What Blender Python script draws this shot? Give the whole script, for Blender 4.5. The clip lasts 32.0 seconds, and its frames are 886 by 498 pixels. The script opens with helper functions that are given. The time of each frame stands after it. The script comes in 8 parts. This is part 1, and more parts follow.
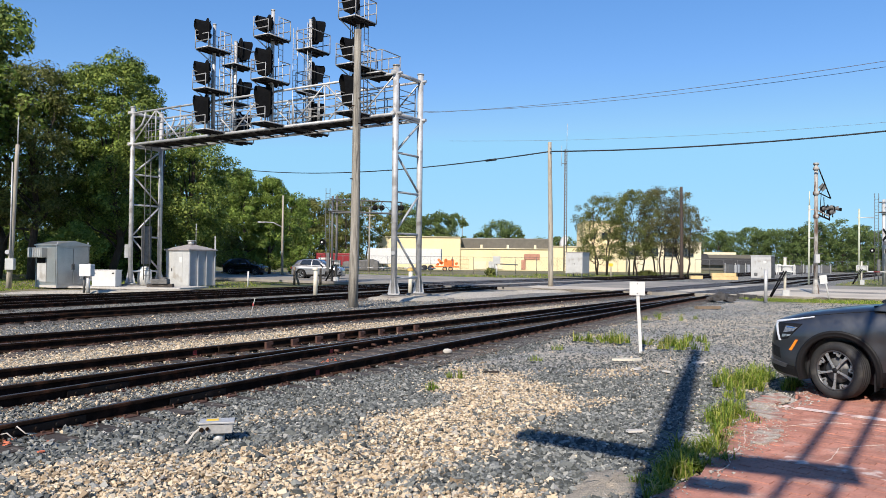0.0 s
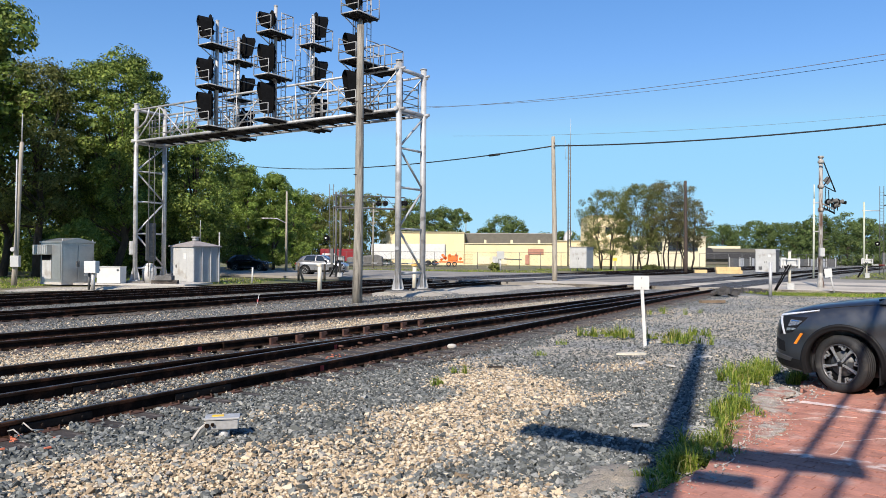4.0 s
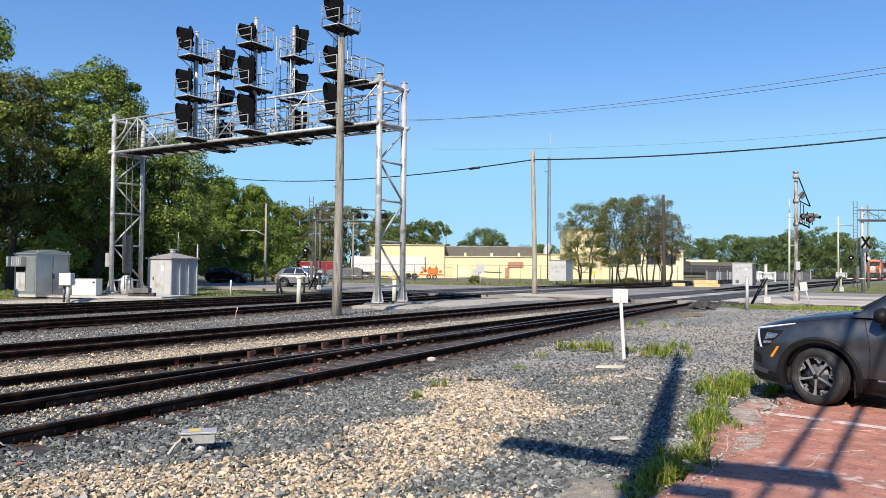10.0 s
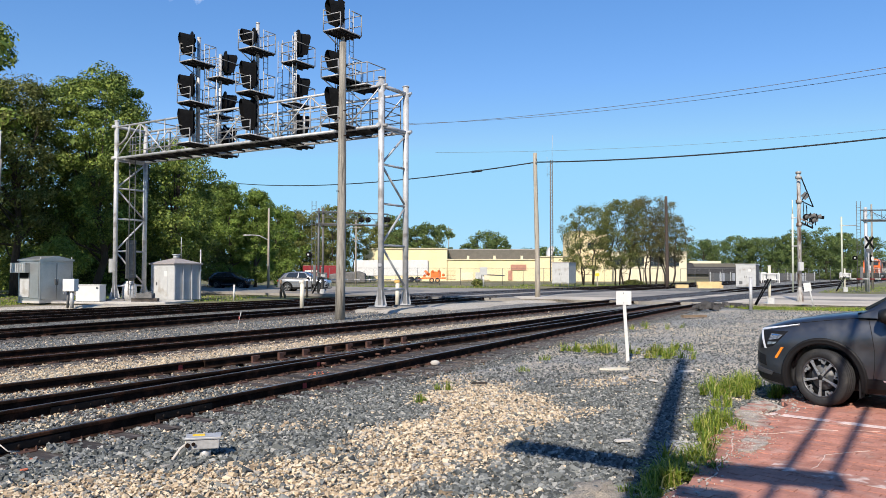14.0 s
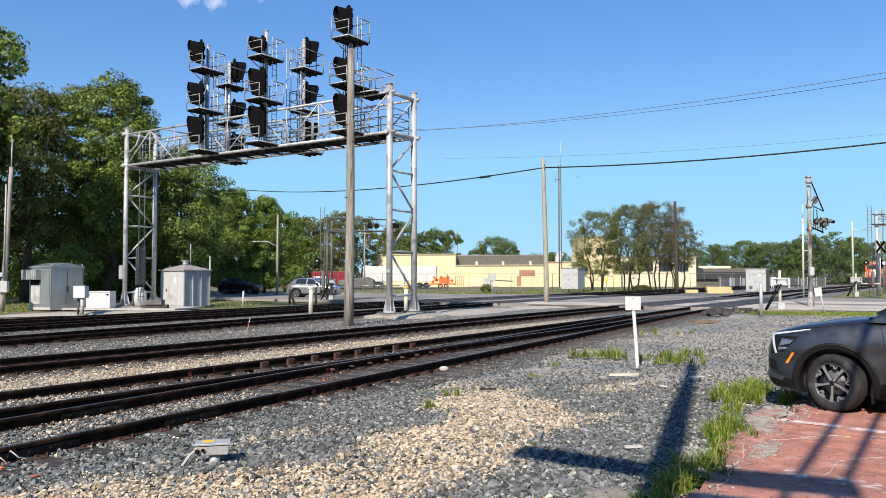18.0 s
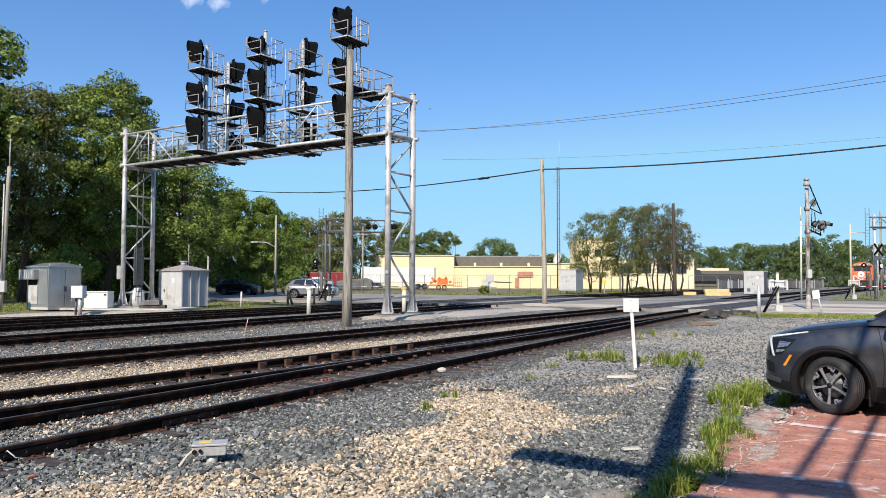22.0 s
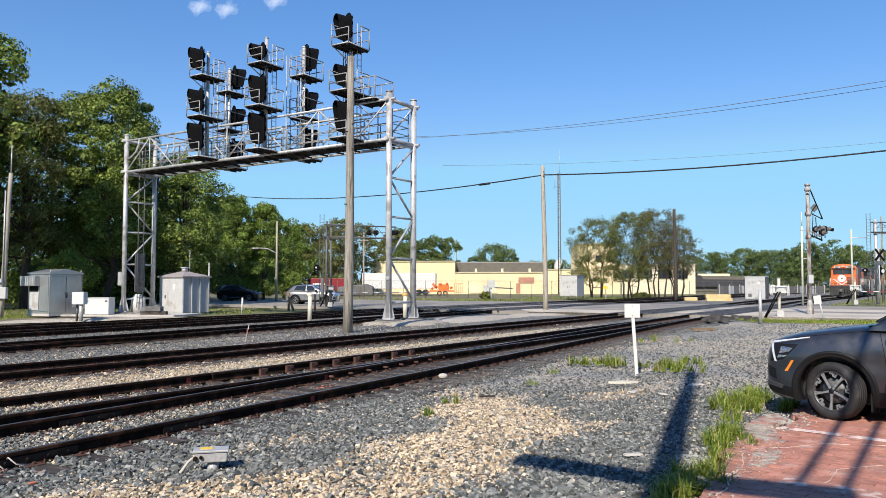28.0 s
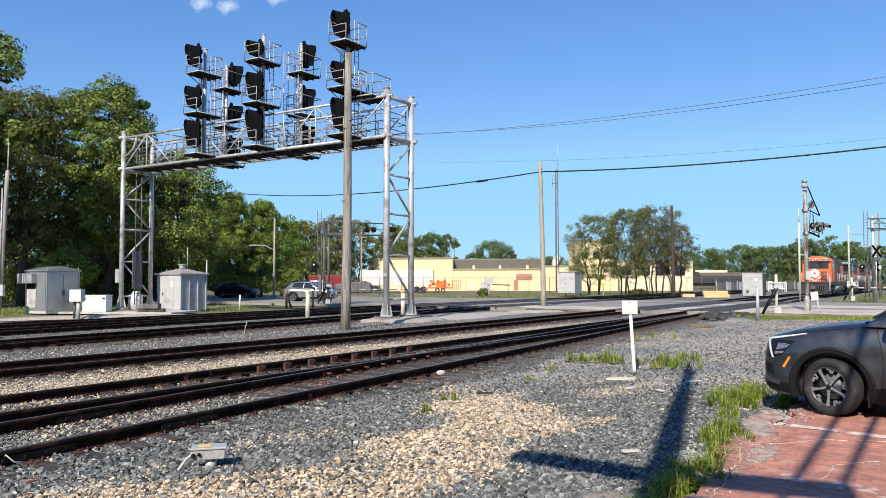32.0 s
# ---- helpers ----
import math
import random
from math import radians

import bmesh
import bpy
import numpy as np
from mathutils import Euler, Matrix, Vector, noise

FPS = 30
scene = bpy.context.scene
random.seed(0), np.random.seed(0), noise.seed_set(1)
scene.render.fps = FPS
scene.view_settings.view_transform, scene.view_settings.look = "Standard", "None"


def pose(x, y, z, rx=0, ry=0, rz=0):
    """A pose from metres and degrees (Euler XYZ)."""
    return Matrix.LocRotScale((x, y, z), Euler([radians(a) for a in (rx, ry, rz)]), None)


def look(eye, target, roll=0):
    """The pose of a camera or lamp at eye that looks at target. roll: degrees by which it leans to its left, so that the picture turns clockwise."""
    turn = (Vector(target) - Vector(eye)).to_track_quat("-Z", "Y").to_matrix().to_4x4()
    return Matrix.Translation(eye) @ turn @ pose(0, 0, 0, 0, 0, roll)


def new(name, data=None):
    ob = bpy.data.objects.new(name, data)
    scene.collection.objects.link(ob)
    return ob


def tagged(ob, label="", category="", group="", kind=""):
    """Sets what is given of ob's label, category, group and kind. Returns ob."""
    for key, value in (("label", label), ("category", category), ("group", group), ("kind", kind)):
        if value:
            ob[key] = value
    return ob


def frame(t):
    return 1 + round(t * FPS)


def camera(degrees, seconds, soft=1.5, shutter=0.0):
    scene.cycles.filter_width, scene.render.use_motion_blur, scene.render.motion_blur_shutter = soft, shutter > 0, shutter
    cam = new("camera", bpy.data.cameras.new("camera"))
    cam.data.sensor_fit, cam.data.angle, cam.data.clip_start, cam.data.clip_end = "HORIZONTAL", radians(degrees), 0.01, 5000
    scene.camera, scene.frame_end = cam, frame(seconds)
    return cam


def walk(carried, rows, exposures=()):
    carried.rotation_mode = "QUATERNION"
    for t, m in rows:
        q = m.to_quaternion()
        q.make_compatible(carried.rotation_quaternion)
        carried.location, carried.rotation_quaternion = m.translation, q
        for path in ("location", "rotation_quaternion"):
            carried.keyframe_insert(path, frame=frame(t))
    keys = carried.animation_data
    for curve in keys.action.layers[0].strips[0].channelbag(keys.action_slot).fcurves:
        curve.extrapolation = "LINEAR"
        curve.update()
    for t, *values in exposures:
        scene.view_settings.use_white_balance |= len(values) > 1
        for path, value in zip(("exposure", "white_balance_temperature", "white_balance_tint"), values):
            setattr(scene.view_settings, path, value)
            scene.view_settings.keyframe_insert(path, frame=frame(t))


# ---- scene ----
cam = camera(61, 32.0, soft=0.5)

# A hand-held camera that stays in one spot and sways: seconds and Euler angles in degrees
SWAY = [
    (0, 90.906, -0.599, 0.409),
    (0.5, 90.923, -0.624, 0.463),
    (1, 90.928, -0.678, 0.514),
    (1.5, 90.959, -0.626, 0.548),
    (2, 90.944, -0.596, 0.606),
    (2.5, 90.897, -0.530, 0.690),
    (3, 90.778, -0.396, 0.789),
    (3.5, 90.643, -0.305, 0.781),
    (5.5, 90.330, -0.700, 0.217),
    (6, 90.277, -0.698, -0.026),
    (6.5, 90.331, -0.651, -0.333),
    (7, 90.502, -0.518, -0.626),
    (7.5, 90.782, -0.424, -0.821),
    (8, 91.067, -0.428, -0.855),
    (8.5, 91.286, -0.374, -0.803),
    (9, 91.422, -0.403, -0.761),
    (9.5, 91.487, -0.409, -0.768),
    (10, 91.528, -0.455, -0.816),
    (10.5, 91.540, -0.362, -0.862),
    (11, 91.532, -0.330, -0.886),
    (11.5, 91.515, -0.268, -0.891),
    (12, 91.508, -0.214, -0.863),
    (12.5, 91.558, -0.193, -0.823),
    (13, 91.628, -0.160, -0.780),
    (13.5, 91.725, -0.088, -0.706),
    (14, 91.776, -0.039, -0.592),
    (14.5, 91.843, 0.023, -0.447),
    (16.5, 92.224, 0.297, 0.146),
    (17, 92.267, 0.291, 0.156),
    (17.5, 92.246, 0.182, 0.124),
    (18, 92.214, 0.117, 0.060),
    (18.5, 92.189, 0.068, 0.002),
    (19, 92.194, 0.062, -0.055),
    (19.5, 92.227, 0.015, -0.057),
    (20, 92.231, -0.007, -0.059),
    (20.5, 92.242, -0.067, -0.062),
    (21, 92.280, -0.060, -0.063),
    (21.5, 92.291, -0.059, -0.063),
    (22, 92.310, -0.088, -0.075),
    (22.5, 92.337, -0.086, -0.100),
    (23, 92.361, 0.002, -0.070),
    (23.5, 92.381, 0.054, -0.057),
    (24, 92.446, 0.062, -0.002),
    (24.5, 92.520, 0.109, 0.035),
    (25, 92.563, 0.160, 0.063),
    (25.5, 92.590, 0.166, 0.074),
    (27.5, 92.751, 0.094, 0.047),
    (28, 92.753, -0.000, 0.000),
    (28.5, 92.700, -0.057, -0.068),
    (29, 92.634, -0.101, -0.165),
    (29.5, 92.555, -0.083, -0.255),
    (30, 92.514, -0.061, -0.318),
    (30.5, 92.493, 0.006, -0.325),
    (31, 92.508, 0.061, -0.286),
    (31.5, 92.526, 0.095, -0.214),
    (32, 92.514, 0.080, -0.169)]
walk(cam, [(t, pose(0, 0, 1.8, a, b, c)) for t, a, b, c in SWAY])

# ---- light: clear afternoon, sun behind the viewer's left shoulder ----
SUN_AZ = (-0.343, -0.939)          # towards the sun, on the ground
SUN_EL = radians(38)
world = bpy.data.worlds.new("world")
scene.world = world
world.use_nodes = True
wn, wl = world.node_tree.nodes, world.node_tree.links
sky = wn.new("ShaderNodeTexSky")
sky.sky_type, sky.sun_disc = "NISHITA", False
sky.sun_elevation = SUN_EL
sky.sun_rotation = math.atan2(SUN_AZ[0], SUN_AZ[1])
sky.altitude, sky.air_density, sky.dust_density, sky.ozone_density = 300, 1.0, 0.1, 4.0
wn["Background"].inputs["Strength"].default_value = 0.15
vivid = wn.new("ShaderNodeHueSaturation")
vivid.inputs["Hue"].default_value, vivid.inputs["Saturation"].default_value, vivid.inputs["Value"].default_value = 0.511, 1.42, 1.27
soften = wn.new("ShaderNodeGamma")
soften.inputs["Gamma"].default_value = 0.72
wl.new(sky.outputs[0], soften.inputs["Color"])
wl.new(soften.outputs[0], vivid.inputs["Color"])
haze = wn.new("ShaderNodeMix")          # keeps the horizon a pale blue
haze.data_type, haze.blend_type = "RGBA", "DARKEN"
haze.inputs["Factor"].default_value = 0.85
haze.inputs["B"].default_value = (1.6, 3.35, 4.8, 1)
wl.new(vivid.outputs[0], haze.inputs["A"])
wl.new(haze.outputs["Result"], wn["Background"].inputs["Color"])
sun = new("sun", bpy.data.lights.new("sun", "SUN"))
sun.data.energy, sun.data.angle, sun.data.color = 4.8, radians(0.53), (1.0, 0.91, 0.79)
sun.matrix_basis = look((0, 0, 60), (-SUN_AZ[0] * 60 * math.cos(SUN_EL), -SUN_AZ[1] * 60 * math.cos(SUN_EL), 60 - 60 * math.sin(SUN_EL)))
scene.view_settings.exposure = 0.42


# ---- materials ----
def mat(name, rgb, rough=0.7, metal=0.0, var=0.25, scale=6.0, second=None, spots=0.0, bump=0.0, bump_scale=40.0,
        island=0.0, rand=0.0, coat=0.0, spec=0.5, streak=None):
    """Principled surface with two scales of noise in its colour, fine relief and an optional second colour for stains."""
    m = bpy.data.materials.new(name)
    m.use_nodes = True
    n, l = m.node_tree.nodes, m.node_tree.links
    b = n["Principled BSDF"]
    b.inputs["Roughness"].default_value, b.inputs["Metallic"].default_value = rough, metal
    b.inputs["Specular IOR Level"].default_value = spec
    b.inputs["Coat Weight"].default_value = coat
    geo = n.new("ShaderNodeNewGeometry")
    tc = n.new("ShaderNodeTexCoord")
    vec = geo.outputs["Position"] if streak == "world" else tc.outputs["Object"]
    if streak and streak != "world":
        mp = n.new("ShaderNodeMapping")
        mp.inputs["Scale"].default_value = streak
        l.new(vec, mp.inputs["Vector"])
        vec = mp.outputs[0]

    def noise_at(s, detail=4.0):
        t = n.new("ShaderNodeTexNoise")
        t.inputs["Scale"].default_value, t.inputs["Detail"].default_value = s, detail
        l.new(vec, t.inputs["Vector"])
        return t.outputs["Fac"]

    def ramp(src, lo, hi):
        r = n.new("ShaderNodeMapRange")
        r.inputs["From Min"].default_value, r.inputs["From Max"].default_value = 0.3, 0.7
        r.inputs["To Min"].default_value, r.inputs["To Max"].default_value = lo, hi
        l.new(src, r.inputs["Value"])
        return r.outputs[0]

    def mixc(fac, a, c):
        x = n.new("ShaderNodeMix")
        x.data_type = "RGBA"
        for src, sock in ((fac, x.inputs["Factor"]), (a, x.inputs["A"]), (c, x.inputs["B"])):
            if isinstance(src, (tuple, float)):
                sock.default_value = (*src, 1) if isinstance(src, tuple) else src
            else:
                l.new(src, sock)
        return x.outputs["Result"]

    def scaled(col, val):
        x = n.new("ShaderNodeVectorMath")
        x.operation = "SCALE"
        l.new(col, x.inputs[0])
        l.new(val, x.inputs["Scale"])
        return x.outputs[0]

    col = mixc(0.0, rgb, rgb)
    if second:
        f = n.new("ShaderNodeMapRange")
        f.inputs["From Min"].default_value, f.inputs["From Max"].default_value = 0.62 - spots * 0.3, 0.72 - spots * 0.25
        l.new(noise_at(scale * 0.6, 6.0), f.inputs["Value"])
        col = mixc(f.outputs[0], rgb, second)
    if var:
        col = scaled(col, ramp(noise_at(scale), 1 - var, 1 + var))
        col = scaled(col, ramp(noise_at(scale * 9, 2.0), 1 - var * 0.6, 1 + var * 0.6))
    if island:
        r = n.new("ShaderNodeMapRange")
        r.inputs["To Min"].default_value, r.inputs["To Max"].default_value = 1 - island, 1 + island
        l.new(geo.outputs["Random Per Island"], r.inputs["Value"])
        col = scaled(col, r.outputs[0])
    if rand:
        oi = n.new("ShaderNodeObjectInfo")
        r = n.new("ShaderNodeMapRange")
        r.inputs["To Min"].default_value, r.inputs["To Max"].default_value = 1 - rand, 1 + rand
        l.new(oi.outputs["Random"], r.inputs["Value"])
        col = scaled(col, r.outputs[0])
    l.new(col, b.inputs["Base Color"])
    if var:
        l.new(ramp(noise_at(scale * 3), max(0.02, rough - 0.1), min(1.0, rough + 0.1)), b.inputs["Roughness"])
    if bump:
        bp = n.new("ShaderNodeBump")
        bp.inputs["Strength"].default_value, bp.inputs["Distance"].default_value = 1.0, bump
        l.new(noise_at(bump_scale, 3.0), bp.inputs["Height"])
        l.new(bp.outputs[0], b.inputs["Normal"])
    return m


def stone_mat(name, stops):
    """Stones of mixed colours, picked stone by stone."""
    m = bpy.data.materials.new(name)
    m.use_nodes = True
    n, l = m.node_tree.nodes, m.node_tree.links
    b = n["Principled BSDF"]
    b.inputs["Roughness"].default_value = 0.85
    b.inputs["Specular IOR Level"].default_value = 0.3
    geo = n.new("ShaderNodeNewGeometry")
    cr = n.new("ShaderNodeValToRGB")
    while len(cr.color_ramp.elements) < len(stops):
        cr.color_ramp.elements.new(0.5)
    for e, (p, c) in zip(cr.color_ramp.elements, stops):
        e.position, e.color = p, (*c, 1)
    l.new(geo.outputs["Random Per Island"], cr.inputs[0])
    t = n.new("ShaderNodeTexNoise")
    t.inputs["Scale"].default_value = 55
    l.new(geo.outputs["Position"], t.inputs["Vector"])
    r = n.new("ShaderNodeMapRange")
    r.inputs["To Min"].default_value, r.inputs["To Max"].default_value = 0.72, 1.28
    l.new(t.outputs["Fac"], r.inputs["Value"])
    x = n.new("ShaderNodeVectorMath")
    x.operation = "SCALE"
    l.new(cr.outputs[0], x.inputs[0])
    l.new(r.outputs[0], x.inputs["Scale"])
    l.new(x.outputs[0], b.inputs["Base Color"])
    return m


def gravel_mat(name, a, c, scale, big_a, big_c, big_scale=0.25):
    """A sheet of small stones: cells of two colours, broad patches, relief between the stones."""
    m = bpy.data.materials.new(name)
    m.use_nodes = True
    n, l = m.node_tree.nodes, m.node_tree.links
    b = n["Principled BSDF"]
    b.inputs["Roughness"].default_value = 0.9
    b.inputs["Specular IOR Level"].default_value = 0.2
    geo = n.new("ShaderNodeNewGeometry")
    v = n.new("ShaderNodeTexVoronoi")
    v.inputs["Scale"].default_value = scale
    l.new(geo.outputs["Position"], v.inputs["Vector"])
    bw = n.new("ShaderNodeSeparateColor")
    l.new(v.outputs["Color"], bw.inputs[0])
    t = n.new("ShaderNodeTexNoise")
    t.inputs["Scale"].default_value, t.inputs["Detail"].default_value = big_scale, 5
    l.new(geo.outputs["Position"], t.inputs["Vector"])
    mr = n.new("ShaderNodeMapRange")
    mr.inputs["From Min"].default_value, mr.inputs["From Max"].default_value = 0.42, 0.6
    l.new(t.outputs["Fac"], mr.inputs["Value"])

    def mix(fac, p, q):
        x = n.new("ShaderNodeMix")
        x.data_type = "RGBA"
        l.new(fac, x.inputs["Factor"])
        for src, sock in ((p, x.inputs["A"]), (q, x.inputs["B"])):
            if isinstance(src, tuple):
                sock.default_value = (*src, 1)
            else:
                l.new(src, sock)
        return x.outputs["Result"]
    l.new(mix(mr.outputs[0], mix(bw.outputs[0], a, c), mix(bw.outputs[0], big_a, big_c)), b.inputs["Base Color"])
    bp = n.new("ShaderNodeBump")
    bp.inputs["Strength"].default_value, bp.inputs["Distance"].default_value = 1.0, 0.6 / scale
    bp.invert = True
    l.new(v.outputs["Distance"], bp.inputs["Height"])
    l.new(bp.outputs[0], b.inputs["Normal"])
    return m


def leaf_mat(name, stops, trans=0.35):
    m = bpy.data.materials.new(name)
    m.use_nodes = True
    n, l = m.node_tree.nodes, m.node_tree.links
    b = n["Principled BSDF"]
    b.inputs["Roughness"].default_value = 0.55
    b.inputs["Specular IOR Level"].default_value = 0.25
    geo = n.new("ShaderNodeNewGeometry")
    cr = n.new("ShaderNodeValToRGB")
    while len(cr.color_ramp.elements) < len(stops):
        cr.color_ramp.elements.new(0.5)
    for e, (p, c) in zip(cr.color_ramp.elements, stops):
        e.position, e.color = p, (*c, 1)
    l.new(geo.outputs["Random Per Island"], cr.inputs[0])
    t = n.new("ShaderNodeTexNoise")
    t.inputs["Scale"].default_value = 0.35
    l.new(geo.outputs["Position"], t.inputs["Vector"])
    r = n.new("ShaderNodeMapRange")
    r.inputs["From Min"].default_value, r.inputs["From Max"].default_value = 0.3, 0.7
    r.inputs["To Min"].default_value, r.inputs["To Max"].default_value = 0.7, 1.3
    l.new(t.outputs["Fac"], r.inputs["Value"])
    x = n.new("ShaderNodeVectorMath")
    x.operation = "SCALE"
    l.new(cr.outputs[0], x.inputs[0])
    l.new(r.outputs[0], x.inputs["Scale"])
    l.new(x.outputs[0], b.inputs["Base Color"])
    tr = n.new("ShaderNodeBsdfTranslucent")
    l.new(x.outputs[0], tr.inputs["Color"])
    ms = n.new("ShaderNodeMixShader")
    ms.inputs[0].default_value = trans
    l.new(b.outputs[0], ms.inputs[1])
    l.new(tr.outputs[0], ms.inputs[2])
    l.new(ms.outputs[0], n["Material Output"].inputs["Surface"])
    return m


def glass(name, tint=(0.02, 0.025, 0.03), rough=0.03):
    """Dark tinted window glass."""
    m = mat(name, tint, rough, var=0, spec=0.8)
    return m


GALV = mat("galvanised_steel", (0.47, 0.465, 0.46), 0.5, 0.25, 0.16, 3, (0.3, 0.285, 0.27), 0.2)
GALV_DARK = mat("weathered_galvanised_grating", (0.13, 0.13, 0.13), 0.6, 0.3, 0.2, 4, spec=0.3)
SILVER = mat("brushed_aluminium_sheet", (0.42, 0.425, 0.415), 0.38, 0.7, 0.08, 2, bump=0.002, bump_scale=3)
GREYPAINT = mat("pale_grey_paint", (0.44, 0.44, 0.43), 0.6, 0, 0.08, 2, (0.33, 0.31, 0.28), 0.15)
BLUEGREY = mat("blue_grey_panel_paint", (0.34, 0.35, 0.37), 0.6, 0, 0.08, 2)
WHITE = mat("white_paint", (0.6, 0.59, 0.565), 0.5, 0, 0.06, 2.5, (0.6, 0.57, 0.5), 0.08)
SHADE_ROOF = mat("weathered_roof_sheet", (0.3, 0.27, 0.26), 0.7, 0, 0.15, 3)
BLACK = mat("matt_black_paint", (0.006, 0.006, 0.0065), 0.75, 0, 0.3, 4, spec=0.12)
JOINT = mat("oiled_black_joint_steel", (0.011, 0.01, 0.01), 0.6, 0, 0.3, 8, (0.03, 0.018, 0.013), 0.1, spec=0.12)
RAIL = mat("rusty_brown_rail_steel", (0.021, 0.0135, 0.01), 0.8, 0.0, 0.4, 5, (0.048, 0.024, 0.015), 0.3, spec=0.03)
RAILTOP = mat("polished_rail_head", (0.17, 0.15, 0.14), 0.35, 0.8, 0.25, 8)
RUST = mat("rust_orange_steel", (0.08, 0.037, 0.025), 0.8, 0.1, 0.35, 9, (0.09, 0.045, 0.035), 0.3)
TIE = mat("weathered_tie_wood", (0.045, 0.036, 0.031), 0.9, 0, 0.35, 3, (0.1, 0.083, 0.07), 0.2, 0.006, 25, rand=0.3, streak=(1, 6, 6))
POLEWOOD = mat("weathered_grey_pole_wood", (0.27, 0.245, 0.205), 0.9, 0, 0.3, 3, (0.14, 0.125, 0.105), 0.35, 0.004, 14, streak=(6, 6, 0.5))
POLEPALE = mat("bleached_pole_wood", (0.35, 0.31, 0.25), 0.9, 0, 0.2, 3, (0.22, 0.19, 0.15), 0.2, 0.004, 14, streak=(6, 6, 0.5))
POLEDARK = mat("creosoted_pole_wood", (0.06, 0.043, 0.034), 0.9, 0, 0.25, 3, streak=(6, 6, 0.5))
CONCRETE = mat("pale_concrete", (0.47, 0.44, 0.4), 0.9, 0, 0.12, 1.5, (0.33, 0.31, 0.28), 0.2, 0.004, 30)
ASPHALT = mat("worn_asphalt", (0.27, 0.245, 0.21), 0.95, 0, 0.15, 0.5, (0.17, 0.16, 0.15), 0.3, 0.004, 60, streak="world")
ASPHALT_DARK = mat("dark_crossing_panels", (0.045, 0.042, 0.04), 0.85, 0, 0.3, 1.2, (0.08, 0.07, 0.065), 0.3, 0.006, 30, streak="world")
ROAD = mat("sun_bleached_road_concrete", (0.5, 0.44, 0.36), 0.95, 0, 0.12, 0.5, (0.41, 0.36, 0.295), 0.3, 0.003, 50, streak="world")
YELLOWWALL = mat("cream_yellow_block_wall", (0.72, 0.6, 0.36), 0.9, 0, 0.05, 0.3, (0.65, 0.54, 0.33), 0.15)
PALEWALL = mat("pale_cream_wall", (0.68, 0.6, 0.42), 0.85, 0, 0.05, 0.3)
GREYMETAL = mat("grey_brown_metal_siding", (0.12, 0.11, 0.09), 0.6, 0.1, 0.12, 1)
DARKROOF = mat("dark_roofing", (0.035, 0.035, 0.04), 0.8, 0, 0.15, 1)
BRICKRED = mat("dusty_red_brick_panel", (0.4, 0.2, 0.14), 0.9, 0, 0.15, 2)
RED = mat("red_truck_paint", (0.22, 0.014, 0.02), 0.4, 0, 0.1, 1)
ORANGE = mat("orange_machine_paint", (0.75, 0.17, 0.03), 0.45, 0, 0.12, 2)
LOCOORANGE = mat("orange_locomotive_paint", (0.66, 0.135, 0.028), 0.45, 0, 0.15, 1.5, (0.4, 0.09, 0.03), 0.1)
LOCODARK = mat("rusty_brown_red_panel", (0.2, 0.05, 0.025), 0.6, 0, 0.2, 1.5, (0.1, 0.04, 0.025), 0.3)
LOCOPALE = mat("pale_grimy_grey_tank", (0.3, 0.29, 0.28), 0.7, 0.1, 0.3, 2)
LOCOBLACK = mat("sooty_black_locomotive_paint", (0.03, 0.027, 0.026), 0.55, 0, 0.3, 1.5, (0.06, 0.045, 0.035), 0.3)
LOCOGREY = mat("grimy_underframe_grey", (0.13, 0.125, 0.12), 0.8, 0.1, 0.3, 2)
YELLOW = mat("safety_yellow_paint", (0.8, 0.52, 0.03), 0.5, 0, 0.1, 3)
SOIL = gravel_mat("dry_grassy_soil", (0.12, 0.14, 0.05), (0.2, 0.18, 0.1), 14, (0.16, 0.15, 0.09), (0.25, 0.21, 0.15), 0.06)
BALLAST = gravel_mat("grey_track_ballast", (0.04, 0.042, 0.042), (0.28, 0.282, 0.268), 27, (0.08, 0.08, 0.074), (0.35, 0.33, 0.29))
DUSTY = gravel_mat("pale_dusty_stone_ground", (0.32, 0.29, 0.24), (0.5, 0.44, 0.35), 20, (0.35, 0.32, 0.28), (0.52, 0.48, 0.42), 0.4)
SAND = gravel_mat("pale_gritty_sand", (0.28, 0.24, 0.19), (0.42, 0.36, 0.28), 90, (0.22, 0.2, 0.17), (0.36, 0.32, 0.26), 3.0)
LEAF = leaf_mat("broad_green_leaves", [(0.0, (0.045, 0.078, 0.014)), (0.5, (0.115, 0.17, 0.028)), (1.0, (0.29, 0.34, 0.075))], 0.15)
LEAF_OLIVE = leaf_mat("olive_green_leaves", [(0.0, (0.05, 0.065, 0.018)), (0.5, (0.115, 0.135, 0.032)), (1.0, (0.22, 0.22, 0.07))], 0.18)
LEAF_THIN = leaf_mat("thin_brownish_spring_leaves", [(0.0, (0.085, 0.085, 0.032)), (0.5, (0.15, 0.145, 0.055)), (1.0, (0.25, 0.215, 0.1))], 0.4)
LEAF_BROWN = leaf_mat("sparse_olive_leaves", [(0.0, (0.09, 0.11, 0.028)), (0.5, (0.17, 0.19, 0.05)), (1.0, (0.27, 0.25, 0.09))], 0.4)
LEAF_FAR = leaf_mat("distant_green_leaves", [(0.0, (0.07, 0.11, 0.036)), (0.5, (0.12, 0.17, 0.052)), (1.0, (0.195, 0.24, 0.08))])
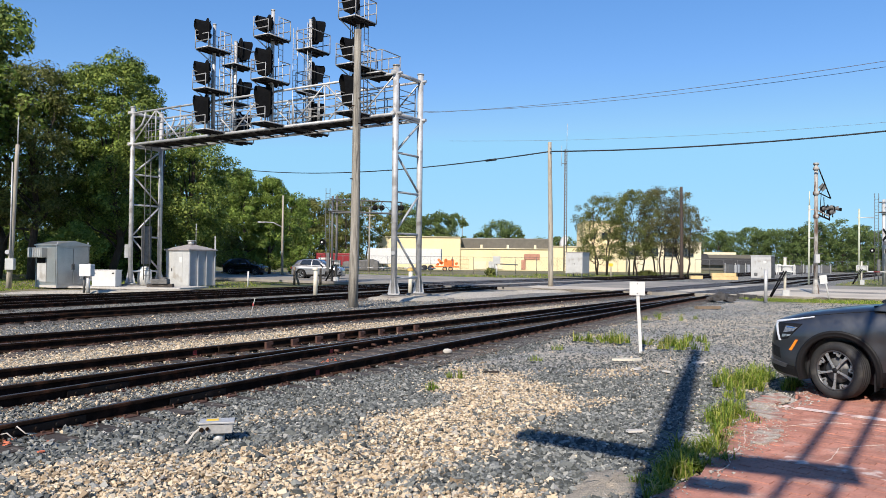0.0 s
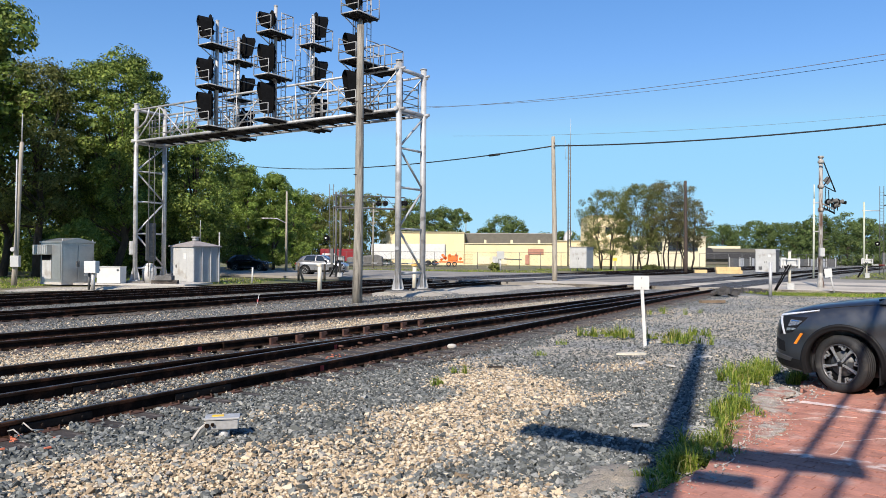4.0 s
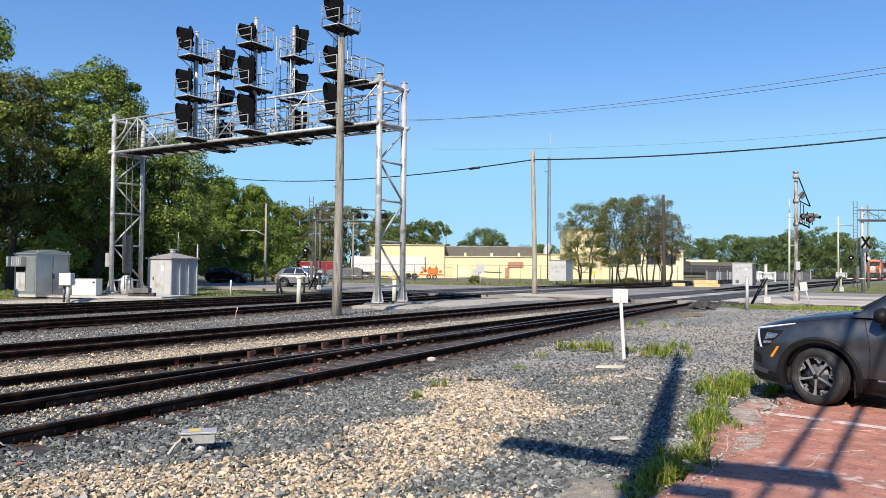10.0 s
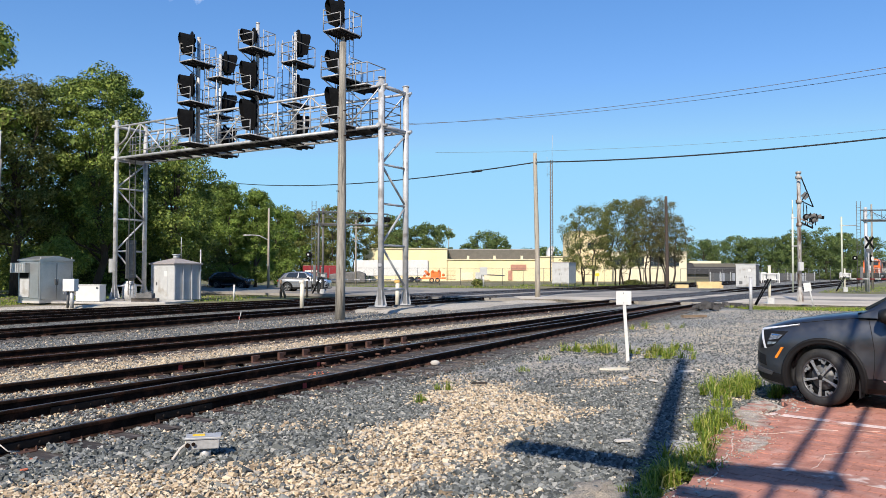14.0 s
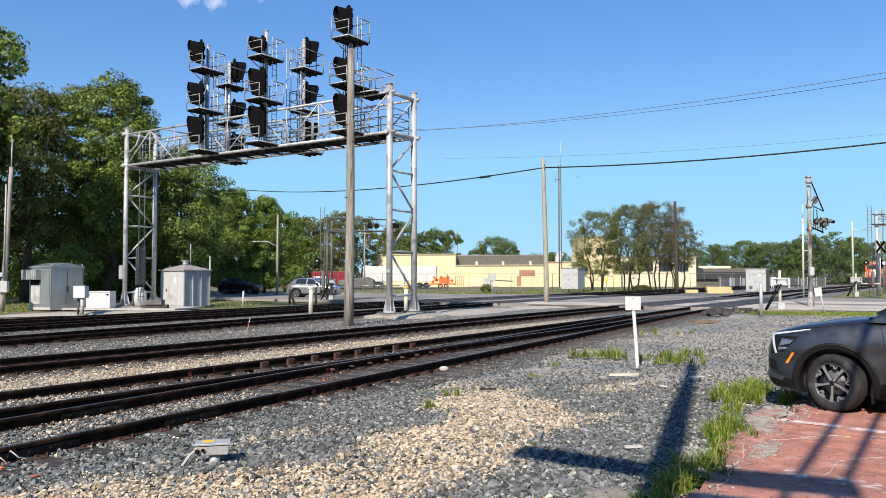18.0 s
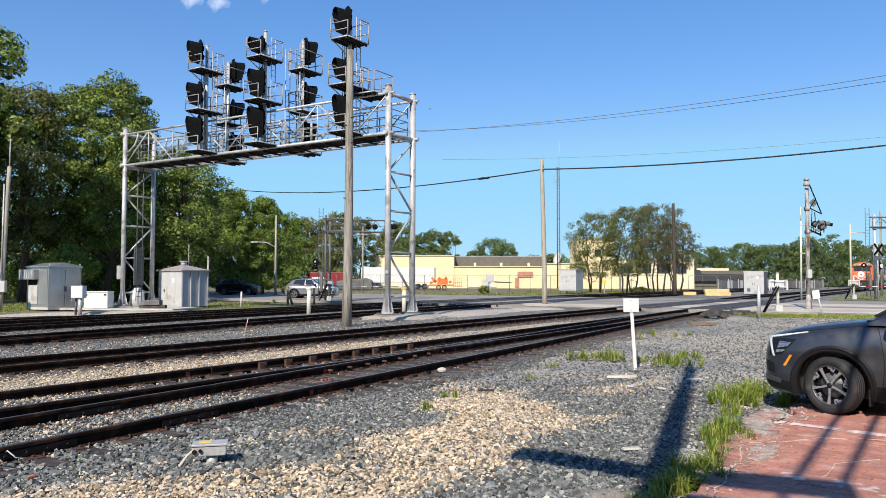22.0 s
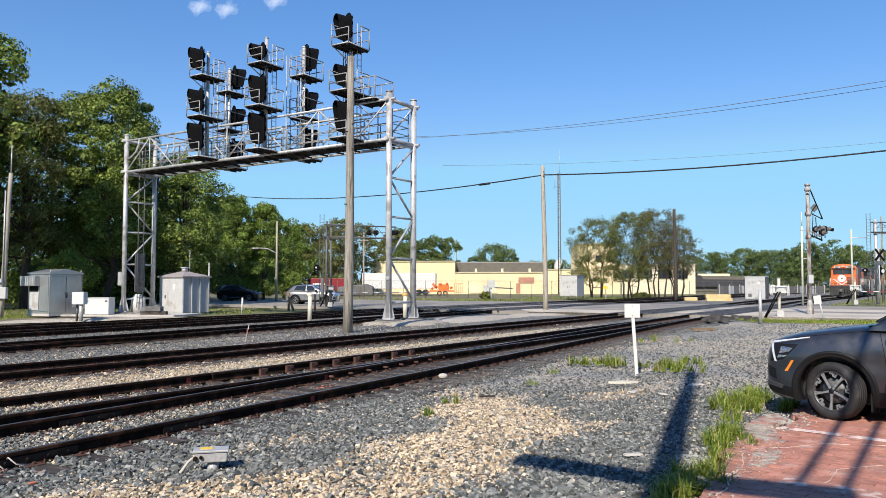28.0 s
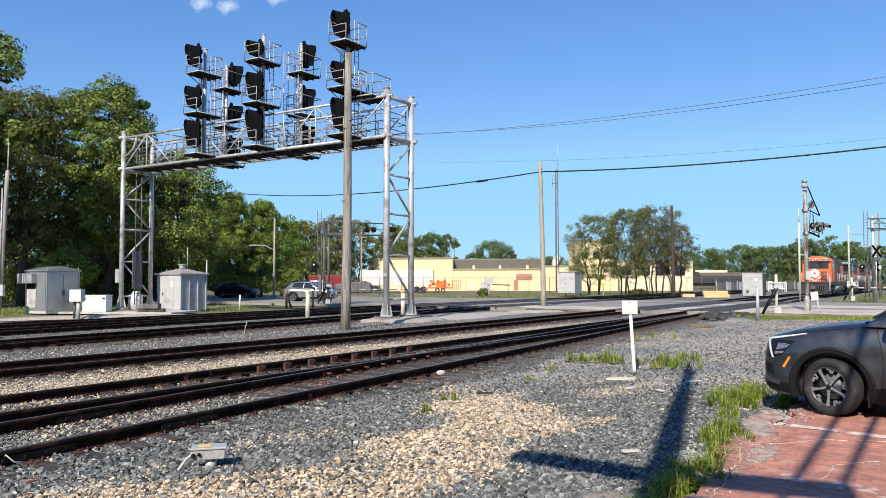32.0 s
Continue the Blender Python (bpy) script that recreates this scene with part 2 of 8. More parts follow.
GALV_RAIL = mat("weathered_pipe_railing", (0.29, 0.285, 0.28), 0.55, 0.2, 0.2, 4, (0.17, 0.165, 0.16), 0.25)
GRATE = mat("near_black_grating", (0.035, 0.032, 0.03), 0.9, 0.0, 0.3, 4, spec=0.1)
LEAF_LIGHT = leaf_mat("light_spring_leaves", [(0.0, (0.09, 0.14, 0.025)), (0.5, (0.17, 0.25, 0.045)), (1.0, (0.3, 0.37, 0.09))], 0.4)
GRASS = leaf_mat("fresh_green_grass", [(0.0, (0.07, 0.13, 0.018)), (0.45, (0.19, 0.27, 0.035)), (0.8, (0.34, 0.38, 0.06)), (1.0, (0.52, 0.44, 0.18))], 0.35)
BARK = mat("grey_brown_bark", (0.06, 0.046, 0.036), 0.95, 0, 0.3, 4, bump=0.02, bump_scale=12, streak=(3, 3, 0.6))
CABLE = mat("black_cable", (0.008, 0.008, 0.009), 0.6, 0, 0)
RUBBER = mat("tyre_rubber", (0.018, 0.018, 0.019), 0.75, 0, 0.2, 12, (0.04, 0.038, 0.035), 0.15)
CARPAINT = mat("dark_grey_blue_car_paint", (0.1, 0.104, 0.113), 0.41, 0.9, 0.03, 2, coat=0.35)
CARBLACK = mat("black_car_trim_plastic", (0.009, 0.009, 0.01), 0.55, 0, 0.1, 20, spec=0.25)
CARGLASS = glass("tinted_car_glass")
ALLOY = mat("machined_alloy", (0.4, 0.4, 0.4), 0.32, 0.6, 0.04, 8)
ALLOYDARK = mat("dark_alloy", (0.09, 0.09, 0.095), 0.4, 0.5, 0.04, 8)
CHROME = mat("bright_chrome", (0.75, 0.76, 0.78), 0.12, 1.0, 0)
LAMPGLASS = mat("clear_headlamp_lens", (0.2, 0.21, 0.22), 0.12, 0.4, 0.5, 40, coat=0.6)
AMBER = mat("amber_reflector", (0.85, 0.25, 0.02), 0.3, 0, 0.1, 30, coat=0.6)
BRICK = mat("worn_red_brick_paver", (0.42, 0.185, 0.13), 0.9, 0, 0.22, 5, (0.44, 0.27, 0.215), 0.25, 0.003, 50, rand=0.12, streak="world")
GROUT = mat("sandy_joint_filler", (0.37, 0.17, 0.125), 0.95, 0, 0.2, 6, (0.38, 0.25, 0.2), 0.2, 0.004, 40, streak="world")
PLINE = mat("faded_white_road_paint", (0.7, 0.55, 0.5), 0.85, 0, 0.15, 8, (0.45, 0.2, 0.16), 0.2, streak="world")


# ---- building helpers ----
class Geo:
    """Collects simple solids, to be linked as one mesh."""

    def __init__(self):
        self.v, self.f, self.s = [], [], []

    def add(self, verts, faces, smooth=False):
        o = len(self.v)
        self.v += [tuple(p) for p in verts]
        self.f += [tuple(i + o for i in f) for f in faces]
        self.s += [smooth] * len(faces)
        return self

    def box(self, c, size, rz=0.0, m=None, taper=1.0):
        """A box about c; taper narrows its top."""
        x, y, z = size[0] / 2, size[1] / 2, size[2] / 2
        pts = [(-x, -y, -z), (x, -y, -z), (x, y, -z), (-x, y, -z), (-x * taper, -y * taper, z), (x * taper, -y * taper, z), (x * taper, y * taper, z), (-x * taper, y * taper, z)]
        mm = m if m is not None else Matrix.Translation(c) @ Matrix.Rotation(rz, 4, "Z")
        return self.add([mm @ Vector(p) for p in pts], [(3, 2, 1, 0), (4, 5, 6, 7), (0, 1, 5, 4), (1, 2, 6, 5), (2, 3, 7, 6), (3, 0, 4, 7)])

    def tube(self, p, q, r, r2=None, n=8, caps=True):
        p, q = Vector(p), Vector(q)
        r2 = r if r2 is None else r2
        d = (q - p).normalized()
        u = d.orthogonal().normalized()
        w = d.cross(u)
        ring = [u * math.cos(2 * math.pi * k / n) + w * math.sin(2 * math.pi * k / n) for k in range(n)]
        o = len(self.v)
        self.v += [tuple(p + e * r) for e in ring] + [tuple(q + e * r2) for e in ring]
        self.f += [(o + k, o + (k + 1) % n, o + n + (k + 1) % n, o + n + k) for k in range(n)]
        self.s += [n > 4] * n
        if caps:
            self.f += [tuple(o + k for k in range(n - 1, -1, -1)), tuple(o + n + k for k in range(n))]
            self.s += [False, False]
        return self

    def path(self, pts, r, n=6, r2=None):
        """A bent tube of one skin through the points."""
        pts = [Vector(p) for p in pts]
        r2 = r if r2 is None else r2
        k = len(pts) - 1
        o = len(self.v)
        u = None
        for i, p in enumerate(pts):
            d = (pts[min(i + 1, k)] - pts[max(i - 1, 0)]).normalized()
            u = d.orthogonal().normalized() if u is None else (u - d * u.dot(d)).normalized()
            w = d.cross(u)
            rr = r + (r2 - r) * i / k
            self.v += [tuple(p + (u * math.cos(2 * math.pi * j / n) + w * math.sin(2 * math.pi * j / n)) * rr) for j in range(n)]
        for i in range(k):
            for j in range(n):
                a, b = o + i * n + j, o + i * n + (j + 1) % n
                self.f.append((a, b, b + n, a + n))
                self.s.append(n > 4)
        self.f += [tuple(o + j for j in range(n - 1, -1, -1)), tuple(o + k * n + j for j in range(n))]
        self.s += [False, False]
        return self

    def prism(self, poly, h, m=None, smooth=False):
        """A flat polygon in x, y, raised by h along z, then set by m."""
        n = len(poly)
        pts = [(x, y, 0) for x, y in poly] + [(x, y, h) for x, y in poly]
        if m is not None:
            pts = [m @ Vector(p) for p in pts]
        o = len(self.v)
        self.v += [tuple(p) for p in pts]
        self.f += [tuple(o + k for k in range(n - 1, -1, -1)), tuple(o + n + k for k in range(n))]
        self.s += [False, False]
        self.f += [(o + k, o + (k + 1) % n, o + n + (k + 1) % n, o + n + k) for k in range(n)]
        self.s += [smooth] * n
        return self

    def sweep(self, prof, path, up=Vector((0, 0, 1)), closed=True):
        """A profile of (sideways, up) swept along a level path."""
        pts = [Vector(p) for p in path]
        n = len(prof)
        o = len(self.v)
        for i, p in enumerate(pts):
            d = (pts[min(i + 1, len(pts) - 1)] - pts[max(i - 1, 0)])
            d.z = 0
            d.normalize()
            side = Vector((d.y, -d.x, 0))
            self.v += [tuple(p + side * a + up * b) for a, b in prof]
        for i in range(len(pts) - 1):
            for k in range(n if closed else n - 1):
                self.f.append((o + i * n + k, o + (i + 1) * n + k, o + (i + 1) * n + (k + 1) % n, o + i * n + (k + 1) % n))
                self.s.append(False)
        if closed:
            self.f += [tuple(o + k for k in range(n)), tuple(o + (len(pts) - 1) * n + k for k in range(n - 1, -1, -1))]
            self.s += [False, False]
        return self

    def lathe(self, prof, m=None, n=24):
        """A profile of (radius, height) turned about z."""
        o = len(self.v)
        k = len(prof)
        for j in range(n):
            a = 2 * math.pi * j / n
            for r, z in prof:
                p = Vector((r * math.cos(a), r * math.sin(a), z))
                self.v.append(tuple(m @ p if m is not None else p))
        for j in range(n):
            for i in range(k - 1):
                self.f.append((o + j * k + i, o + ((j + 1) % n) * k + i, o + ((j + 1) % n) * k + i + 1, o + j * k + i + 1))
                self.s.append(True)
        return self

    def mesh(self, name, material):
        me = bpy.data.meshes.new(name)
        me.from_pydata(self.v, [], self.f)
        me.polygons.foreach_set("use_smooth", self.s)
        for mm in (material if isinstance(material, (list, tuple)) else [material]):
            me.materials.append(mm)
        me.update()
        return me


def part(name, geo, material, parent=None, label="", bevel=0.0, m=None):
    """Links a Geo (or a ready mesh) as one mesh object under a thing or a part."""
    me = geo.mesh(name, material) if isinstance(geo, Geo) else geo
    ob = new(name, me)
    if parent is not None:
        ob.parent = parent
    if m is not None:
        ob.matrix_basis = m
    if label:
        ob["label"] = label
    if bevel:
        b = ob.modifiers.new("bevel", "BEVEL")
        b.width, b.segments, b.limit_method, b.angle_limit = bevel, 2, "ANGLE", radians(40)
    return ob


def thing(name, label, category, m=None, group="", kind=""):
    ob = new(name)
    ob.empty_display_size = 0.2
    if m is not None:
        ob.matrix_basis = m
    return tagged(ob, label, category, group, kind)


def solid(name, geo, material, label, category="", kind="", group="", bevel=0.0, m=None):
    return tagged(part(name, geo, material, None, "", bevel, m), label, category, group, kind)


def fast_mesh(name, verts, faces, material):
    """A large mesh from arrays; faces all have the same number of corners."""
    me = bpy.data.meshes.new(name)
    k = faces.shape[1]
    me.vertices.add(len(verts))
    me.vertices.foreach_set("co", np.ascontiguousarray(verts, dtype=np.float32).ravel())
    me.loops.add(faces.size)
    me.loops.foreach_set("vertex_index", np.ascontiguousarray(faces, dtype=np.int32).ravel())
    me.polygons.add(len(faces))
    me.polygons.foreach_set("loop_start", np.arange(0, faces.size, k, dtype=np.int32))
    me.polygons.foreach_set("use_smooth", np.zeros(len(faces), dtype=bool))
    me.materials.append(material)
    me.update(calc_edges=True)
    return me


# ---- plan: the lines of the tracks, as x for a given y ----
def line_a(y):
    if y < 32:
        return -1.23 + 0.553 * (y - 14.74)
    if y < 48:
        u = y - 32
        return 8.31 + 0.553 * u + 0.5 * (0.137 / 16) * u * u
    if y < 60:
        return 18.26 + 0.69 * (y - 48)
    return 26.54 + 0.6 * (y - 60) if y < 80 else 38.54 + 0.69 * (y - 80)


def line_b(y):
    return line_a(y) - 0.095 * max(0.0, 37 - y)


def line_c(y):
    if y < 60:
        return -0.2 + 0.667 * (y - 28) if y < 50 else 14.47 + 0.69 * (y - 50)
    return 21.37 + 0.6 * (y - 60) if y < 80 else 33.37 + 0.69 * (y - 80)


def line_d(y):
    return -12.5 + 0.505 * (y - 21) if y < 50 else 2.145 + 0.66 * (y - 50)


def line_e(y):
    return -15.6 + 0.55 * (y - 26.6) if y < 55 else 0.02 + 0.66 * (y - 55)


def line_f(y):
    return -17.9 + 0.63 * (y - 30.6) if y < 60 else 0.62 + 0.66 * (y - 60)


RAIL_TOP = 0.135


def near_edge(x):      # the street's near and far sides
    return 41.5 - 0.675 * (x - 16.3)


def far_edge(x):
    return 82.0 - 0.675 * (x - 1.0)


# ---- ground ----
def ground_sheet():
    g = Geo()
    g.add([(-3000, -600, -0.14), (3000, -600, -0.14), (3000, 4000, -0.14), (-3000, 4000, -0.14)], [(0, 1, 2, 3)])
    solid("ground", g, SOIL, "dry soil and rough grass reaching to the horizon", kind="structure")
    # track bed: a wide, nearly level sheet of ballast with a gentle unevenness
    xs, ys = np.linspace(0, 1, 90), np.linspace(0, 1, 130)
    verts = []
    for b in ys:
        y = -4.0 + (b ** 1.7) * 236
        left, right = line_f(y) - 4.5, line_a(y) + 8.5 + 9 * min(1.0, max(0.0, (y - 12) / 15))
        if y > 64:
            right = line_a(y) + 3.4
        for a in xs:
            x = left + (right - left) * a
            z = 0.025 * noise.noise((x * 0.5, y * 0.5, 0)) + 0.012 * noise.noise((x * 2, y * 2, 3))
            verts.append((x, y, z - 0.08 - (0.1 if a in (0, 1) else 0)))
    n = len(xs)
    idx = [(j * n + i, j * n + i + 1, (j + 1) * n + i + 1, (j + 1) * n + i) for j in range(len(ys) - 1) for i in range(n - 1)]
    me = fast_mesh("track_bed", np.array(verts), np.array(idx), BALLAST)
    tagged(new("track_bed", me), "grey crushed-stone ballast between the railway tracks", kind="structure")


def gravel_sheet(name, label, material, near, far, y0, y1, lift=0.05):
    """A thin layer of paler stone between two lines along the tracks."""
    verts = []
    xs, ys = np.linspace(0, 1, 50), np.linspace(y0, y1, 70)
    for y in ys:
        left, right = near(y), far(y)
        for a in xs:
            x = left + (right - left) * a
            z = 0.025 * noise.noise((x * 0.5, y * 0.5, 0)) + 0.012 * noise.noise((x * 2, y * 2, 3))
            edge = min(1.0, 12 * a, 12 * (1 - a), (y - y0 + 0.1) * 0.8, (y1 + 0.1 - y) * 0.8)
            verts.append((x, y, z - 0.08 - 0.03 + lift * edge))
    n = len(xs)
    idx = [(j * n + i, j * n + i + 1, (j + 1) * n + i + 1, (j + 1) * n + i) for j in range(len(ys) - 1) for i in range(n - 1)]
    tagged(new(name, fast_mesh(name, np.array(verts), np.array(idx), material)), label, kind="structure")


def crib_ballast(fn, lo, hi, material, y0, y1):
    """Stone that fills the spaces between the ties and half covers them."""
    verts = []
    xs, ys = np.linspace(lo, hi, 16), np.arange(y0, y1, 0.09)
    for y in ys:
        for a in xs:
            x = fn(y) + a / 0.86
            bump = 0.016 * noise.noise((x * 3.1, y * 3.1, 5)) + 0.012 * noise.noise((x * 9, y * 9, 1))
            drop = 0.03 if a in (lo, hi) else 0.0
            verts.append((x, y, -0.034 + bump - drop - 0.05 * max(0.0, 1 - (y - y0) / 1.5)))
    n = len(xs)
    idx = [(j * n + i, j * n + i + 1, (j + 1) * n + i + 1, (j + 1) * n + i) for j in range(len(ys) - 1) for i in range(n - 1)]
    tagged(new("crib_ballast", fast_mesh("crib_ballast", np.array(verts), np.array(idx), material)), "grey ballast filling the spaces between ties", kind="structure")


SHOULDER = gravel_mat("sandy_grey_gravel", (0.11, 0.112, 0.11), (0.42, 0.415, 0.39), 30, (0.2, 0.18, 0.145), (0.66, 0.57, 0.45), 0.3)
LIMESTONE = gravel_mat("cream_and_grey_limestone", (0.2, 0.17, 0.125), (0.66, 0.57, 0.41), 30, (0.15, 0.135, 0.11), (0.52, 0.46, 0.36), 0.5)


def road_slab():
    g = Geo()
    def quad(x0, x1, lo, hi, z, geo):
        pts = [(x0, lo(x0)), (x1, lo(x1)), (x1, hi(x1)), (x0, hi(x0))]
        geo.prism(pts, 0.2, Matrix.Translation((0, 0, z - 0.2)))
    quad(-75, 75, near_edge, far_edge, 0.105, g)
    solid("road", g, ASPHALT, "worn grey asphalt street over the level crossing", kind="structure")
    g = Geo()
    # bleached concrete aprons beside the crossing
    for x0, x1, lo, hi in ((14.5, 60, near_edge, lambda x: near_edge(x) + 9.0), (5.5, 12.0, near_edge, lambda x: near_edge(x) + 6.0),
                           (20, 34, lambda x: near_edge(x) + 13, lambda x: near_edge(x) + 19)):
        quad(x0, x1, lo, hi, 0.111, g)
    solid("road_apron", g, ROAD, "pale sun-bleached concrete street surface", kind="structure")
    # dark panels between and beside the rails inside the crossing
    for fn, nm in ((line_a, "a"), (line_c, "c"), (line_d, "d"), (line_e, "e"), (line_f, "f")):
        ys = [y for y in np.arange(35, 100, 0.5) if near_edge(fn(y)) < y < far_edge(fn(y))]
        if ys:
            g = Geo().sweep([(-1.35, -0.2), (1.35, -0.2), (1.35, 0), (-1.35, 0)], [(fn(y), y, 0.122) for y in ys])
            solid("crossing_panel", g, ASPHALT_DARK, "dark rubber and asphalt crossing panels between rails", kind="structure")
    # broken asphalt edge by the rails at the near side
    rng = random.Random(4)
    g = Geo()
    for k in range(140):
        t = rng.random()
        x, y = (line_a(40.5) + rng.uniform(0.9, 3.2), 40.2 + rng.gauss(0, 0.8)) if t < 0.5 else (rng.uniform(-2.5, 4.5), near_edge(0) - rng.uniform(0, 2.2) - 0.3 * rng.random())
        s = rng.uniform(0.06, 0.3)
        g.box((x, y, 0.03 + s * 0.2), (s, s * rng.uniform(0.5, 1), s * 0.6), rng.random() * 3, taper=0.7)
    solid("broken_asphalt_edge", g, ASPHALT_DARK, "broken dark asphalt lumps at the crossing's edge", kind="stuff")


# ---- tracks ----
RAIL_PROFILE = [(-0.07, 0), (0.07, 0), (0.07, 0.014), (0.012, 0.03), (0.012, 0.12), (0.036, 0.13), (0.036, 0.158), (0.028, 0.168), (-0.028, 0.168), (-0.036, 0.158), (-0.036, 0.13), (-0.012, 0.12), (-0.012, 0.03), (-0.07, 0.014)]


def offset_path(fn, off, y0, y1, z):
    pts = []
    y = y0
    while y < y1 + 1e-6:
        s = (fn(y + 0.1) - fn(y - 0.1)) / 0.2
        d = Vector((s, 1, 0)).normalized()
        pts.append(Vector((fn(y), y, z)) + Vector((d.y, -d.x, 0)) * off)
        y += 1.0 if y < 60 else 6.0
    return pts


def railway(fn, y0, y1, label, ties_to=30.0, drop=0.0, tie_y0=None):
    t = thing("railway_track", label, "track", kind="structure")
    z = RAIL_TOP - 0.168 - drop
    for off in (-0.7525, 0.7525):
        pts = offset_path(fn, off, y0, y1, z)
        rail = part("rail", Geo().sweep(RAIL_PROFILE, pts), RAIL, t, "rust-brown steel rail")
        head = [p + Vector((0, 0, 0.167)) for p in pts]
        part("running_surface", Geo().sweep([(-0.026, 0), (0.026, 0), (0.024, 0.003), (-0.024, 0.003)], head), RAILTOP, rail, "dull polished rail head")
    # ties, one object each on one mesh
    tie_mesh = None
    y = tie_y0 if tie_y0 is not None else y0 + 0.2
    rng = random.Random(int(y0 * 7 + y1))
    fix = Geo()
    while y < ties_to:
        s = (fn(y + 0.1) - fn(y - 0.1)) / 0.2
        ang = -math.atan(s)
        if tie_mesh is None:
            tie_mesh = Geo().box((0, 0, 0), (2.6, 0.22, 0.17)).mesh("tie", TIE)
        if near_edge(fn(y)) > y:
            part("tie", tie_mesh, None, t, m=Matrix.Translation((fn(y) + rng.uniform(-0.06, 0.06), y, z - 0.074 + rng.uniform(-0.006, 0.004))) @ Matrix.Rotation(ang + rng.uniform(-0.02, 0.02), 4, "Z"))
            d = Vector((math.cos(ang), math.sin(ang), 0))
            e = Vector((-d.y, d.x, 0))
            for off in (-0.7525, 0.7525):
                c = Vector((fn(y), y, z + 0.004)) + d * off
                fix.box(c + Vector((0, 0, 0.01)), (0.34, 0.19, 0.016), ang)
                for sx in (-0.095, 0.095):
                    p = c + d * sx
                    fix.box(p + e * rng.uniform(-0.05, 0.05) + Vector((0, 0, 0.02)), (0.03, 0.03, 0.04), ang)
                    fix.path([p + e * 0.13 + Vector((0, 0, -0.01)), p + e * 0.13 + Vector((0, 0, 0.035)), p + e * 0.16 - d * sx * 0.5 + Vector((0, 0, 0.03))], 0.012, 4)
        y += 0.5 / math.sqrt(1 + s * s) * 1.04
    if fix.v:
        tagged(part("tie_plates_and_spikes", fix, RUST, t, "rusty tie plates, spikes and rail anchors"), kind="stuff")
    return t


def joint_bar(fn, off, y, side, z=RAIL_TOP - 0.168):
    """Two bolted plates over a rail joint."""
    s = (fn(y + 0.1) - fn(y - 0.1)) / 0.2
    m = Matrix.Translation((fn(y), y, z)) @ Matrix.Rotation(-math.atan(s), 4, "Z") @ Matrix.Translation((off, 0, 0))
    t = thing("joint_bar", "dark bolted steel joint bar on a rail", "joint bar", m, group="rail joint bars")
    for sd in (-1, 1):
        part("plate", Geo().box((sd * 0.021, 0, 0.072), (0.022, 0.92, 0.085)), JOINT, t, bevel=0.006)
        for k in range(4):
            yy = -0.34 + k * 0.226
            part("bolt", Geo().tube((sd * 0.03, yy, 0.072), (sd * 0.055, yy, 0.072), 0.018, n=6), JOINT, t)


ground_sheet()
gravel_sheet("gravel_shoulder", "pale grey and sandy gravel shoulder beside the track", SHOULDER, lambda y: line_a(y) + 1.7 + 0.3 * math.sin(y * 1.3),
             lambda y: line_a(y) + 8.4 + 9 * min(1.0, max(0.0, (y - 12) / 15)), 9.5, 46)
gravel_sheet("limestone_strip", "cream limestone strip between two tracks", LIMESTONE, lambda y: line_c(y) + 1.05 + 0.15 * math.sin(y * 1.7), lambda y: max(line_c(y) + 1.3, line_b(y) - 1.0 + 0.1 * math.sin(y)), 7.0, 34)
CRIB = gravel_mat("rust_stained_dark_ballast", (0.03, 0.027, 0.025), (0.2, 0.185, 0.165), 26, (0.05, 0.038, 0.03), (0.21, 0.165, 0.13), 0.9)
for fn, mm in ((line_a, CRIB), (line_c, CRIB), (line_d, CRIB)):
    for lo, hi in ((-0.78, 0.78), (0.92, 1.6), (-1.6, -0.92)):
        crib_ballast(fn, lo, hi, mm, 11.0, 40.0)
road_slab()
railway(line_a, 2.0, 330, "main railway track of rusty rails on dark wooden ties", 40.5)
railway(line_b, 2.0, 35.4, "diverging railway track of rusty rails on wooden ties", 19.0, 0.004)
railway(line_c, 6.0, 330, "railway track of rust-brown rails in pale ballast", 43.0)
railway(line_d, 8.0, 330, "railway track of dark rails beside a signal bridge", 42.0)
railway(line_e, 10.0, 330, "far railway track of dark rails in grey ballast", 26.0, tie_y0=25.5)
railway(line_f, 12.0, 330, "farthest railway track of dark rails in ballast", 26.0, tie_y0=25.5)
for fn, off, y, s in ((line_a, 0.7525, 8.2, 1), (line_a, -0.7525, 9.7, 1), (line_a, 0.7525, 10.0, 1)):
    joint_bar(fn, off, y, s)


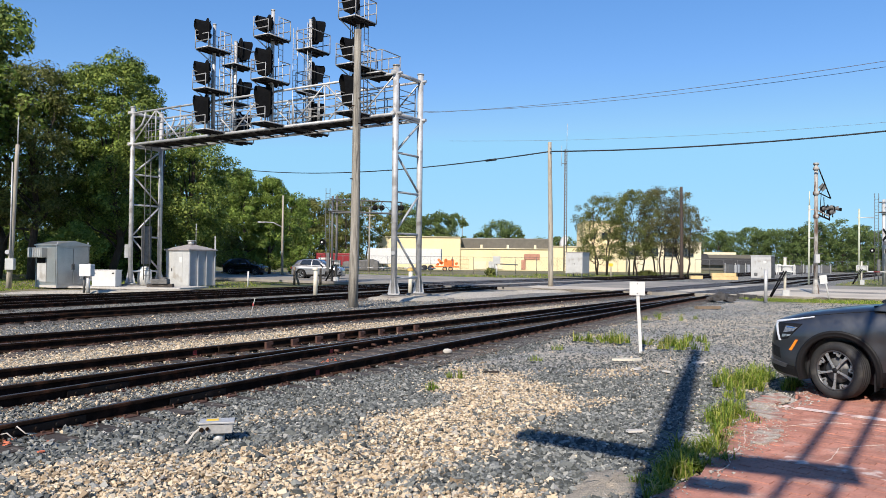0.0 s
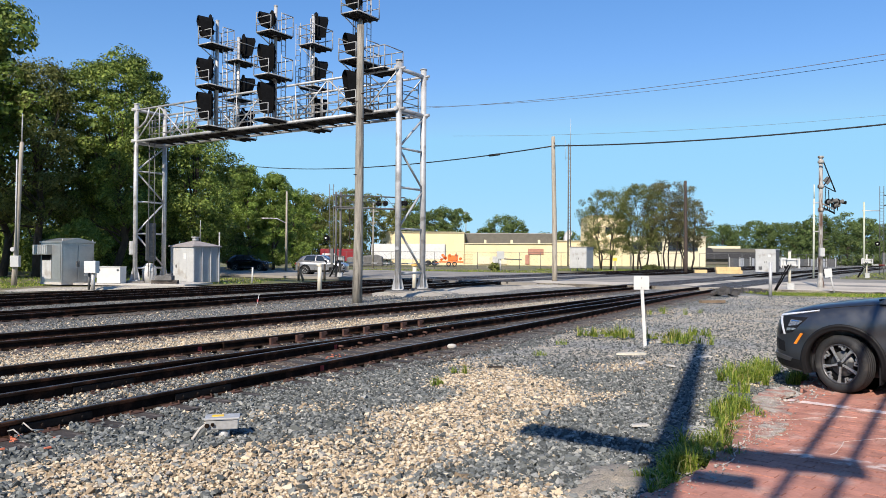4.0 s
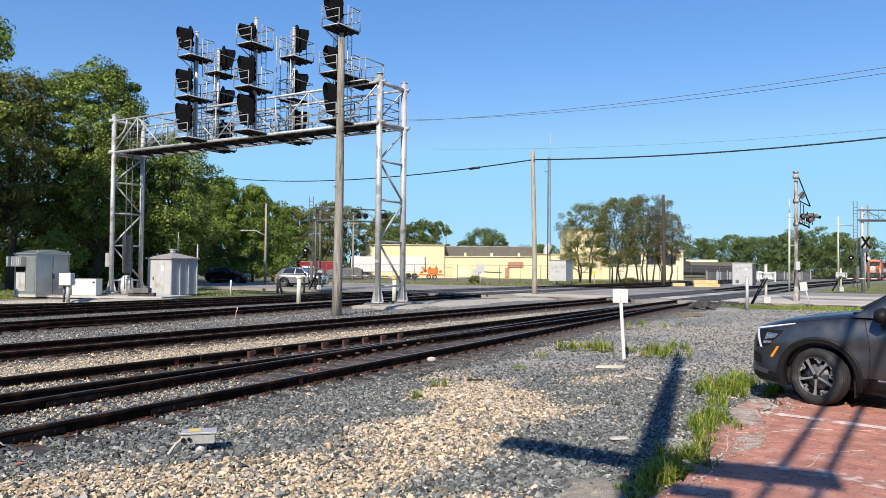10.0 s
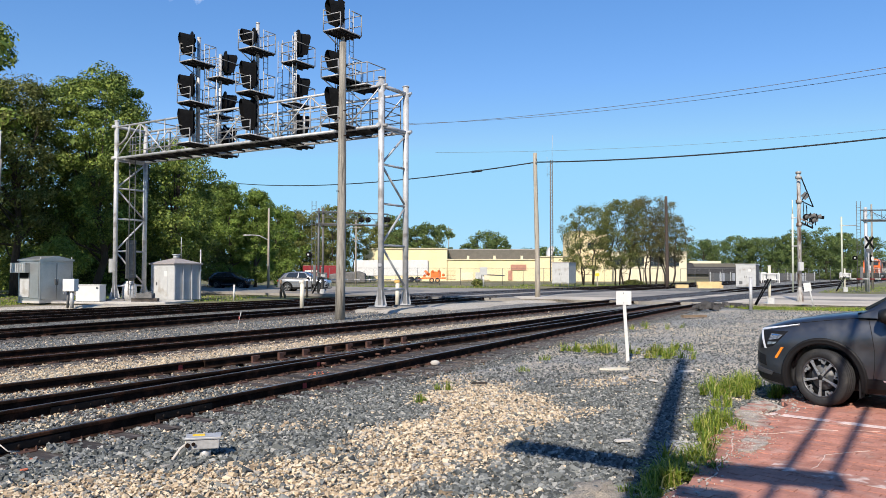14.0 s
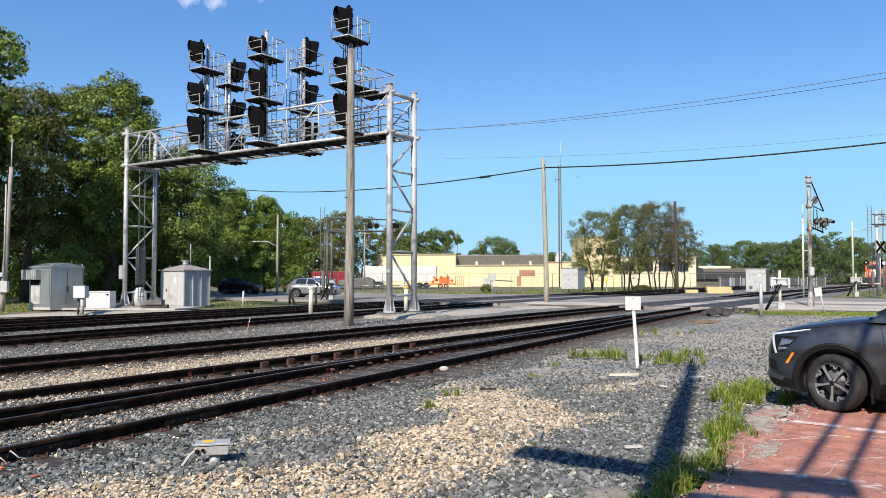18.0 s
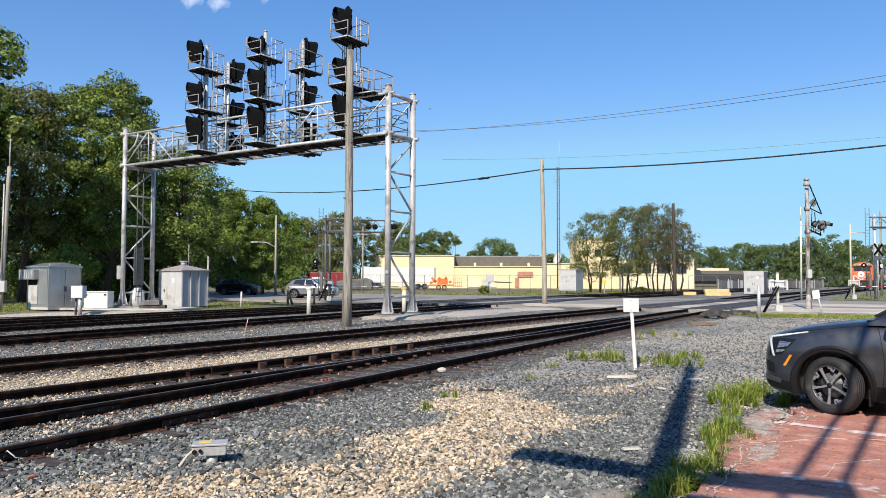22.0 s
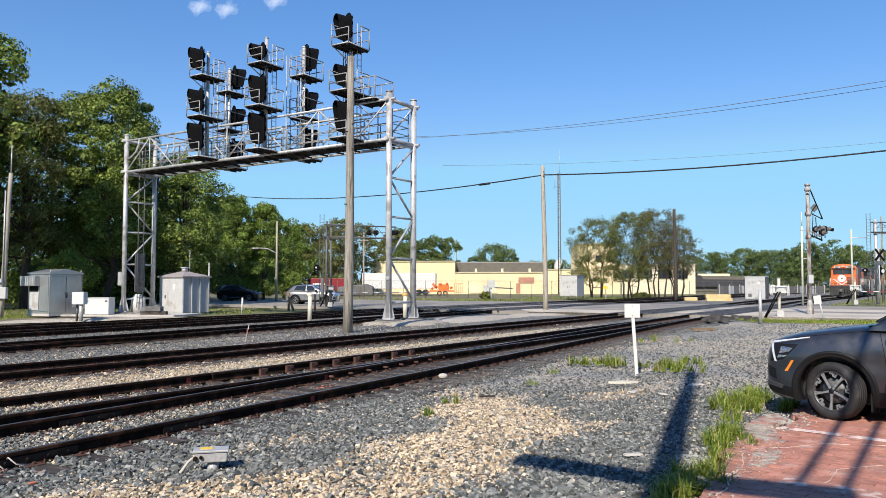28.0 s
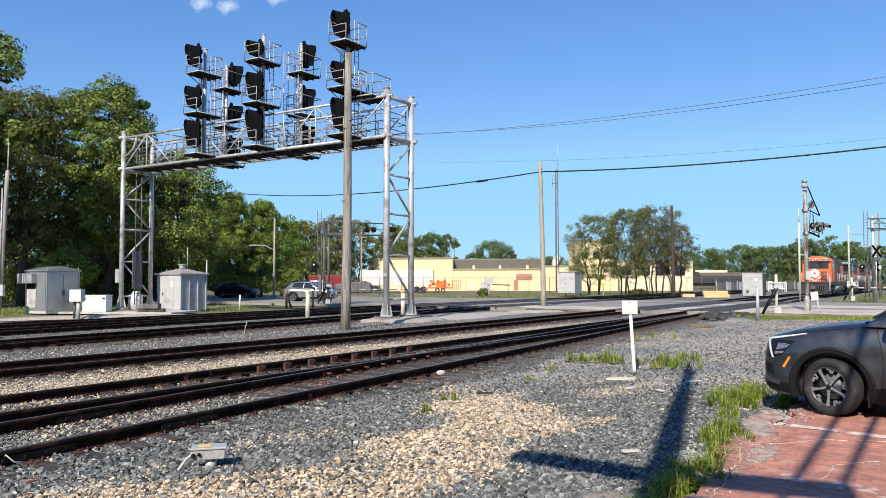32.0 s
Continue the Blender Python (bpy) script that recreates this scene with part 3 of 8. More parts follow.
def guard_rail():
    """Short guard rails with rusty bracing blocks beside the frog."""
    t = thing("guard_rail", "rusty guard rail with a row of bolted brace blocks", "guard rail")
    pts = offset_path(line_b, -0.655, 14.0, 21.0, RAIL_TOP - 0.158)
    part("rail", Geo().sweep([(a * 0.9, b * 0.95) for a, b in RAIL_PROFILE], pts), RAIL, t)
    for k in range(8):
        y = 15.0 + k * 0.62
        s = 0.62
        m = Matrix.Translation((line_b(y), y, RAIL_TOP - 0.15)) @ Matrix.Rotation(-math.atan(s), 4, "Z") @ Matrix.Translation((-0.53, 0, 0))
        g = Geo().box((0, 0, 0.055), (0.06, 0.2, 0.16)).box((0.06, 0, -0.01), (0.14, 0.2, 0.03))
        b = part("brace_block", g, RUST, t, m=m, bevel=0.008)
        part("bolt", Geo().tube((0.03, 0.05, 0.06), (0.06, 0.05, 0.06), 0.022, n=6), RAIL, b)
    t2 = thing("frog", "heavy cast steel crossing frog of dark rails", "rail frog")
    for off, fn in ((-0.83, line_a), (0.83, line_b)):
        part("wing_rail", Geo().sweep([(a * 0.9, b * 0.97) for a, b in RAIL_PROFILE], offset_path(fn, off, 15.0, 21.0, RAIL_TOP - 0.165)), RAIL, t2)
    for k in range(9):
        y = 14.6 + k * 0.55
        part("bolt", Geo().tube((line_a(y) - 1.0, y, 0.05), (line_a(y) - 0.78, y - 0.12, 0.05), 0.025, n=6), RUST, t2)


guard_rail()


def loose_rail():
    pts = [(-15.5, 16.0, 0.0), (-12.2, 20.4, 0.0), (-9.8, 24.0, 0.0), (-8.0, 27.2, 0.0)]
    solid("loose_rail", Geo().sweep(RAIL_PROFILE, pts), RAIL, "spare rusty rail lying on the ballast", "rail")


loose_rail()


# ---- loose stones ----
def stones(name, label, material, spots, size, seed, fine=False):
    """Irregular stones with one island each; spots: (x, y, z) array of centres. fine: six-sided blocks with eight corners."""
    rng = np.random.default_rng(seed)
    n = len(spots)
    if fine:
        base = np.array([(x, y, z) for z in (-1, 1) for y in (-1, 1) for x in (-1, 1)], float) * 0.43
        faces = np.array([(0, 2, 3, 1), (4, 5, 7, 6), (0, 1, 5, 4), (1, 3, 7, 5), (3, 2, 6, 7), (2, 0, 4, 6)])
        jit = 0.23
    else:
        base = np.array([(-1, 0, 0), (1, 0, 0), (0, -1, 0), (0, 1, 0), (0, 0, -1), (0, 0, 1)], float) * 0.68
        faces = np.array([(0, 2, 5), (2, 1, 5), (1, 3, 5), (3, 0, 5), (2, 0, 4), (1, 2, 4), (3, 1, 4), (0, 3, 4)])
        jit = 0.22
    k = len(base)
    v = (base[None] + rng.uniform(-jit, jit, (n, k, 3))) * rng.uniform(0.55 if fine else 0.7, 1.3, (n, 1, 3))
    v *= (size * rng.lognormal(0, 0.32, n))[:, None, None]
    q = rng.normal(size=(n, 4))
    q /= np.linalg.norm(q, axis=1)[:, None]
    w, x, y, z = q.T
    rot = np.stack([1 - 2 * (y * y + z * z), 2 * (x * y - z * w), 2 * (x * z + y * w), 2 * (x * y + z * w), 1 - 2 * (x * x + z * z), 2 * (y * z - x * w),
                    2 * (x * z - y * w), 2 * (y * z + x * w), 1 - 2 * (x * x + y * y)], 1).reshape(n, 3, 3)
    v = np.einsum("nij,nkj->nki", rot, v)
    v[:, :, 2] *= 0.8
    v += spots[:, None, :]
    f = (faces[None] + (np.arange(n) * k)[:, None, None]).reshape(-1, faces.shape[1])
    me = fast_mesh(name, v.reshape(-1, 3), f, material)
    return tagged(new(name, me), label, "gravel", kind="stuff")


def tan_amount(x, y):
    """How far the pale limestone spreads over the grey ballast."""
    blob = 0
    for cx, cy, rx, ry, amp in ((0.6, 11.3, 1.0, 1.5, 1.0), (-0.2, 8.7, 0.95, 1.2, 0.95), (-1.2, 6.9, 1.6, 0.8, 1.1), (-2.7, 6.2, 1.2, 0.5, 1.0), (0.9, 9.6, 0.7, 0.8, 0.9),
                                (2.5, 12.4, 0.8, 0.8, 0.6), (5.5, 26.0, 2.4, 5.0, 0.7), (-0.2, 5.6, 1.6, 0.5, 0.8)):
        blob = blob + amp * np.exp(-(((x - cx) / rx) ** 2 + ((y - cy) / ry) ** 2) * 1.1)
    wob = np.sin(x * 1.9 + 1.3 * np.sin(y * 1.1)) + np.sin(y * 2.3 + 1.7 * np.sin(x * 0.8) + 2) + 0.7 * np.sin(x * 4.1 - y * 3.3)
    return blob + 0.19 * wob - 0.05


def scatter_stones():
    rng = np.random.default_rng(11)
    n1, n2 = 182000, 76000
    n = n1 + n2
    y = np.concatenate([np.sqrt(17.6 + 126.4 * rng.random(n1)), 12 + 24 * rng.random(n2) ** 1.3])
    x = rng.uniform(-1, 1, n) * y * 0.615
    keep = x < 0.9 + 0.6 * (y - 4.6) + 0.12 * np.sin(y * 2.1) + 0.3 * np.clip((y - 8.3) / 1.4, 0, 1) + np.where(y > 12.5, 3.0, 0)
    between = np.zeros(n, bool)
    tab = np.arange(0, 60, 0.25)
    for fn in (line_a, line_b, line_c, line_d):
        c = np.interp(y, tab, [fn(t) for t in tab])
        for off in (-0.7525, 0.7525):
            keep &= ~((np.abs((x - c) * 0.84 - off) < 0.085) & ((fn is not line_b) | (y < 35)))
    cc = np.interp(y, tab, [line_c(t) for t in tab])
    cb = np.interp(y, tab, [line_b(t) for t in tab])
    ca = np.interp(y, tab, [line_a(t) for t in tab])
    cd = np.interp(y, tab, [line_d(t) for t in tab])
    mid = (x > cc + 1.0) & (x < cb - 0.5)
    bed = (x > cd) & (x < ca + 0.7)
    a = tan_amount(x, y) * ~bed + 0.7 * mid + 0.3 * (bed & ~mid)
    is_tan = rng.random(n) < np.clip(0.5 + (a - 0.45) * 1.8, 0.03, 0.87) * ~bed + bed * np.clip(a, 0.03, 0.93)
    # fewer stones lie on the ties near the rails
    z = 0.012 * np.sin(x * 1.7) * np.sin(y * 1.3) - 0.042 + rng.random(n) * 0.046
    for c in (ca, cb, cc, cd):
        z = z - 0.03 * (np.abs((x - c) * 0.84) < 1.4) * (z > -0.032) * (rng.random(n) < 0.6)
    z = z - 0.03 * np.clip((y - 10) / 4, 0, 1)
    # the ties of the near track stay partly bare
    a0 = 0.484 * line_a(2.2) + 0.875 * 2.2
    phase = (0.484 * x + 0.875 * y - a0 + 0.26) % 0.52 - 0.26
    off = (x - ca) * 0.875
    on_tie = (np.abs(phase) < 0.125) & (y < 32)
    keep &= ~(on_tie & (off > 0.74) & (off < 1.36) & (rng.random(n) < 0.97))
    keep &= ~(on_tie & (np.abs(off) < 0.7) & (rng.random(n) < 0.35))
    p = np.stack([x, y, z], 1)
    grey = stone_mat("crushed_grey_stone", [(0, (0.045, 0.05, 0.049)), (0.5, (0.13, 0.138, 0.133)), (0.88, (0.23, 0.236, 0.223)), (1, (0.37, 0.36, 0.33))])
    tan = stone_mat("tan_limestone", [(0, (0.2, 0.15, 0.1)), (0.2, (0.38, 0.29, 0.19)), (0.55, (0.6, 0.48, 0.335)), (0.8, (0.68, 0.58, 0.43)), (0.9, (0.36, 0.33, 0.29)), (1, (0.14, 0.135, 0.13))])
    first, near = y < 8.0, (y >= 8.0) & (y < 9.6)
    stones("grey_ballast_stones", "loose blue-grey crushed ballast stones by the lot", grey, p[keep & ~is_tan & first], 0.031, 5, True)
    stones("limestone_gravel", "loose cream and tan limestone gravel by the lot", tan, p[keep & is_tan & first], 0.0245, 6, True)
    stones("grey_ballast_stones", "loose blue-grey crushed ballast stones", grey, p[keep & ~is_tan & near], 0.029, 1)
    stones("grey_ballast_stones", "loose blue-grey crushed ballast stones along the tracks", grey, p[keep & ~is_tan & (y >= 9.6)], 0.026, 3)
    stones("limestone_gravel", "loose cream and tan limestone gravel", tan, p[keep & is_tan & near], 0.025, 2)
    stones("limestone_gravel", "loose cream limestone gravel between the tracks", tan, p[keep & is_tan & (y >= 9.6)], 0.024, 4)
    # a thicker layer covers the strip between the two middle tracks
    n = 9000
    y = 8 + 14 * rng.random(n) ** 1.2
    lo, hi = np.interp(y, tab, [line_c(t) for t in tab]) + 1.1, np.interp(y, tab, [line_b(t) for t in tab]) - 1.0
    x = lo + (hi - lo) * rng.random(n)
    z = -0.03 - 0.03 * np.clip((y - 10) / 4, 0, 1) + rng.random(n) * 0.03
    fit = (hi > lo) & (np.abs(x) < y * 0.615)
    stones("limestone_gravel", "cream limestone gravel heaped between two tracks", tan, np.stack([x, y, z], 1)[fit], 0.027, 8)


scatter_stones()


def dusty_mound(x, y, rx, ry, rot, h, seed):
    """A low heap of pale crushed stone."""
    rng = random.Random(seed)
    v, f = [(0, 0, h)], []
    n, rings = 26, 5
    for r in range(1, rings + 1):
        for k in range(n):
            a = 2 * math.pi * k / n
            q = r / rings * (1 + 0.22 * math.sin(a * 3 + seed) + 0.1 * math.sin(a * 7))
            v.append((rx * q * math.cos(a), ry * q * math.sin(a), h * (1 - (r / rings) ** 2) + rng.uniform(-0.02, 0.02) - (0.08 if r == rings else 0)))
    for k in range(n):
        f.append((0, 1 + k, 1 + (k + 1) % n))
    for r in range(rings - 1):
        for k in range(n):
            a, b = 1 + r * n + k, 1 + r * n + (k + 1) % n
            f.append((a, a + n, b + n, b))
    g = Geo()
    g.add(v, f, True)
    solid("stone_heap", g, SAND if seed == 5 else DUSTY, "low spread of pale dusty crushed stone", kind="structure", m=Matrix.Translation((x, y, 0)) @ Matrix.Rotation(rot, 4, "Z"))


dusty_mound(-1.8, 36.6, 2.6, 1.5, 0.9, 0.09, 1)
dusty_mound(1.8, 41.5, 4.2, 1.6, 1.0, 0.07, 2)
dusty_mound(5.5, 46.5, 2.2, 1.0, 0.6, 0.06, 3)
dusty_mound(1.28, 6.05, 0.62, 0.3, 0.95, 0.045, 5)
dusty_mound(-18.0, 40.4, 5.0, 1.0, 0.6, 0.06, 4)


# ---- signal bridge ----
FOOTING = mat("dirty_concrete_footing", (0.22, 0.2, 0.18), 0.9, 0, 0.2, 3)
P0 = Vector((-2.6, 36.0, 0))
ACROSS = Vector((-0.85, 0.527, 0))
TRK = Vector((0.527, 0.85, 0))
WIDE = 2.1


def gp(s, w, z):
    return P0 + ACROSS * s + TRK * w + Vector((0, 0, z))


def signal_bridge():
    t = thing("signal_bridge", "tall galvanised steel signal bridge spanning the tracks", "signal bridge")
    L, ZB, ZT = 20.2, 8.85, 10.8
    for s in (0, L):
        for w in (0, WIDE):
            r = 0.15 if s == 0 else 0.135
            leg = part("leg", Geo().tube(gp(s, w, 0.2), gp(s, w, 11.15), r, n=14).tube(gp(s, w, 0.16), gp(s, w, 0.22), 0.36, n=4), GALV, t)
            part("cap", Geo().tube(gp(s, w, 11.15), gp(s, w, 11.2), r + 0.03, n=14), GALV, leg)
            for k in range(4):
                a = k * math.pi / 2 + 0.4
                g = Geo().prism([(0.1, 0), (0.31, 0), (0.1, 0.95)], 0.02, Matrix.Translation(gp(s, w, 0.2)) @ Matrix.Rotation(a, 4, "Z") @ Matrix.Rotation(math.pi / 2, 4, "X"))
                part("gusset", g, GALV, leg)
            part("base_plate", Geo().box(gp(s, w, 0.14), (0.85, 0.85, 0.06), 0.55), GALV_DARK, leg)
        part("cross_strut", Geo().tube(gp(s, 0, 0.95), gp(s, WIDE, 0.95), 0.06), GALV, t)
        zs = [1.0, 3.1, 5.1, 7.0, 8.7]
        for i in range(4):
            part("cross_strut", Geo().tube(gp(s, 0, zs[i + 1]), gp(s, WIDE, zs[i + 1]), 0.055), GALV, t)
            a, b = (0, WIDE) if i % 2 else (WIDE, 0)
            part("leg_brace", Geo().tube(gp(s, a, zs[i]), gp(s, b, zs[i + 1]), 0.055), GALV, t)
        for z in (ZB, ZT):
            part("cross_beam", Geo().tube(gp(s, -0.3, z), gp(s, WIDE + 0.3, z), 0.1, n=10), GALV, t)
    for w in (0, WIDE):
        for z in (ZB, ZT):
            part("chord", Geo().tube(gp(-0.35, w, z), gp(L + 0.1, w, z), 0.065 if z == ZT else 0.085, n=8), GALV, t)
        n = 9
        for i in range(n + 1):
            s = L * i / n
            part("post", Geo().tube(gp(s, w, ZB), gp(s, w, ZT), 0.035, n=6), GALV, t)
            if i < n:
                s2 = L * (i + 1) / n
                a, b = (s, s2) if i % 2 else (s2, s)
                part("diagonal", Geo().tube(gp(a, w, ZB), gp(b, w, ZT), 0.04, n=6), GALV, t)
        v = 0.48 if w == 0 else 1.85
        for z in (9.3, 9.7, 10.13):
            part("handrail", Geo().tube(gp(0.15, v, z), gp(L - 0.5, v, z), 0.024, n=6), GALV_RAIL, t)
        for k in range(12):
            part("handrail_post", Geo().tube(gp(0.15 + k * 1.74, v, ZB), gp(0.15 + k * 1.74, v, 10.45 if k == 0 else 10.15), 0.03, n=6), GALV_RAIL, t)
    # floor beams and planks take one near-black colour on every side
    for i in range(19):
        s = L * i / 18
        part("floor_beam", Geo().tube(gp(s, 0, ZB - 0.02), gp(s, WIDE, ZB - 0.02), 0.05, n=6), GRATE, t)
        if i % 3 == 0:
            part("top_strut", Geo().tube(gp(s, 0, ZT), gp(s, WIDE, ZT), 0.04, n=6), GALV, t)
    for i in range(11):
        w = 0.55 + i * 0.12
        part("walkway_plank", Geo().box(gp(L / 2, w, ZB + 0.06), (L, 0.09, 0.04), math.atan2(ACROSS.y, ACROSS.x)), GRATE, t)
    for z in (9.3, 9.7, 10.13):
        part("end_rail", Geo().tube(gp(0.15, 0.48, z), gp(0.15, 1.85, z), 0.024, n=6), GALV_RAIL, t)
    for w in (0, WIDE):
        part("knee_brace", Geo().path([gp(L, w, 9.6), gp(L - 0.5, w, 9.75), gp(L - 0.95, w, 10.05), gp(L - 1.2, w, 10.5), gp(L - 1.25, w, 10.8)], 0.06, 8), GALV, t)
    # access ladder with its cage on the far pair of legs, and a small box
    for w in (0.7, 1.1):
        part("ladder_rail", Geo().tube(gp(L - 0.35, w, 0.4), gp(L - 0.35, w, 10.5), 0.03, n=6), GALV_DARK, t)
    for k in range(30):
        part("rung", Geo().tube(gp(L - 0.35, 0.7, 0.7 + k * 0.32), gp(L - 0.35, 1.1, 0.7 + k * 0.32), 0.014, n=5), GALV_DARK, t)
    part("ladder_guard", Geo().box(gp(L - 0.3, 0.9, 2.6), (0.06, 0.7, 2.4), math.atan2(TRK.y, TRK.x) - math.pi / 2), GALV_DARK, t)
    part("conduit", Geo().path([gp(L + 0.05, WIDE + 0.2, 0.4), gp(L + 0.1, WIDE + 0.22, 4.2), gp(L, WIDE + 0.2, 6.5), gp(L - 0.1, WIDE + 0.2, 8.8)], 0.03, 6), GALV_DARK, t)
    part("junction_box", Geo().box(gp(L + 0.4, 0.1, 2.2), (0.35, 0.55, 0.85), 0.55), GREYPAINT, t, bevel=0.02)
    for sd in (0.0,):
        part("handhole_cover", Geo().tube(gp(-0.05, -0.17, 2.15), gp(-0.07, -0.19, 2.15), 0.1, n=14), GALV, t)
    for s in (0.0, L):
        for w in (0, WIDE):
            solid("footing", Geo().box(gp(s, w, 0.02), (1.0, 1.0, 0.2), 0.55), FOOTING, "pale concrete footing under a bridge leg", "footing", bevel=0.03, group="bridge footings")
    return t


def signal_head(z0, z1, m, owner):
    """One colour-light head: an oval target, a deep black hood and its pipe bracket. It looks along -y of m."""
    h = new("signal_head")
    h.empty_display_size, h.parent, h.matrix_basis = 0.2, owner, m
    h["label"] = "black hooded railway signal head with oval target"
    hh = z1 - z0
    r = 0.4
    outline = [(r * math.cos(a), hh + 0.16 - r + r * math.sin(a)) for a in np.linspace(0, math.pi, 9)] + [(-r, r * 0.7), (-r * 0.7, 0.02), (r * 0.7, 0.02), (r, r * 0.7)]
    up = Matrix.Rotation(math.pi / 2, 4, "X")
    part("target", Geo().prism(outline, 0.035, up), BLACK, h, bevel=0.006)
    # the hood: a deep open-bottomed shell
    hood = []
    for a in np.linspace(0, math.pi, 8):
        hood.append((0.29 * math.cos(a), hh - 0.33 + 0.29 * math.sin(a)))
    g = Geo()
    depth = 0.69
    k = len(hood)
    legs = [(0.29, -0.02)] + hood + [(-0.29, -0.02)]
    outer = [(x, -0.035, z) for x, z in legs] + [(x, -depth * (1.0 if z > 0.3 else 0.7), z + (0.04 if z > 0.3 else 0.1)) for x, z in legs]
    inner = [(x * 0.93, -0.035, z if i in (0, len(legs) - 1) else z - 0.02) for i, (x, z) in enumerate(legs)] + [(x * 0.93, -depth * (1.0 if z > 0.3 else 0.7), (z if i in (0, len(legs) - 1) else z - 0.02) + (0.04 if z > 0.3 else 0.1)) for i, (x, z) in enumerate(legs)]
    n = len(legs)
    faces = [(i, i + 1, n + i + 1, n + i) for i in range(n - 1)]
    g.add(outer, faces)
    g.add(inner, [f[::-1] for f in faces])
    o = [i for i in range(n)]
    g.add([outer[n + i] for i in o] + [inner[n + i] for i in o], [(i, i + 1, n + i + 1, n + i) for i in range(n - 1)])
    g.add([outer[0], outer[n], inner[n], inner[0]], [(0, 1, 2, 3)])
    g.add([outer[n - 1], outer[2 * n - 1], inner[2 * n - 1], inner[n - 1]], [(3, 2, 1, 0)])
    part("hood", g, BLACK, h)
    lamps = 3 if hh > 1.3 else (2 if hh > 0.9 else 1)
    for i in range(lamps):
        zz = hh - 0.33 - i * (hh - 0.66) / max(1, lamps - 1)
        part("lamp_case", Geo().tube((0, 0, zz), (0, 0.2, zz), 0.16, 0.13, n=12), BLACK, h)
        part("lens", Geo().tube((0, -0.036, zz), (0, -0.05, zz), 0.11, n=14), LENS, h, "dark unlit lens")
    part("back_rib", Geo().box((0, 0.03, hh * 0.5), (0.5, 0.06, hh * 0.8)), BLACK, h, bevel=0.015)
    part("hinge_bar", Geo().box((0.3, 0.06, hh * 0.5), (0.03, 0.05, hh * 0.9)), BLACK, h)
    part("bracket", Geo().tube((0, 0.12, -0.4), (0, 0.12, 0.1), 0.07, n=8).tube((0, 0.12, -0.42), (0, 0.12, -0.34), 0.14, n=10), GALV, h)
    return h


LENS = mat("dark_lamp_lens", (0.02, 0.02, 0.02), 0.1, 0, 0)


def cage(t, c, x0, x1, y0, y1, z, h=1.05, rail=None, front_open=False):
    """A small grated platform with a pipe railing, in the axes of the bridge, about the mast foot c = (s, w)."""
    s, w = c
    n, slats = int((y1 - y0) / 0.11), []
    for k in range(n):
        slats.append(Geo().box(gp(s + (x0 + x1) / 2, w + y0 + (k + 0.5) * (y1 - y0) / n, z - 0.03), (x1 - x0, 0.075, 0.05), math.atan2(ACROSS.y, ACROSS.x)))
    bearers = []
    for u in (0.1, 0.5, 0.9):
        bearers.append(Geo().box(gp(s + x0 + (x1 - x0) * u, w + (y0 + y1) / 2, z - 0.08), (0.06, y1 - y0, 0.06), math.atan2(ACROSS.y, ACROSS.x)))
    p = part("platform", bearers[1], GRATE, t, "dark grating platform")
    for b in (bearers[0], bearers[2]):
        part("bearer", b, GRATE, p)
    for b in slats:
        part("slat", b, GRATE, p)
    edge = Geo()
    cs = [(x0, y0), (x1, y0), (x1, y1), (x0, y1)]
    for i in range(4):
        a, b = cs[i], cs[(i + 1) % 4]
        edge.tube(gp(s + a[0], w + a[1], z), gp(s + b[0], w + b[1], z), 0.035, n=6)
    part("platform_frame", edge, GALV, p)
    r0, r1 = rail or (y0, y1)
    cs = [(x0, r0), (x1, r0), (x1, r1), (x0, r1)]
    for i in range(4):
        a, b = cs[i], cs[(i + 1) % 4]
        if front_open and i == 3:
            b = (x0, -0.1)
        for zz in (h, h * 0.5):
            if front_open and i == 0:
                zz *= 0.72
            if i == 3 and zz < h * 0.6:
                continue
            part("railing", Geo().tube(gp(s + a[0], w + a[1], z + zz), gp(s + b[0], w + b[1], z + zz), 0.027, n=6), GALV_RAIL, p)
        for k in range(2 if i % 2 == 0 and not (front_open and i == 0) else 1):
            u = k / 2.0
            q = (a[0] + (b[0] - a[0]) * u, a[1] + (b[1] - a[1]) * u)
            part("railing_post", Geo().tube(gp(s + q[0], w + q[1], z), gp(s + q[0], w + q[1], z + (0.72 * h if front_open and i == 0 else h)), 0.028, n=6), GALV_RAIL, p)
    if z > 9.5:
        part("platform_brace", Geo().tube(gp(s + x1 * 0.9, w + y0 * 0.9, z - 0.05), gp(s, w, z - 0.75), 0.03, n=6), GALV, p)


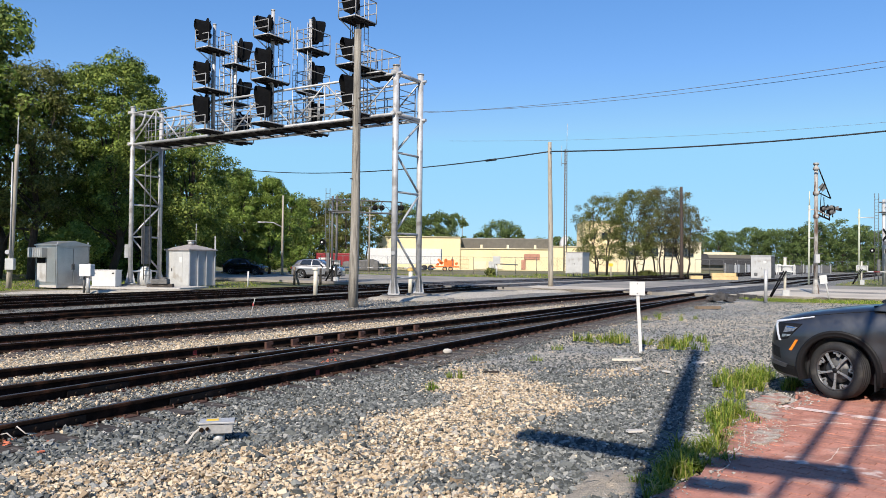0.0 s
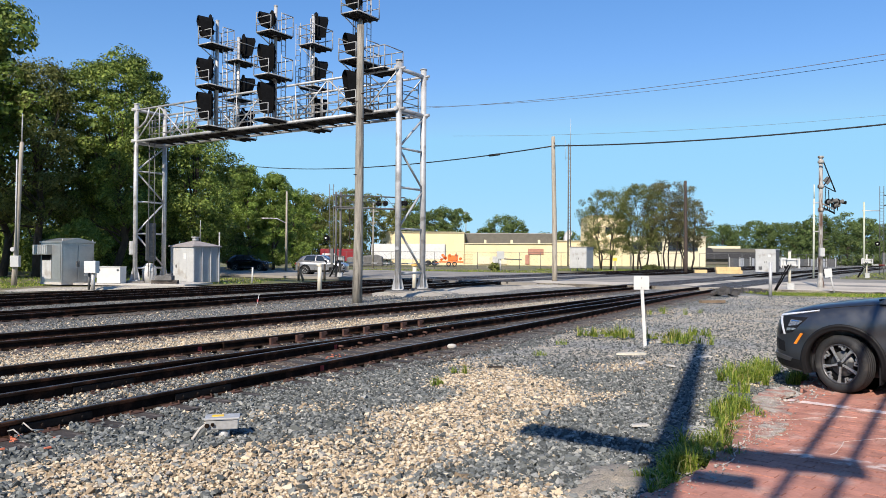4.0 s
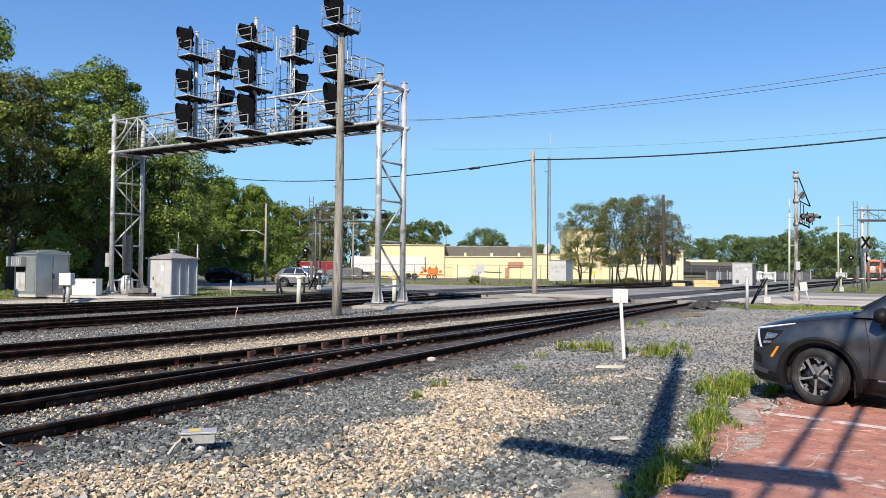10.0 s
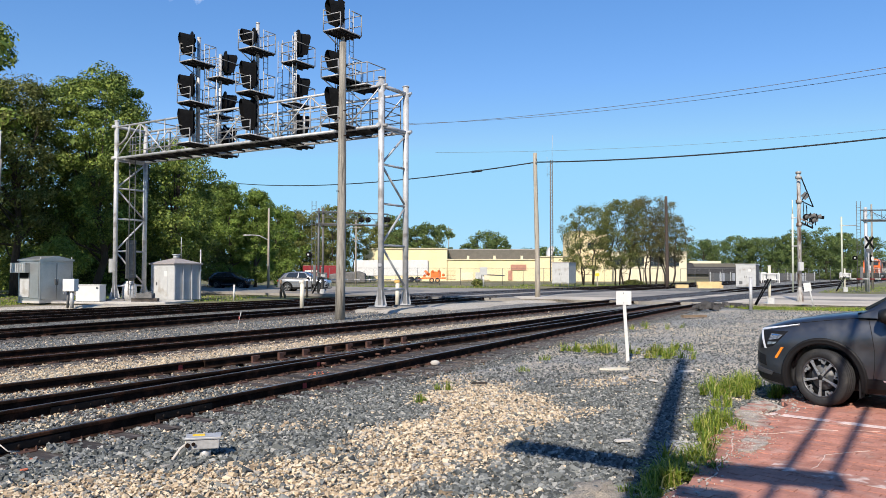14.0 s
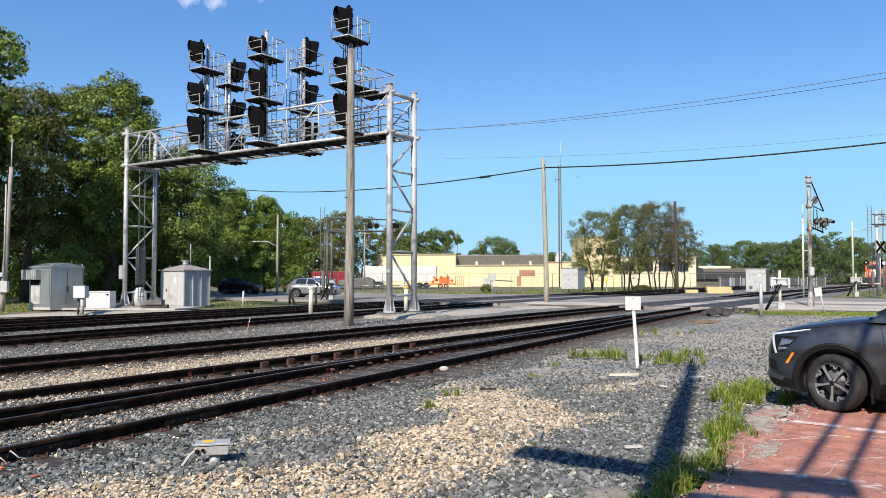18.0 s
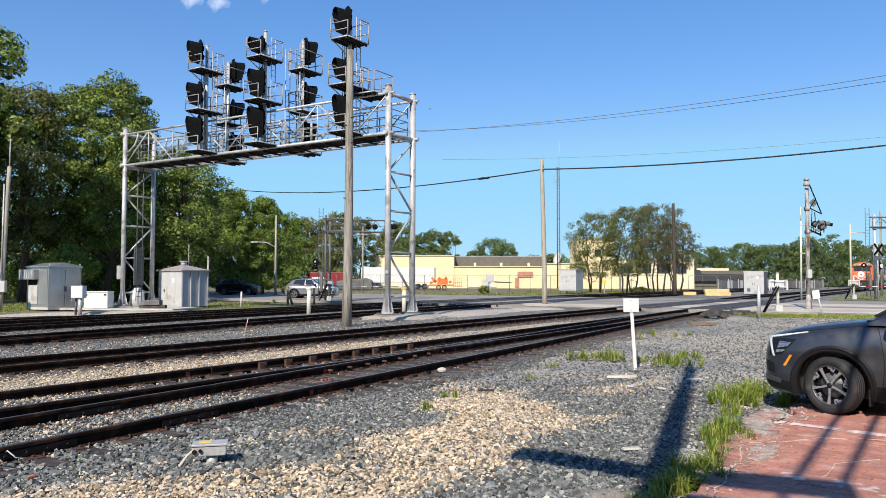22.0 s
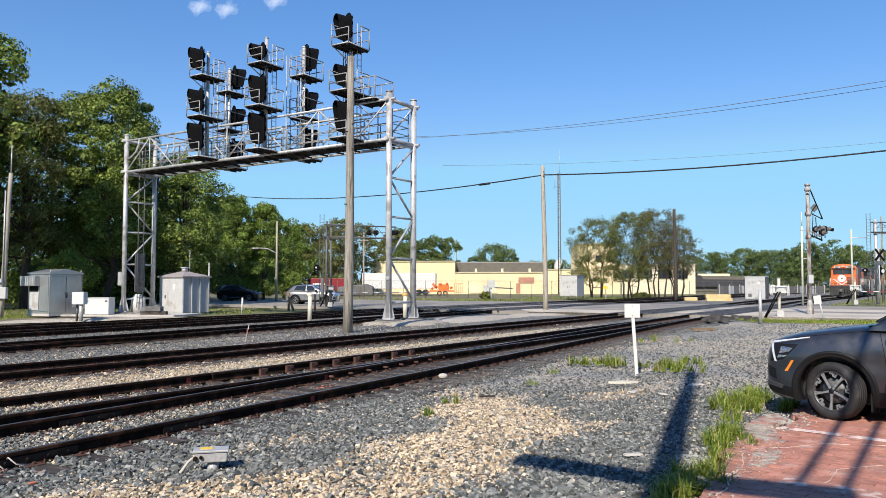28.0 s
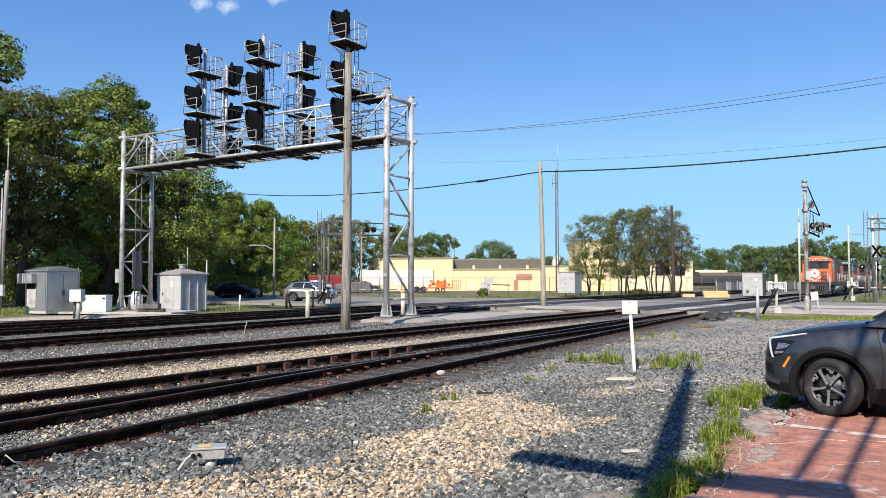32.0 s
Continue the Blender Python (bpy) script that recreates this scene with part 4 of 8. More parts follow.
def mast(s, w, top, heads, facing, plats, out=0.28, side=0.0):
    """A signal mast on the bridge: facing -1 shows its hoods towards the viewer's end, +1 away."""
    t = thing("signal_mast", "galvanised signal mast with ladder and railed platforms", "signal mast", group="signal masts")
    part("mast_pipe", Geo().tube(gp(s, w, 8.75), gp(s, w, top), 0.095, n=10), GALV, t)
    part("mast_cap", Geo().tube(gp(s, w, top), gp(s, w, top + 0.06), 0.11, n=10), GALV, t)
    for d in (-0.16, 0.16):
        part("ladder_rail", Geo().tube(gp(s - 0.25 + 0, w - facing * 0.35 + d, 8.9), gp(s - 0.25, w - facing * 0.35 + d, top - 0.3), 0.024, n=6), GALV, t)
    z = 9.1
    while z < top - 0.4:
        part("rung", Geo().tube(gp(s - 0.25, w - facing * 0.35 - 0.16, z), gp(s - 0.25, w - facing * 0.35 + 0.16, z), 0.016, n=5), GALV, t)
        z += 0.3
    for d in (0.2, 0.3, 0.42, 0.55):
        part("conduit", Geo().tube(gp(s + d, w + 0.1, 8.9), gp(s + d, w + 0.1, top - 1.6 + d), 0.026, n=6), GALV if d in (0.2, 0.42) else GALV_DARK, t)
    if facing > 0:
        for d in (0.0, 0.34):
            part("ladder_rail", Geo().tube(gp(s + 0.6 + d, w - 0.4, 8.9), gp(s + 0.6 + d, w - 0.4, top - 0.4), 0.024, n=6), GALV, t)
        for k in range(int((top - 9.6) / 0.3)):
            part("rung", Geo().tube(gp(s + 0.6, w - 0.4, 9.2 + k * 0.3), gp(s + 0.94, w - 0.4, 9.2 + k * 0.3), 0.016, n=5), GALV, t)
    for z in plats:
        f = facing
        y0, y1 = (-0.95 if z > 13 else -1.1, 0.68) if f < 0 else (-0.68, 0.95)
        cage(t, (s, w), -0.62, 0.44, y0, y1, z, front_open=f < 0)
    ang = math.atan2(TRK.y, TRK.x) - math.pi / 2 - radians(25)
    for z0, z1 in heads:
        m = Matrix.Translation(gp(s + side, w + facing * out, z0)) @ Matrix.Rotation(ang + (0 if facing < 0 else math.pi), 4, "Z")
        signal_head(z0, z1, m, t)
    return t


signal_bridge()
PL = (8.92, 11.2, 13.5)
mast(12.44, -0.35, 15.0, [(13.95, 15.1), (11.55, 12.75), (9.35, 10.85)], -1, PL, 0.5)
mast(13.95, 2.6, 15.0, [(13.95, 15.2), (11.6, 12.7), (9.4, 10.7)], 1, PL, 0.35)
mast(7.88, -0.35, 15.05, [(13.85, 14.6), (11.5, 12.9), (9.3, 10.9)], -1, PL)
mast(7.8, 2.5, 15.3, [(14.05, 15.4), (11.75, 12.85), (9.4, 10.7)], 1, (13.55, 11.2, 8.92), 0.15)
mast(2.1, -0.35, 15.1, [(13.9, 15.1), (11.6, 12.6), (9.3, 10.8)], -1, PL, 0.22)
# railed landing from the last mast to the bridge's end
t = thing("landing", "galvanised railed landing on top of the bridge", "platform")
cage(t, (1.3, 0.4), -0.7, 0.7, -0.75, 0.75, 10.9)


# ---- poles and wires ----
def wood_pole(x, y, z, r, material, label, lean=(0, 0), name="utility_pole", base=-0.1):
    t = thing(name, label, "pole", Matrix.Translation((x, y, 0)))
    n = 8
    g = Geo().path([(lean[0] * a / n + 0.02 * math.sin(a / n * 5), lean[1] * a / n, base + (z - base) * a / n) for a in range(n + 1)], r, 12, r * 0.68)
    part("shaft", g, material, t)
    return t


p = wood_pole(-3.76, 29.73, 10.95, 0.2, POLEWOOD, "weathered grey wooden pole standing between the tracks", (0.1, 0))
for z, s in ((8.2, 0.05), (7.9, -0.05), (7.2, 0.06), (5.0, -0.05)):
    part("step_bolt", Geo().tube((0.05, -0.1, z), (0.05 + s * 4, -0.16, z), 0.018, n=6), RAIL, p)
p = wood_pole(7.12, 52.3, 10.15, 0.19, POLEPALE, "bleached bare wooden utility pole carrying a black cable", (-0.13, 0))
part("cable_clamp", Geo().box((-0.1, -0.05, 9.45), (0.1, 0.35, 0.12)).box((-0.1, -0.05, 9.7), (0.06, 0.3, 0.06)), GALV_DARK, p)
p = wood_pole(26.6, 86, 10.55, 0.22, POLEDARK, "dark creosoted wooden pole beside the far rails", (-0.05, 0))
p = wood_pole(-25.7, 43.8, 8.36, 0.16, POLEPALE, "grey wooden utility pole with a meter box", (0.41, 0))
part("mast_extension", Geo().tube((0.39, 0, 8.28), (0.41, 0, 10.0), 0.033, n=6), GALV, p)
part("meter_box", Geo().box((0.2, -0.2, 1.35), (0.51, 0.25, 0.66)), GREYPAINT, p, bevel=0.02)
part("meter", Geo().tube((0.08, -0.16, 2.05), (0.08, -0.34, 2.05), 0.13, n=12), GALV, p)
part("conduit", Geo().tube((0.16, -0.18, 1.64), (0.2, -0.16, 7.3), 0.04, n=6), GALV, p)
# the pole above the lot, whose shadow lies on the gravel
p = wood_pole(-1.1, -1.5, 14.5, 0.19, POLEWOOD, "wooden utility pole with a stout side arm")
part("side_arm", Geo().box((0.7, -0.24, 6.95), (1.65, 0.22, 0.3), math.atan2(-0.66, 1.44)), POLEWOOD, p)
# unseen block, added only to cast a small dark blob on the bricks
part("insulator_block", Geo().box((0.42, -0.24, 6.42), (0.5, 0.16, 0.16), math.atan2(-0.66, 1.44)), GALV_DARK, p)
part("side_arm", Geo().box((-0.6, 0.46, 7.07), (1.6, 0.22, 0.28), math.atan2(0.9, -1.16)), POLEWOOD, p)


WIREPALE = mat("weathered_grey_wire", (0.13, 0.115, 0.115), 0.6, 0.2, 0)


def wire(name, label, a, b, sag, r, n=24):
    pts = []
    for i in range(n + 1):
        u = i / n
        q = Vector(a).lerp(Vector(b), u)
        q.z -= sag * 4 * u * (1 - u)
        pts.append(q)
    return solid(name, Geo().path(pts, r, 5), WIREPALE if name == "power_line" else CABLE, label, "cable")


c = wire("overhead_cable", "thick black overhead cable sagging to a pole", (-30, 100, 14.0), (7.02, 52.3, 9.5), 1.125, 0.045)
q0, q1 = Vector(c.data.vertices[21 * 5].co), Vector(c.data.vertices[22 * 5].co)
part("splice_case", Geo().tube(q0.lerp(q1, 0.3), q0.lerp(q1, 0.75), 0.09, n=8), CABLE, c)
wire("overhead_cable", "thick black overhead cable leaving a pole", (7.02, 52.3, 9.5), (30, 34, 9.2), 0.5, 0.045)
wire("power_line", "thin overhead power line against the sky", (-30, 95, 21.0), (30, 35, 13.0), 2.25, 0.017)
wire("power_line", "thin overhead power line against the sky", (-30, 95.4, 22.5), (30, 35.4, 12.75), 2.75, 0.015)
wire("power_line", "thin pale overhead wire against the sky", (0, 90, 16.2), (60, 75, 17.9), 1.0, 0.014)
# wires above the lot that draw their shadows on the paving
wire("service_wire", "service wire above the brick paving", (-2.33, -5.35, 7.0), (4.47, 5.1, 7.0), 0.0, 0.045, 6)
wire("service_wire", "service wire above the brick paving", (-2.0, -5.4, 7.0), (4.5, 4.3, 7.0), 0.0, 0.045, 6)
wood_pole(4.5, 4.7, 7.2, 0.14, POLEWOOD, "slim wooden service pole at the lot's side")
wood_pole(-2.15, -5.5, 7.2, 0.14, POLEWOOD, "slim wooden service pole at the lot's back")


# ---- cabinets and boxes ----
def rz(deg):
    return Matrix.Rotation(radians(deg), 4, "Z")


def silver_cabinet():
    t = thing("equipment_cabinet", "tall brushed aluminium equipment cabinet with double doors", "cabinet", Matrix.Translation((-23.3, 44.6, 0)) @ rz(65))
    part("body", Geo().box((1.1, 0.9, 1.27), (2.2, 1.8, 2.4)), SILVER, t, bevel=0.02)
    part("roof", Geo().prism([(-0.1, 2.47), (2.3, 2.47), (2.3, 2.55), (1.1, 2.78), (-0.1, 2.55)], 2.0, Matrix.Translation((0, 1.9, 0)) @ Matrix.Rotation(math.pi / 2, 4, "X")), SILVER, t, bevel=0.01)
    for x in (0.55, 1.62):
        d = part("door", Geo().box((x, -0.02, 1.25), (1.0, 0.04, 2.15)), SILVER, t, bevel=0.01)
        part("handle", Geo().box((1.0 if x < 1 else 1.15, -0.07, 1.2), (0.05, 0.06, 0.35)), GALV_DARK, d)
    part("vent", Geo().box((1.75, -0.05, 0.75), (0.35, 0.02, 0.6)), GREYPAINT, t)
    part("side_panel", Geo().box((-0.02, 0.45, 1.3), (0.04, 0.75, 2.1)), SILVER, t, bevel=0.008)
    part("side_panel", Geo().box((-0.02, 1.3, 1.0), (0.04, 0.8, 1.4)), GREYPAINT, t, bevel=0.008)
    part("side_window", Geo().box((-0.05, 1.3, 1.62), (0.03, 0.75, 0.4)), BLACK, t)
    hood = part("side_hood", Geo().box((-0.2, 1.45, 2.05), (0.4, 1.3, 0.6)), SILVER, t, bevel=0.02)
    for k in range(6):
        part("louvre", Geo().box((-0.41, 0.95 + k * 0.2, 2.05), (0.03, 0.05, 0.5)), GREYPAINT, hood)
    for x, y in ((0, 0), (2.2, 0), (0, 1.8), (2.2, 1.8)):
        part("corner_post", Geo().box((x, y, 1.27), (0.07, 0.07, 2.42)), SILVER, t, bevel=0.01)
    part("plinth", Geo().box((1.1, 0.9, 0.03), (2.3, 1.9, 0.14)), CONCRETE, t)
    for x in (0.05, 2.15):
        part("lifting_eye", Geo().tube((x, 0, 2.5), (x, 0, 2.7), 0.03, n=6), GALV, t)


def panel_shed():
    t = thing("signal_hut", "small blue-grey metal signal hut with a low hipped roof", "hut", Matrix.Translation((-16.62, 48.11, 0)) @ rz(60))
    w = 2.15
    part("wall_panel", Geo().box((0.0, w / 2, 1.16), (0.05, w, 2.3)), GREYPAINT, t)
    part("body", Geo().box((w / 2, w / 2, 1.16), (w - 0.06, w - 0.06, 2.3)), BLUEGREY, t, bevel=0.01)
    for i in range(4):
        part("wall_rib", Geo().box((0.02 + i * (w - 0.06) / 3 + 0.01, -0.02, 1.16), (0.07, 0.06, 2.3)), BLUEGREY, t)
    door = part("door", Geo().box((-0.02, w * 0.5, 1.12), (0.05, 1.0, 2.12)), GREYPAINT, t, "pale grey metal door", bevel=0.01)
    part("notice", Geo().box((-0.05, w * 0.35, 1.7), (0.01, 0.26, 0.36)), WHITE, door, "small white notice")
    part("handle", Geo().box((-0.08, w * 0.72, 1.05), (0.06, 0.05, 0.2)), GALV_DARK, door)
    g = Geo()
    e = 0.12
    g.add([(-e, -e, 2.3), (w + e, -e, 2.3), (w + e, w + e, 2.3), (-e, w + e, 2.3), (w / 2, w / 2, 2.75), (-e, -e, 2.38), (w + e, -e, 2.38), (w + e, w + e, 2.38), (-e, w + e, 2.38)],
          [(3, 2, 1, 0), (0, 1, 6, 5), (1, 2, 7, 6), (2, 3, 8, 7), (3, 0, 5, 8), (5, 6, 4), (6, 7, 4), (7, 8, 4), (8, 5, 4)])
    part("roof", g, SHADE_ROOF, t)
    part("roof_vent", Geo().tube((w / 2, w / 2, 2.7), (w / 2, w / 2, 2.92), 0.2, n=12).tube((w / 2, w / 2, 2.92), (w / 2, w / 2, 2.98), 0.28, n=12), GALV, t)
    part("aerial", Geo().tube((w * 0.6, w * 0.4, 2.6), (w * 0.6, w * 0.4, 4.1), 0.025, n=6), GALV, t)
    part("side_pipe", Geo().tube((w + 0.1, 0.1, 0), (w + 0.1, 0.1, 3.3), 0.05, n=6), GALV, t)


CREAM = mat("yellowed_white_paint", (0.62, 0.57, 0.46), 0.6, 0, 0.1, 3, (0.45, 0.38, 0.28), 0.15)
DULLYELLOW = mat("faded_orange_yellow_paint", (0.6, 0.36, 0.1), 0.7, 0, 0.15, 6)


def small_boxes():
    m = Matrix.Translation((-18.6, 38.6, 0)) @ rz(-5)
    t = thing("pedestal_box", "white control box on two short posts", "control box", m)
    part("body", Geo().box((0, 0, 1.13), (0.62, 0.4, 0.62)), WHITE, t, bevel=0.02)
    part("post", Geo().tube((0.08, 0, -0.05), (0.08, 0, 0.85), 0.1, n=10), GALV, t)
    part("post", Geo().tube((-0.2, 0.1, -0.05), (-0.2, 0.1, 0.85), 0.06, n=8), GALV_DARK, t)
    part("knob", Geo().tube((0.15, 0, 1.43), (0.15, 0, 1.5), 0.04, n=8), GALV_DARK, t)
    t = thing("ground_cabinet", "low white ground cabinet with two latches", "cabinet", Matrix.Translation((-20.75, 45.6, 0)) @ rz(-2))
    part("body", Geo().box((0, 0, 0.52), (1.45, 0.8, 0.95)), WHITE, t, bevel=0.02)
    part("lid", Geo().box((0, 0, 1.02), (1.5, 0.85, 0.06)), WHITE, t, bevel=0.01)
    for x in (-0.58, 0.58):
        part("latch", Geo().box((x, -0.42, 0.85), (0.12, 0.04, 0.07)), BLACK, t)
    part("vent", Geo().box((-0.86, 0.1, 0.62), (0.25, 0.5, 0.5)), GALV_DARK, t)
    part("skid", Geo().box((0, 0, 0.02), (1.4, 0.7, 0.06)), GALV_DARK, t)
    t = thing("battery_tub", "white rounded battery housing under the bridge legs", "battery box", Matrix.Translation((-19.25, 47.6, 0.05)))
    part("body", Geo().lathe([(0.0, 1.05), (0.36, 1.03), (0.42, 0.95), (0.45, 0.0), (0.0, 0.0)], n=14), WHITE, t)
    part("lid", Geo().lathe([(0, 1.2), (0.22, 1.18), (0.32, 1.03), (0, 1.03)], n=14), WHITE, t)
    g = Geo().box((-19.2, 46.5, -0.02), (7.5, 3.6, 0.1), -0.15)
    solid("equipment_pad", g, CONCRETE, "pale concrete pad under the signal equipment", kind="structure")
    for x, y, h, lab in ((-6.75, 38.2, 1.35, "white round marker bollard with a yellowed cap"), (-1.95, 38.7, 1.35, "white marker bollard with an orange cap")):
        t = thing("bollard", lab, "bollard", Matrix.Translation((x, y, 0)), group="bollards")
        part("post", Geo().tube((0, 0, -0.1), (0.02, 0, h), 0.11, n=12), CREAM, t)
        part("cap", Geo().lathe([(0.15, h - 0.08), (0.15, h + 0.02), (0.1, h + 0.05), (0, h + 0.06)], n=12), DULLYELLOW if x > -4 else CREAM, t)
    # trackside connection box in the foreground
    t = thing("trackside_junction_box", "grey cast trackside junction box on a round stem", "junction box", Matrix.Translation((-2.27, 7.45, 0)) @ rz(14) @ Matrix.Scale(0.88, 4))
    part("stem", Geo().tube((0.02, 0, -0.05), (0.02, 0, 0.1), 0.062, n=16), GALV, t)
    part("housing", Geo().box((0, 0, 0.15), (0.34, 0.2, 0.11), taper=1.06), GALV, t, bevel=0.012)
    lid = part("lid", Geo().box((0, 0, 0.218), (0.38, 0.24, 0.024)), GALV, t, bevel=0.006)
    part("label_strip", Geo().box((-0.05, 0.02, 0.232), (0.13, 0.09, 0.004)), YELLOW, lid, "worn yellow label")
    part("hinge_bolt", Geo().tube((-0.1, -0.11, 0.16), (-0.1, -0.13, 0.16), 0.02, n=8), RAIL, t)
    part("hinge_bolt", Geo().tube((-0.16, -0.11, 0.15), (-0.16, -0.13, 0.15), 0.026, n=8), RAIL, t)
    part("cable", Geo().path([(-0.17, 0, 0.15), (-0.24, -0.03, 0.1), (-0.33, -0.12, -0.02)], 0.018, 6), CONCRETE, t, "frayed white cable")
    # sign on a white post
    t = thing("trackside_sign", "blank white square sign on a white post", "sign", Matrix.Translation((3.99, 15.6, 0)) @ rz(-12))
    part("post", Geo().box((0, 0, 0.55), (0.065, 0.05, 1.25), m=Matrix.Translation((-0.03, 0, 0.55)) @ Matrix.Rotation(radians(-3.2), 4, "Y")), WHITE, t)
    plate = part("plate", Geo().box((-0.075, -0.035, 1.27), (0.31, 0.012, 0.28)), WHITE, t, bevel=0.003)
    for z in (1.17, 1.37):
        part("bolt", Geo().tube((-0.075, -0.04, z), (-0.075, -0.05, z), 0.01, n=6), RAIL, plate)
    solid("broken_slab", Geo().prism([(-0.28, -0.02), (-0.1, -0.09), (0.12, -0.08), (0.29, -0.03), (0.24, 0.05), (0.02, 0.1), (-0.2, 0.07)], 0.035, Matrix.Translation((3.28, 13.85, 0.012)) @ Matrix.Rotation(0.15, 4, "Z")), CREAM, "broken pale slab lying on gravel", "slab")
    solid("pale_rock", Geo().lathe([(0, 0.07), (0.06, 0.055), (0.085, 0.02), (0.06, -0.02)], Matrix.Translation((0.0, 14.9, 0.0)) @ Matrix.Diagonal((1.2, 0.8, 1, 1)), 9), CONCRETE, "pale rounded rock beside the rail", "rock")


silver_cabinet()
panel_shed()
small_boxes()


def far_hut(x, y, w, d, h, deg, label, legs, material=GREYPAINT, name="relay_cabinet"):
    t = thing(name, label, "cabinet", Matrix.Translation((x, y, 0)) @ rz(deg))
    z0 = 0.35 if legs else 0.05
    part("body", Geo().box((w / 2, d / 2, z0 + h / 2), (w, d, h)), material, t, bevel=0.03)
    part("roof", Geo().box((w / 2, d / 2, z0 + h + 0.04), (w + 0.12, d + 0.12, 0.09)), GREYPAINT if not legs else SHADE_ROOF, t)
    for i in range(2):
        dr = part("door", Geo().box((w * (0.28 + 0.44 * i), -0.02, z0 + h * 0.48), (w * 0.42, 0.04, h * 0.86)), material, t, bevel=0.008)
        part("handle", Geo().box((w * (0.45 + 0.1 * i), -0.06, z0 + h * 0.45), (0.04, 0.04, 0.25)), GALV_DARK, dr)
    if legs:
        for a in (0.1, w - 0.1):
            for b in (0.1, d - 0.1):
                part("leg", Geo().box((a, b, 0.15), (0.12, 0.12, 0.5)), GALV_DARK, t)
    else:
        # added dark panel puts the right side's shade into its colour
        part("side_panel", Geo().box((w + 0.012, d / 2, z0 + h * 0.5), (0.02, d * 0.94, h * 0.96)), LOCOGREY, t, "side panel darkened as if in shade")
        part("notice", Geo().box((w * 0.7, -0.05, h * 0.75), (0.35, 0.02, 0.3)), WHITE, t)
        part("vent", Geo().box((w * 0.25, -0.05, h * 0.2), (0.4, 0.02, 0.4)), GALV_DARK, t)


far_hut(15.4, 99.0, 2.3, 3.0, 2.7, -28, "dirty pale grey relay cabinet raised on steel legs", True, GREYPAINT)
far_hut(37.5, 93.5, 2.35, 1.9, 2.75, -36, "large pale grey relay cabinet beside the tracks", False)
t = thing("crossing_timber_stack", "stack of pale yellow timber beams by the tracks", "timber", Matrix.Translation((28.4, 82, 0)) @ rz(-6))
for i, (x, z, l) in enumerate(((-1.4, 0.3, 1.3), (1.6, 0.25, 2.7), (1.5, 0.62, 2.6))):
    part("beam", Geo().box((x, 0.1 * i, z), (l, 0.6, 0.36)), mat("pale_timber", (0.62, 0.45, 0.22), 0.85, 0, 0.15, 2), t, bevel=0.02)


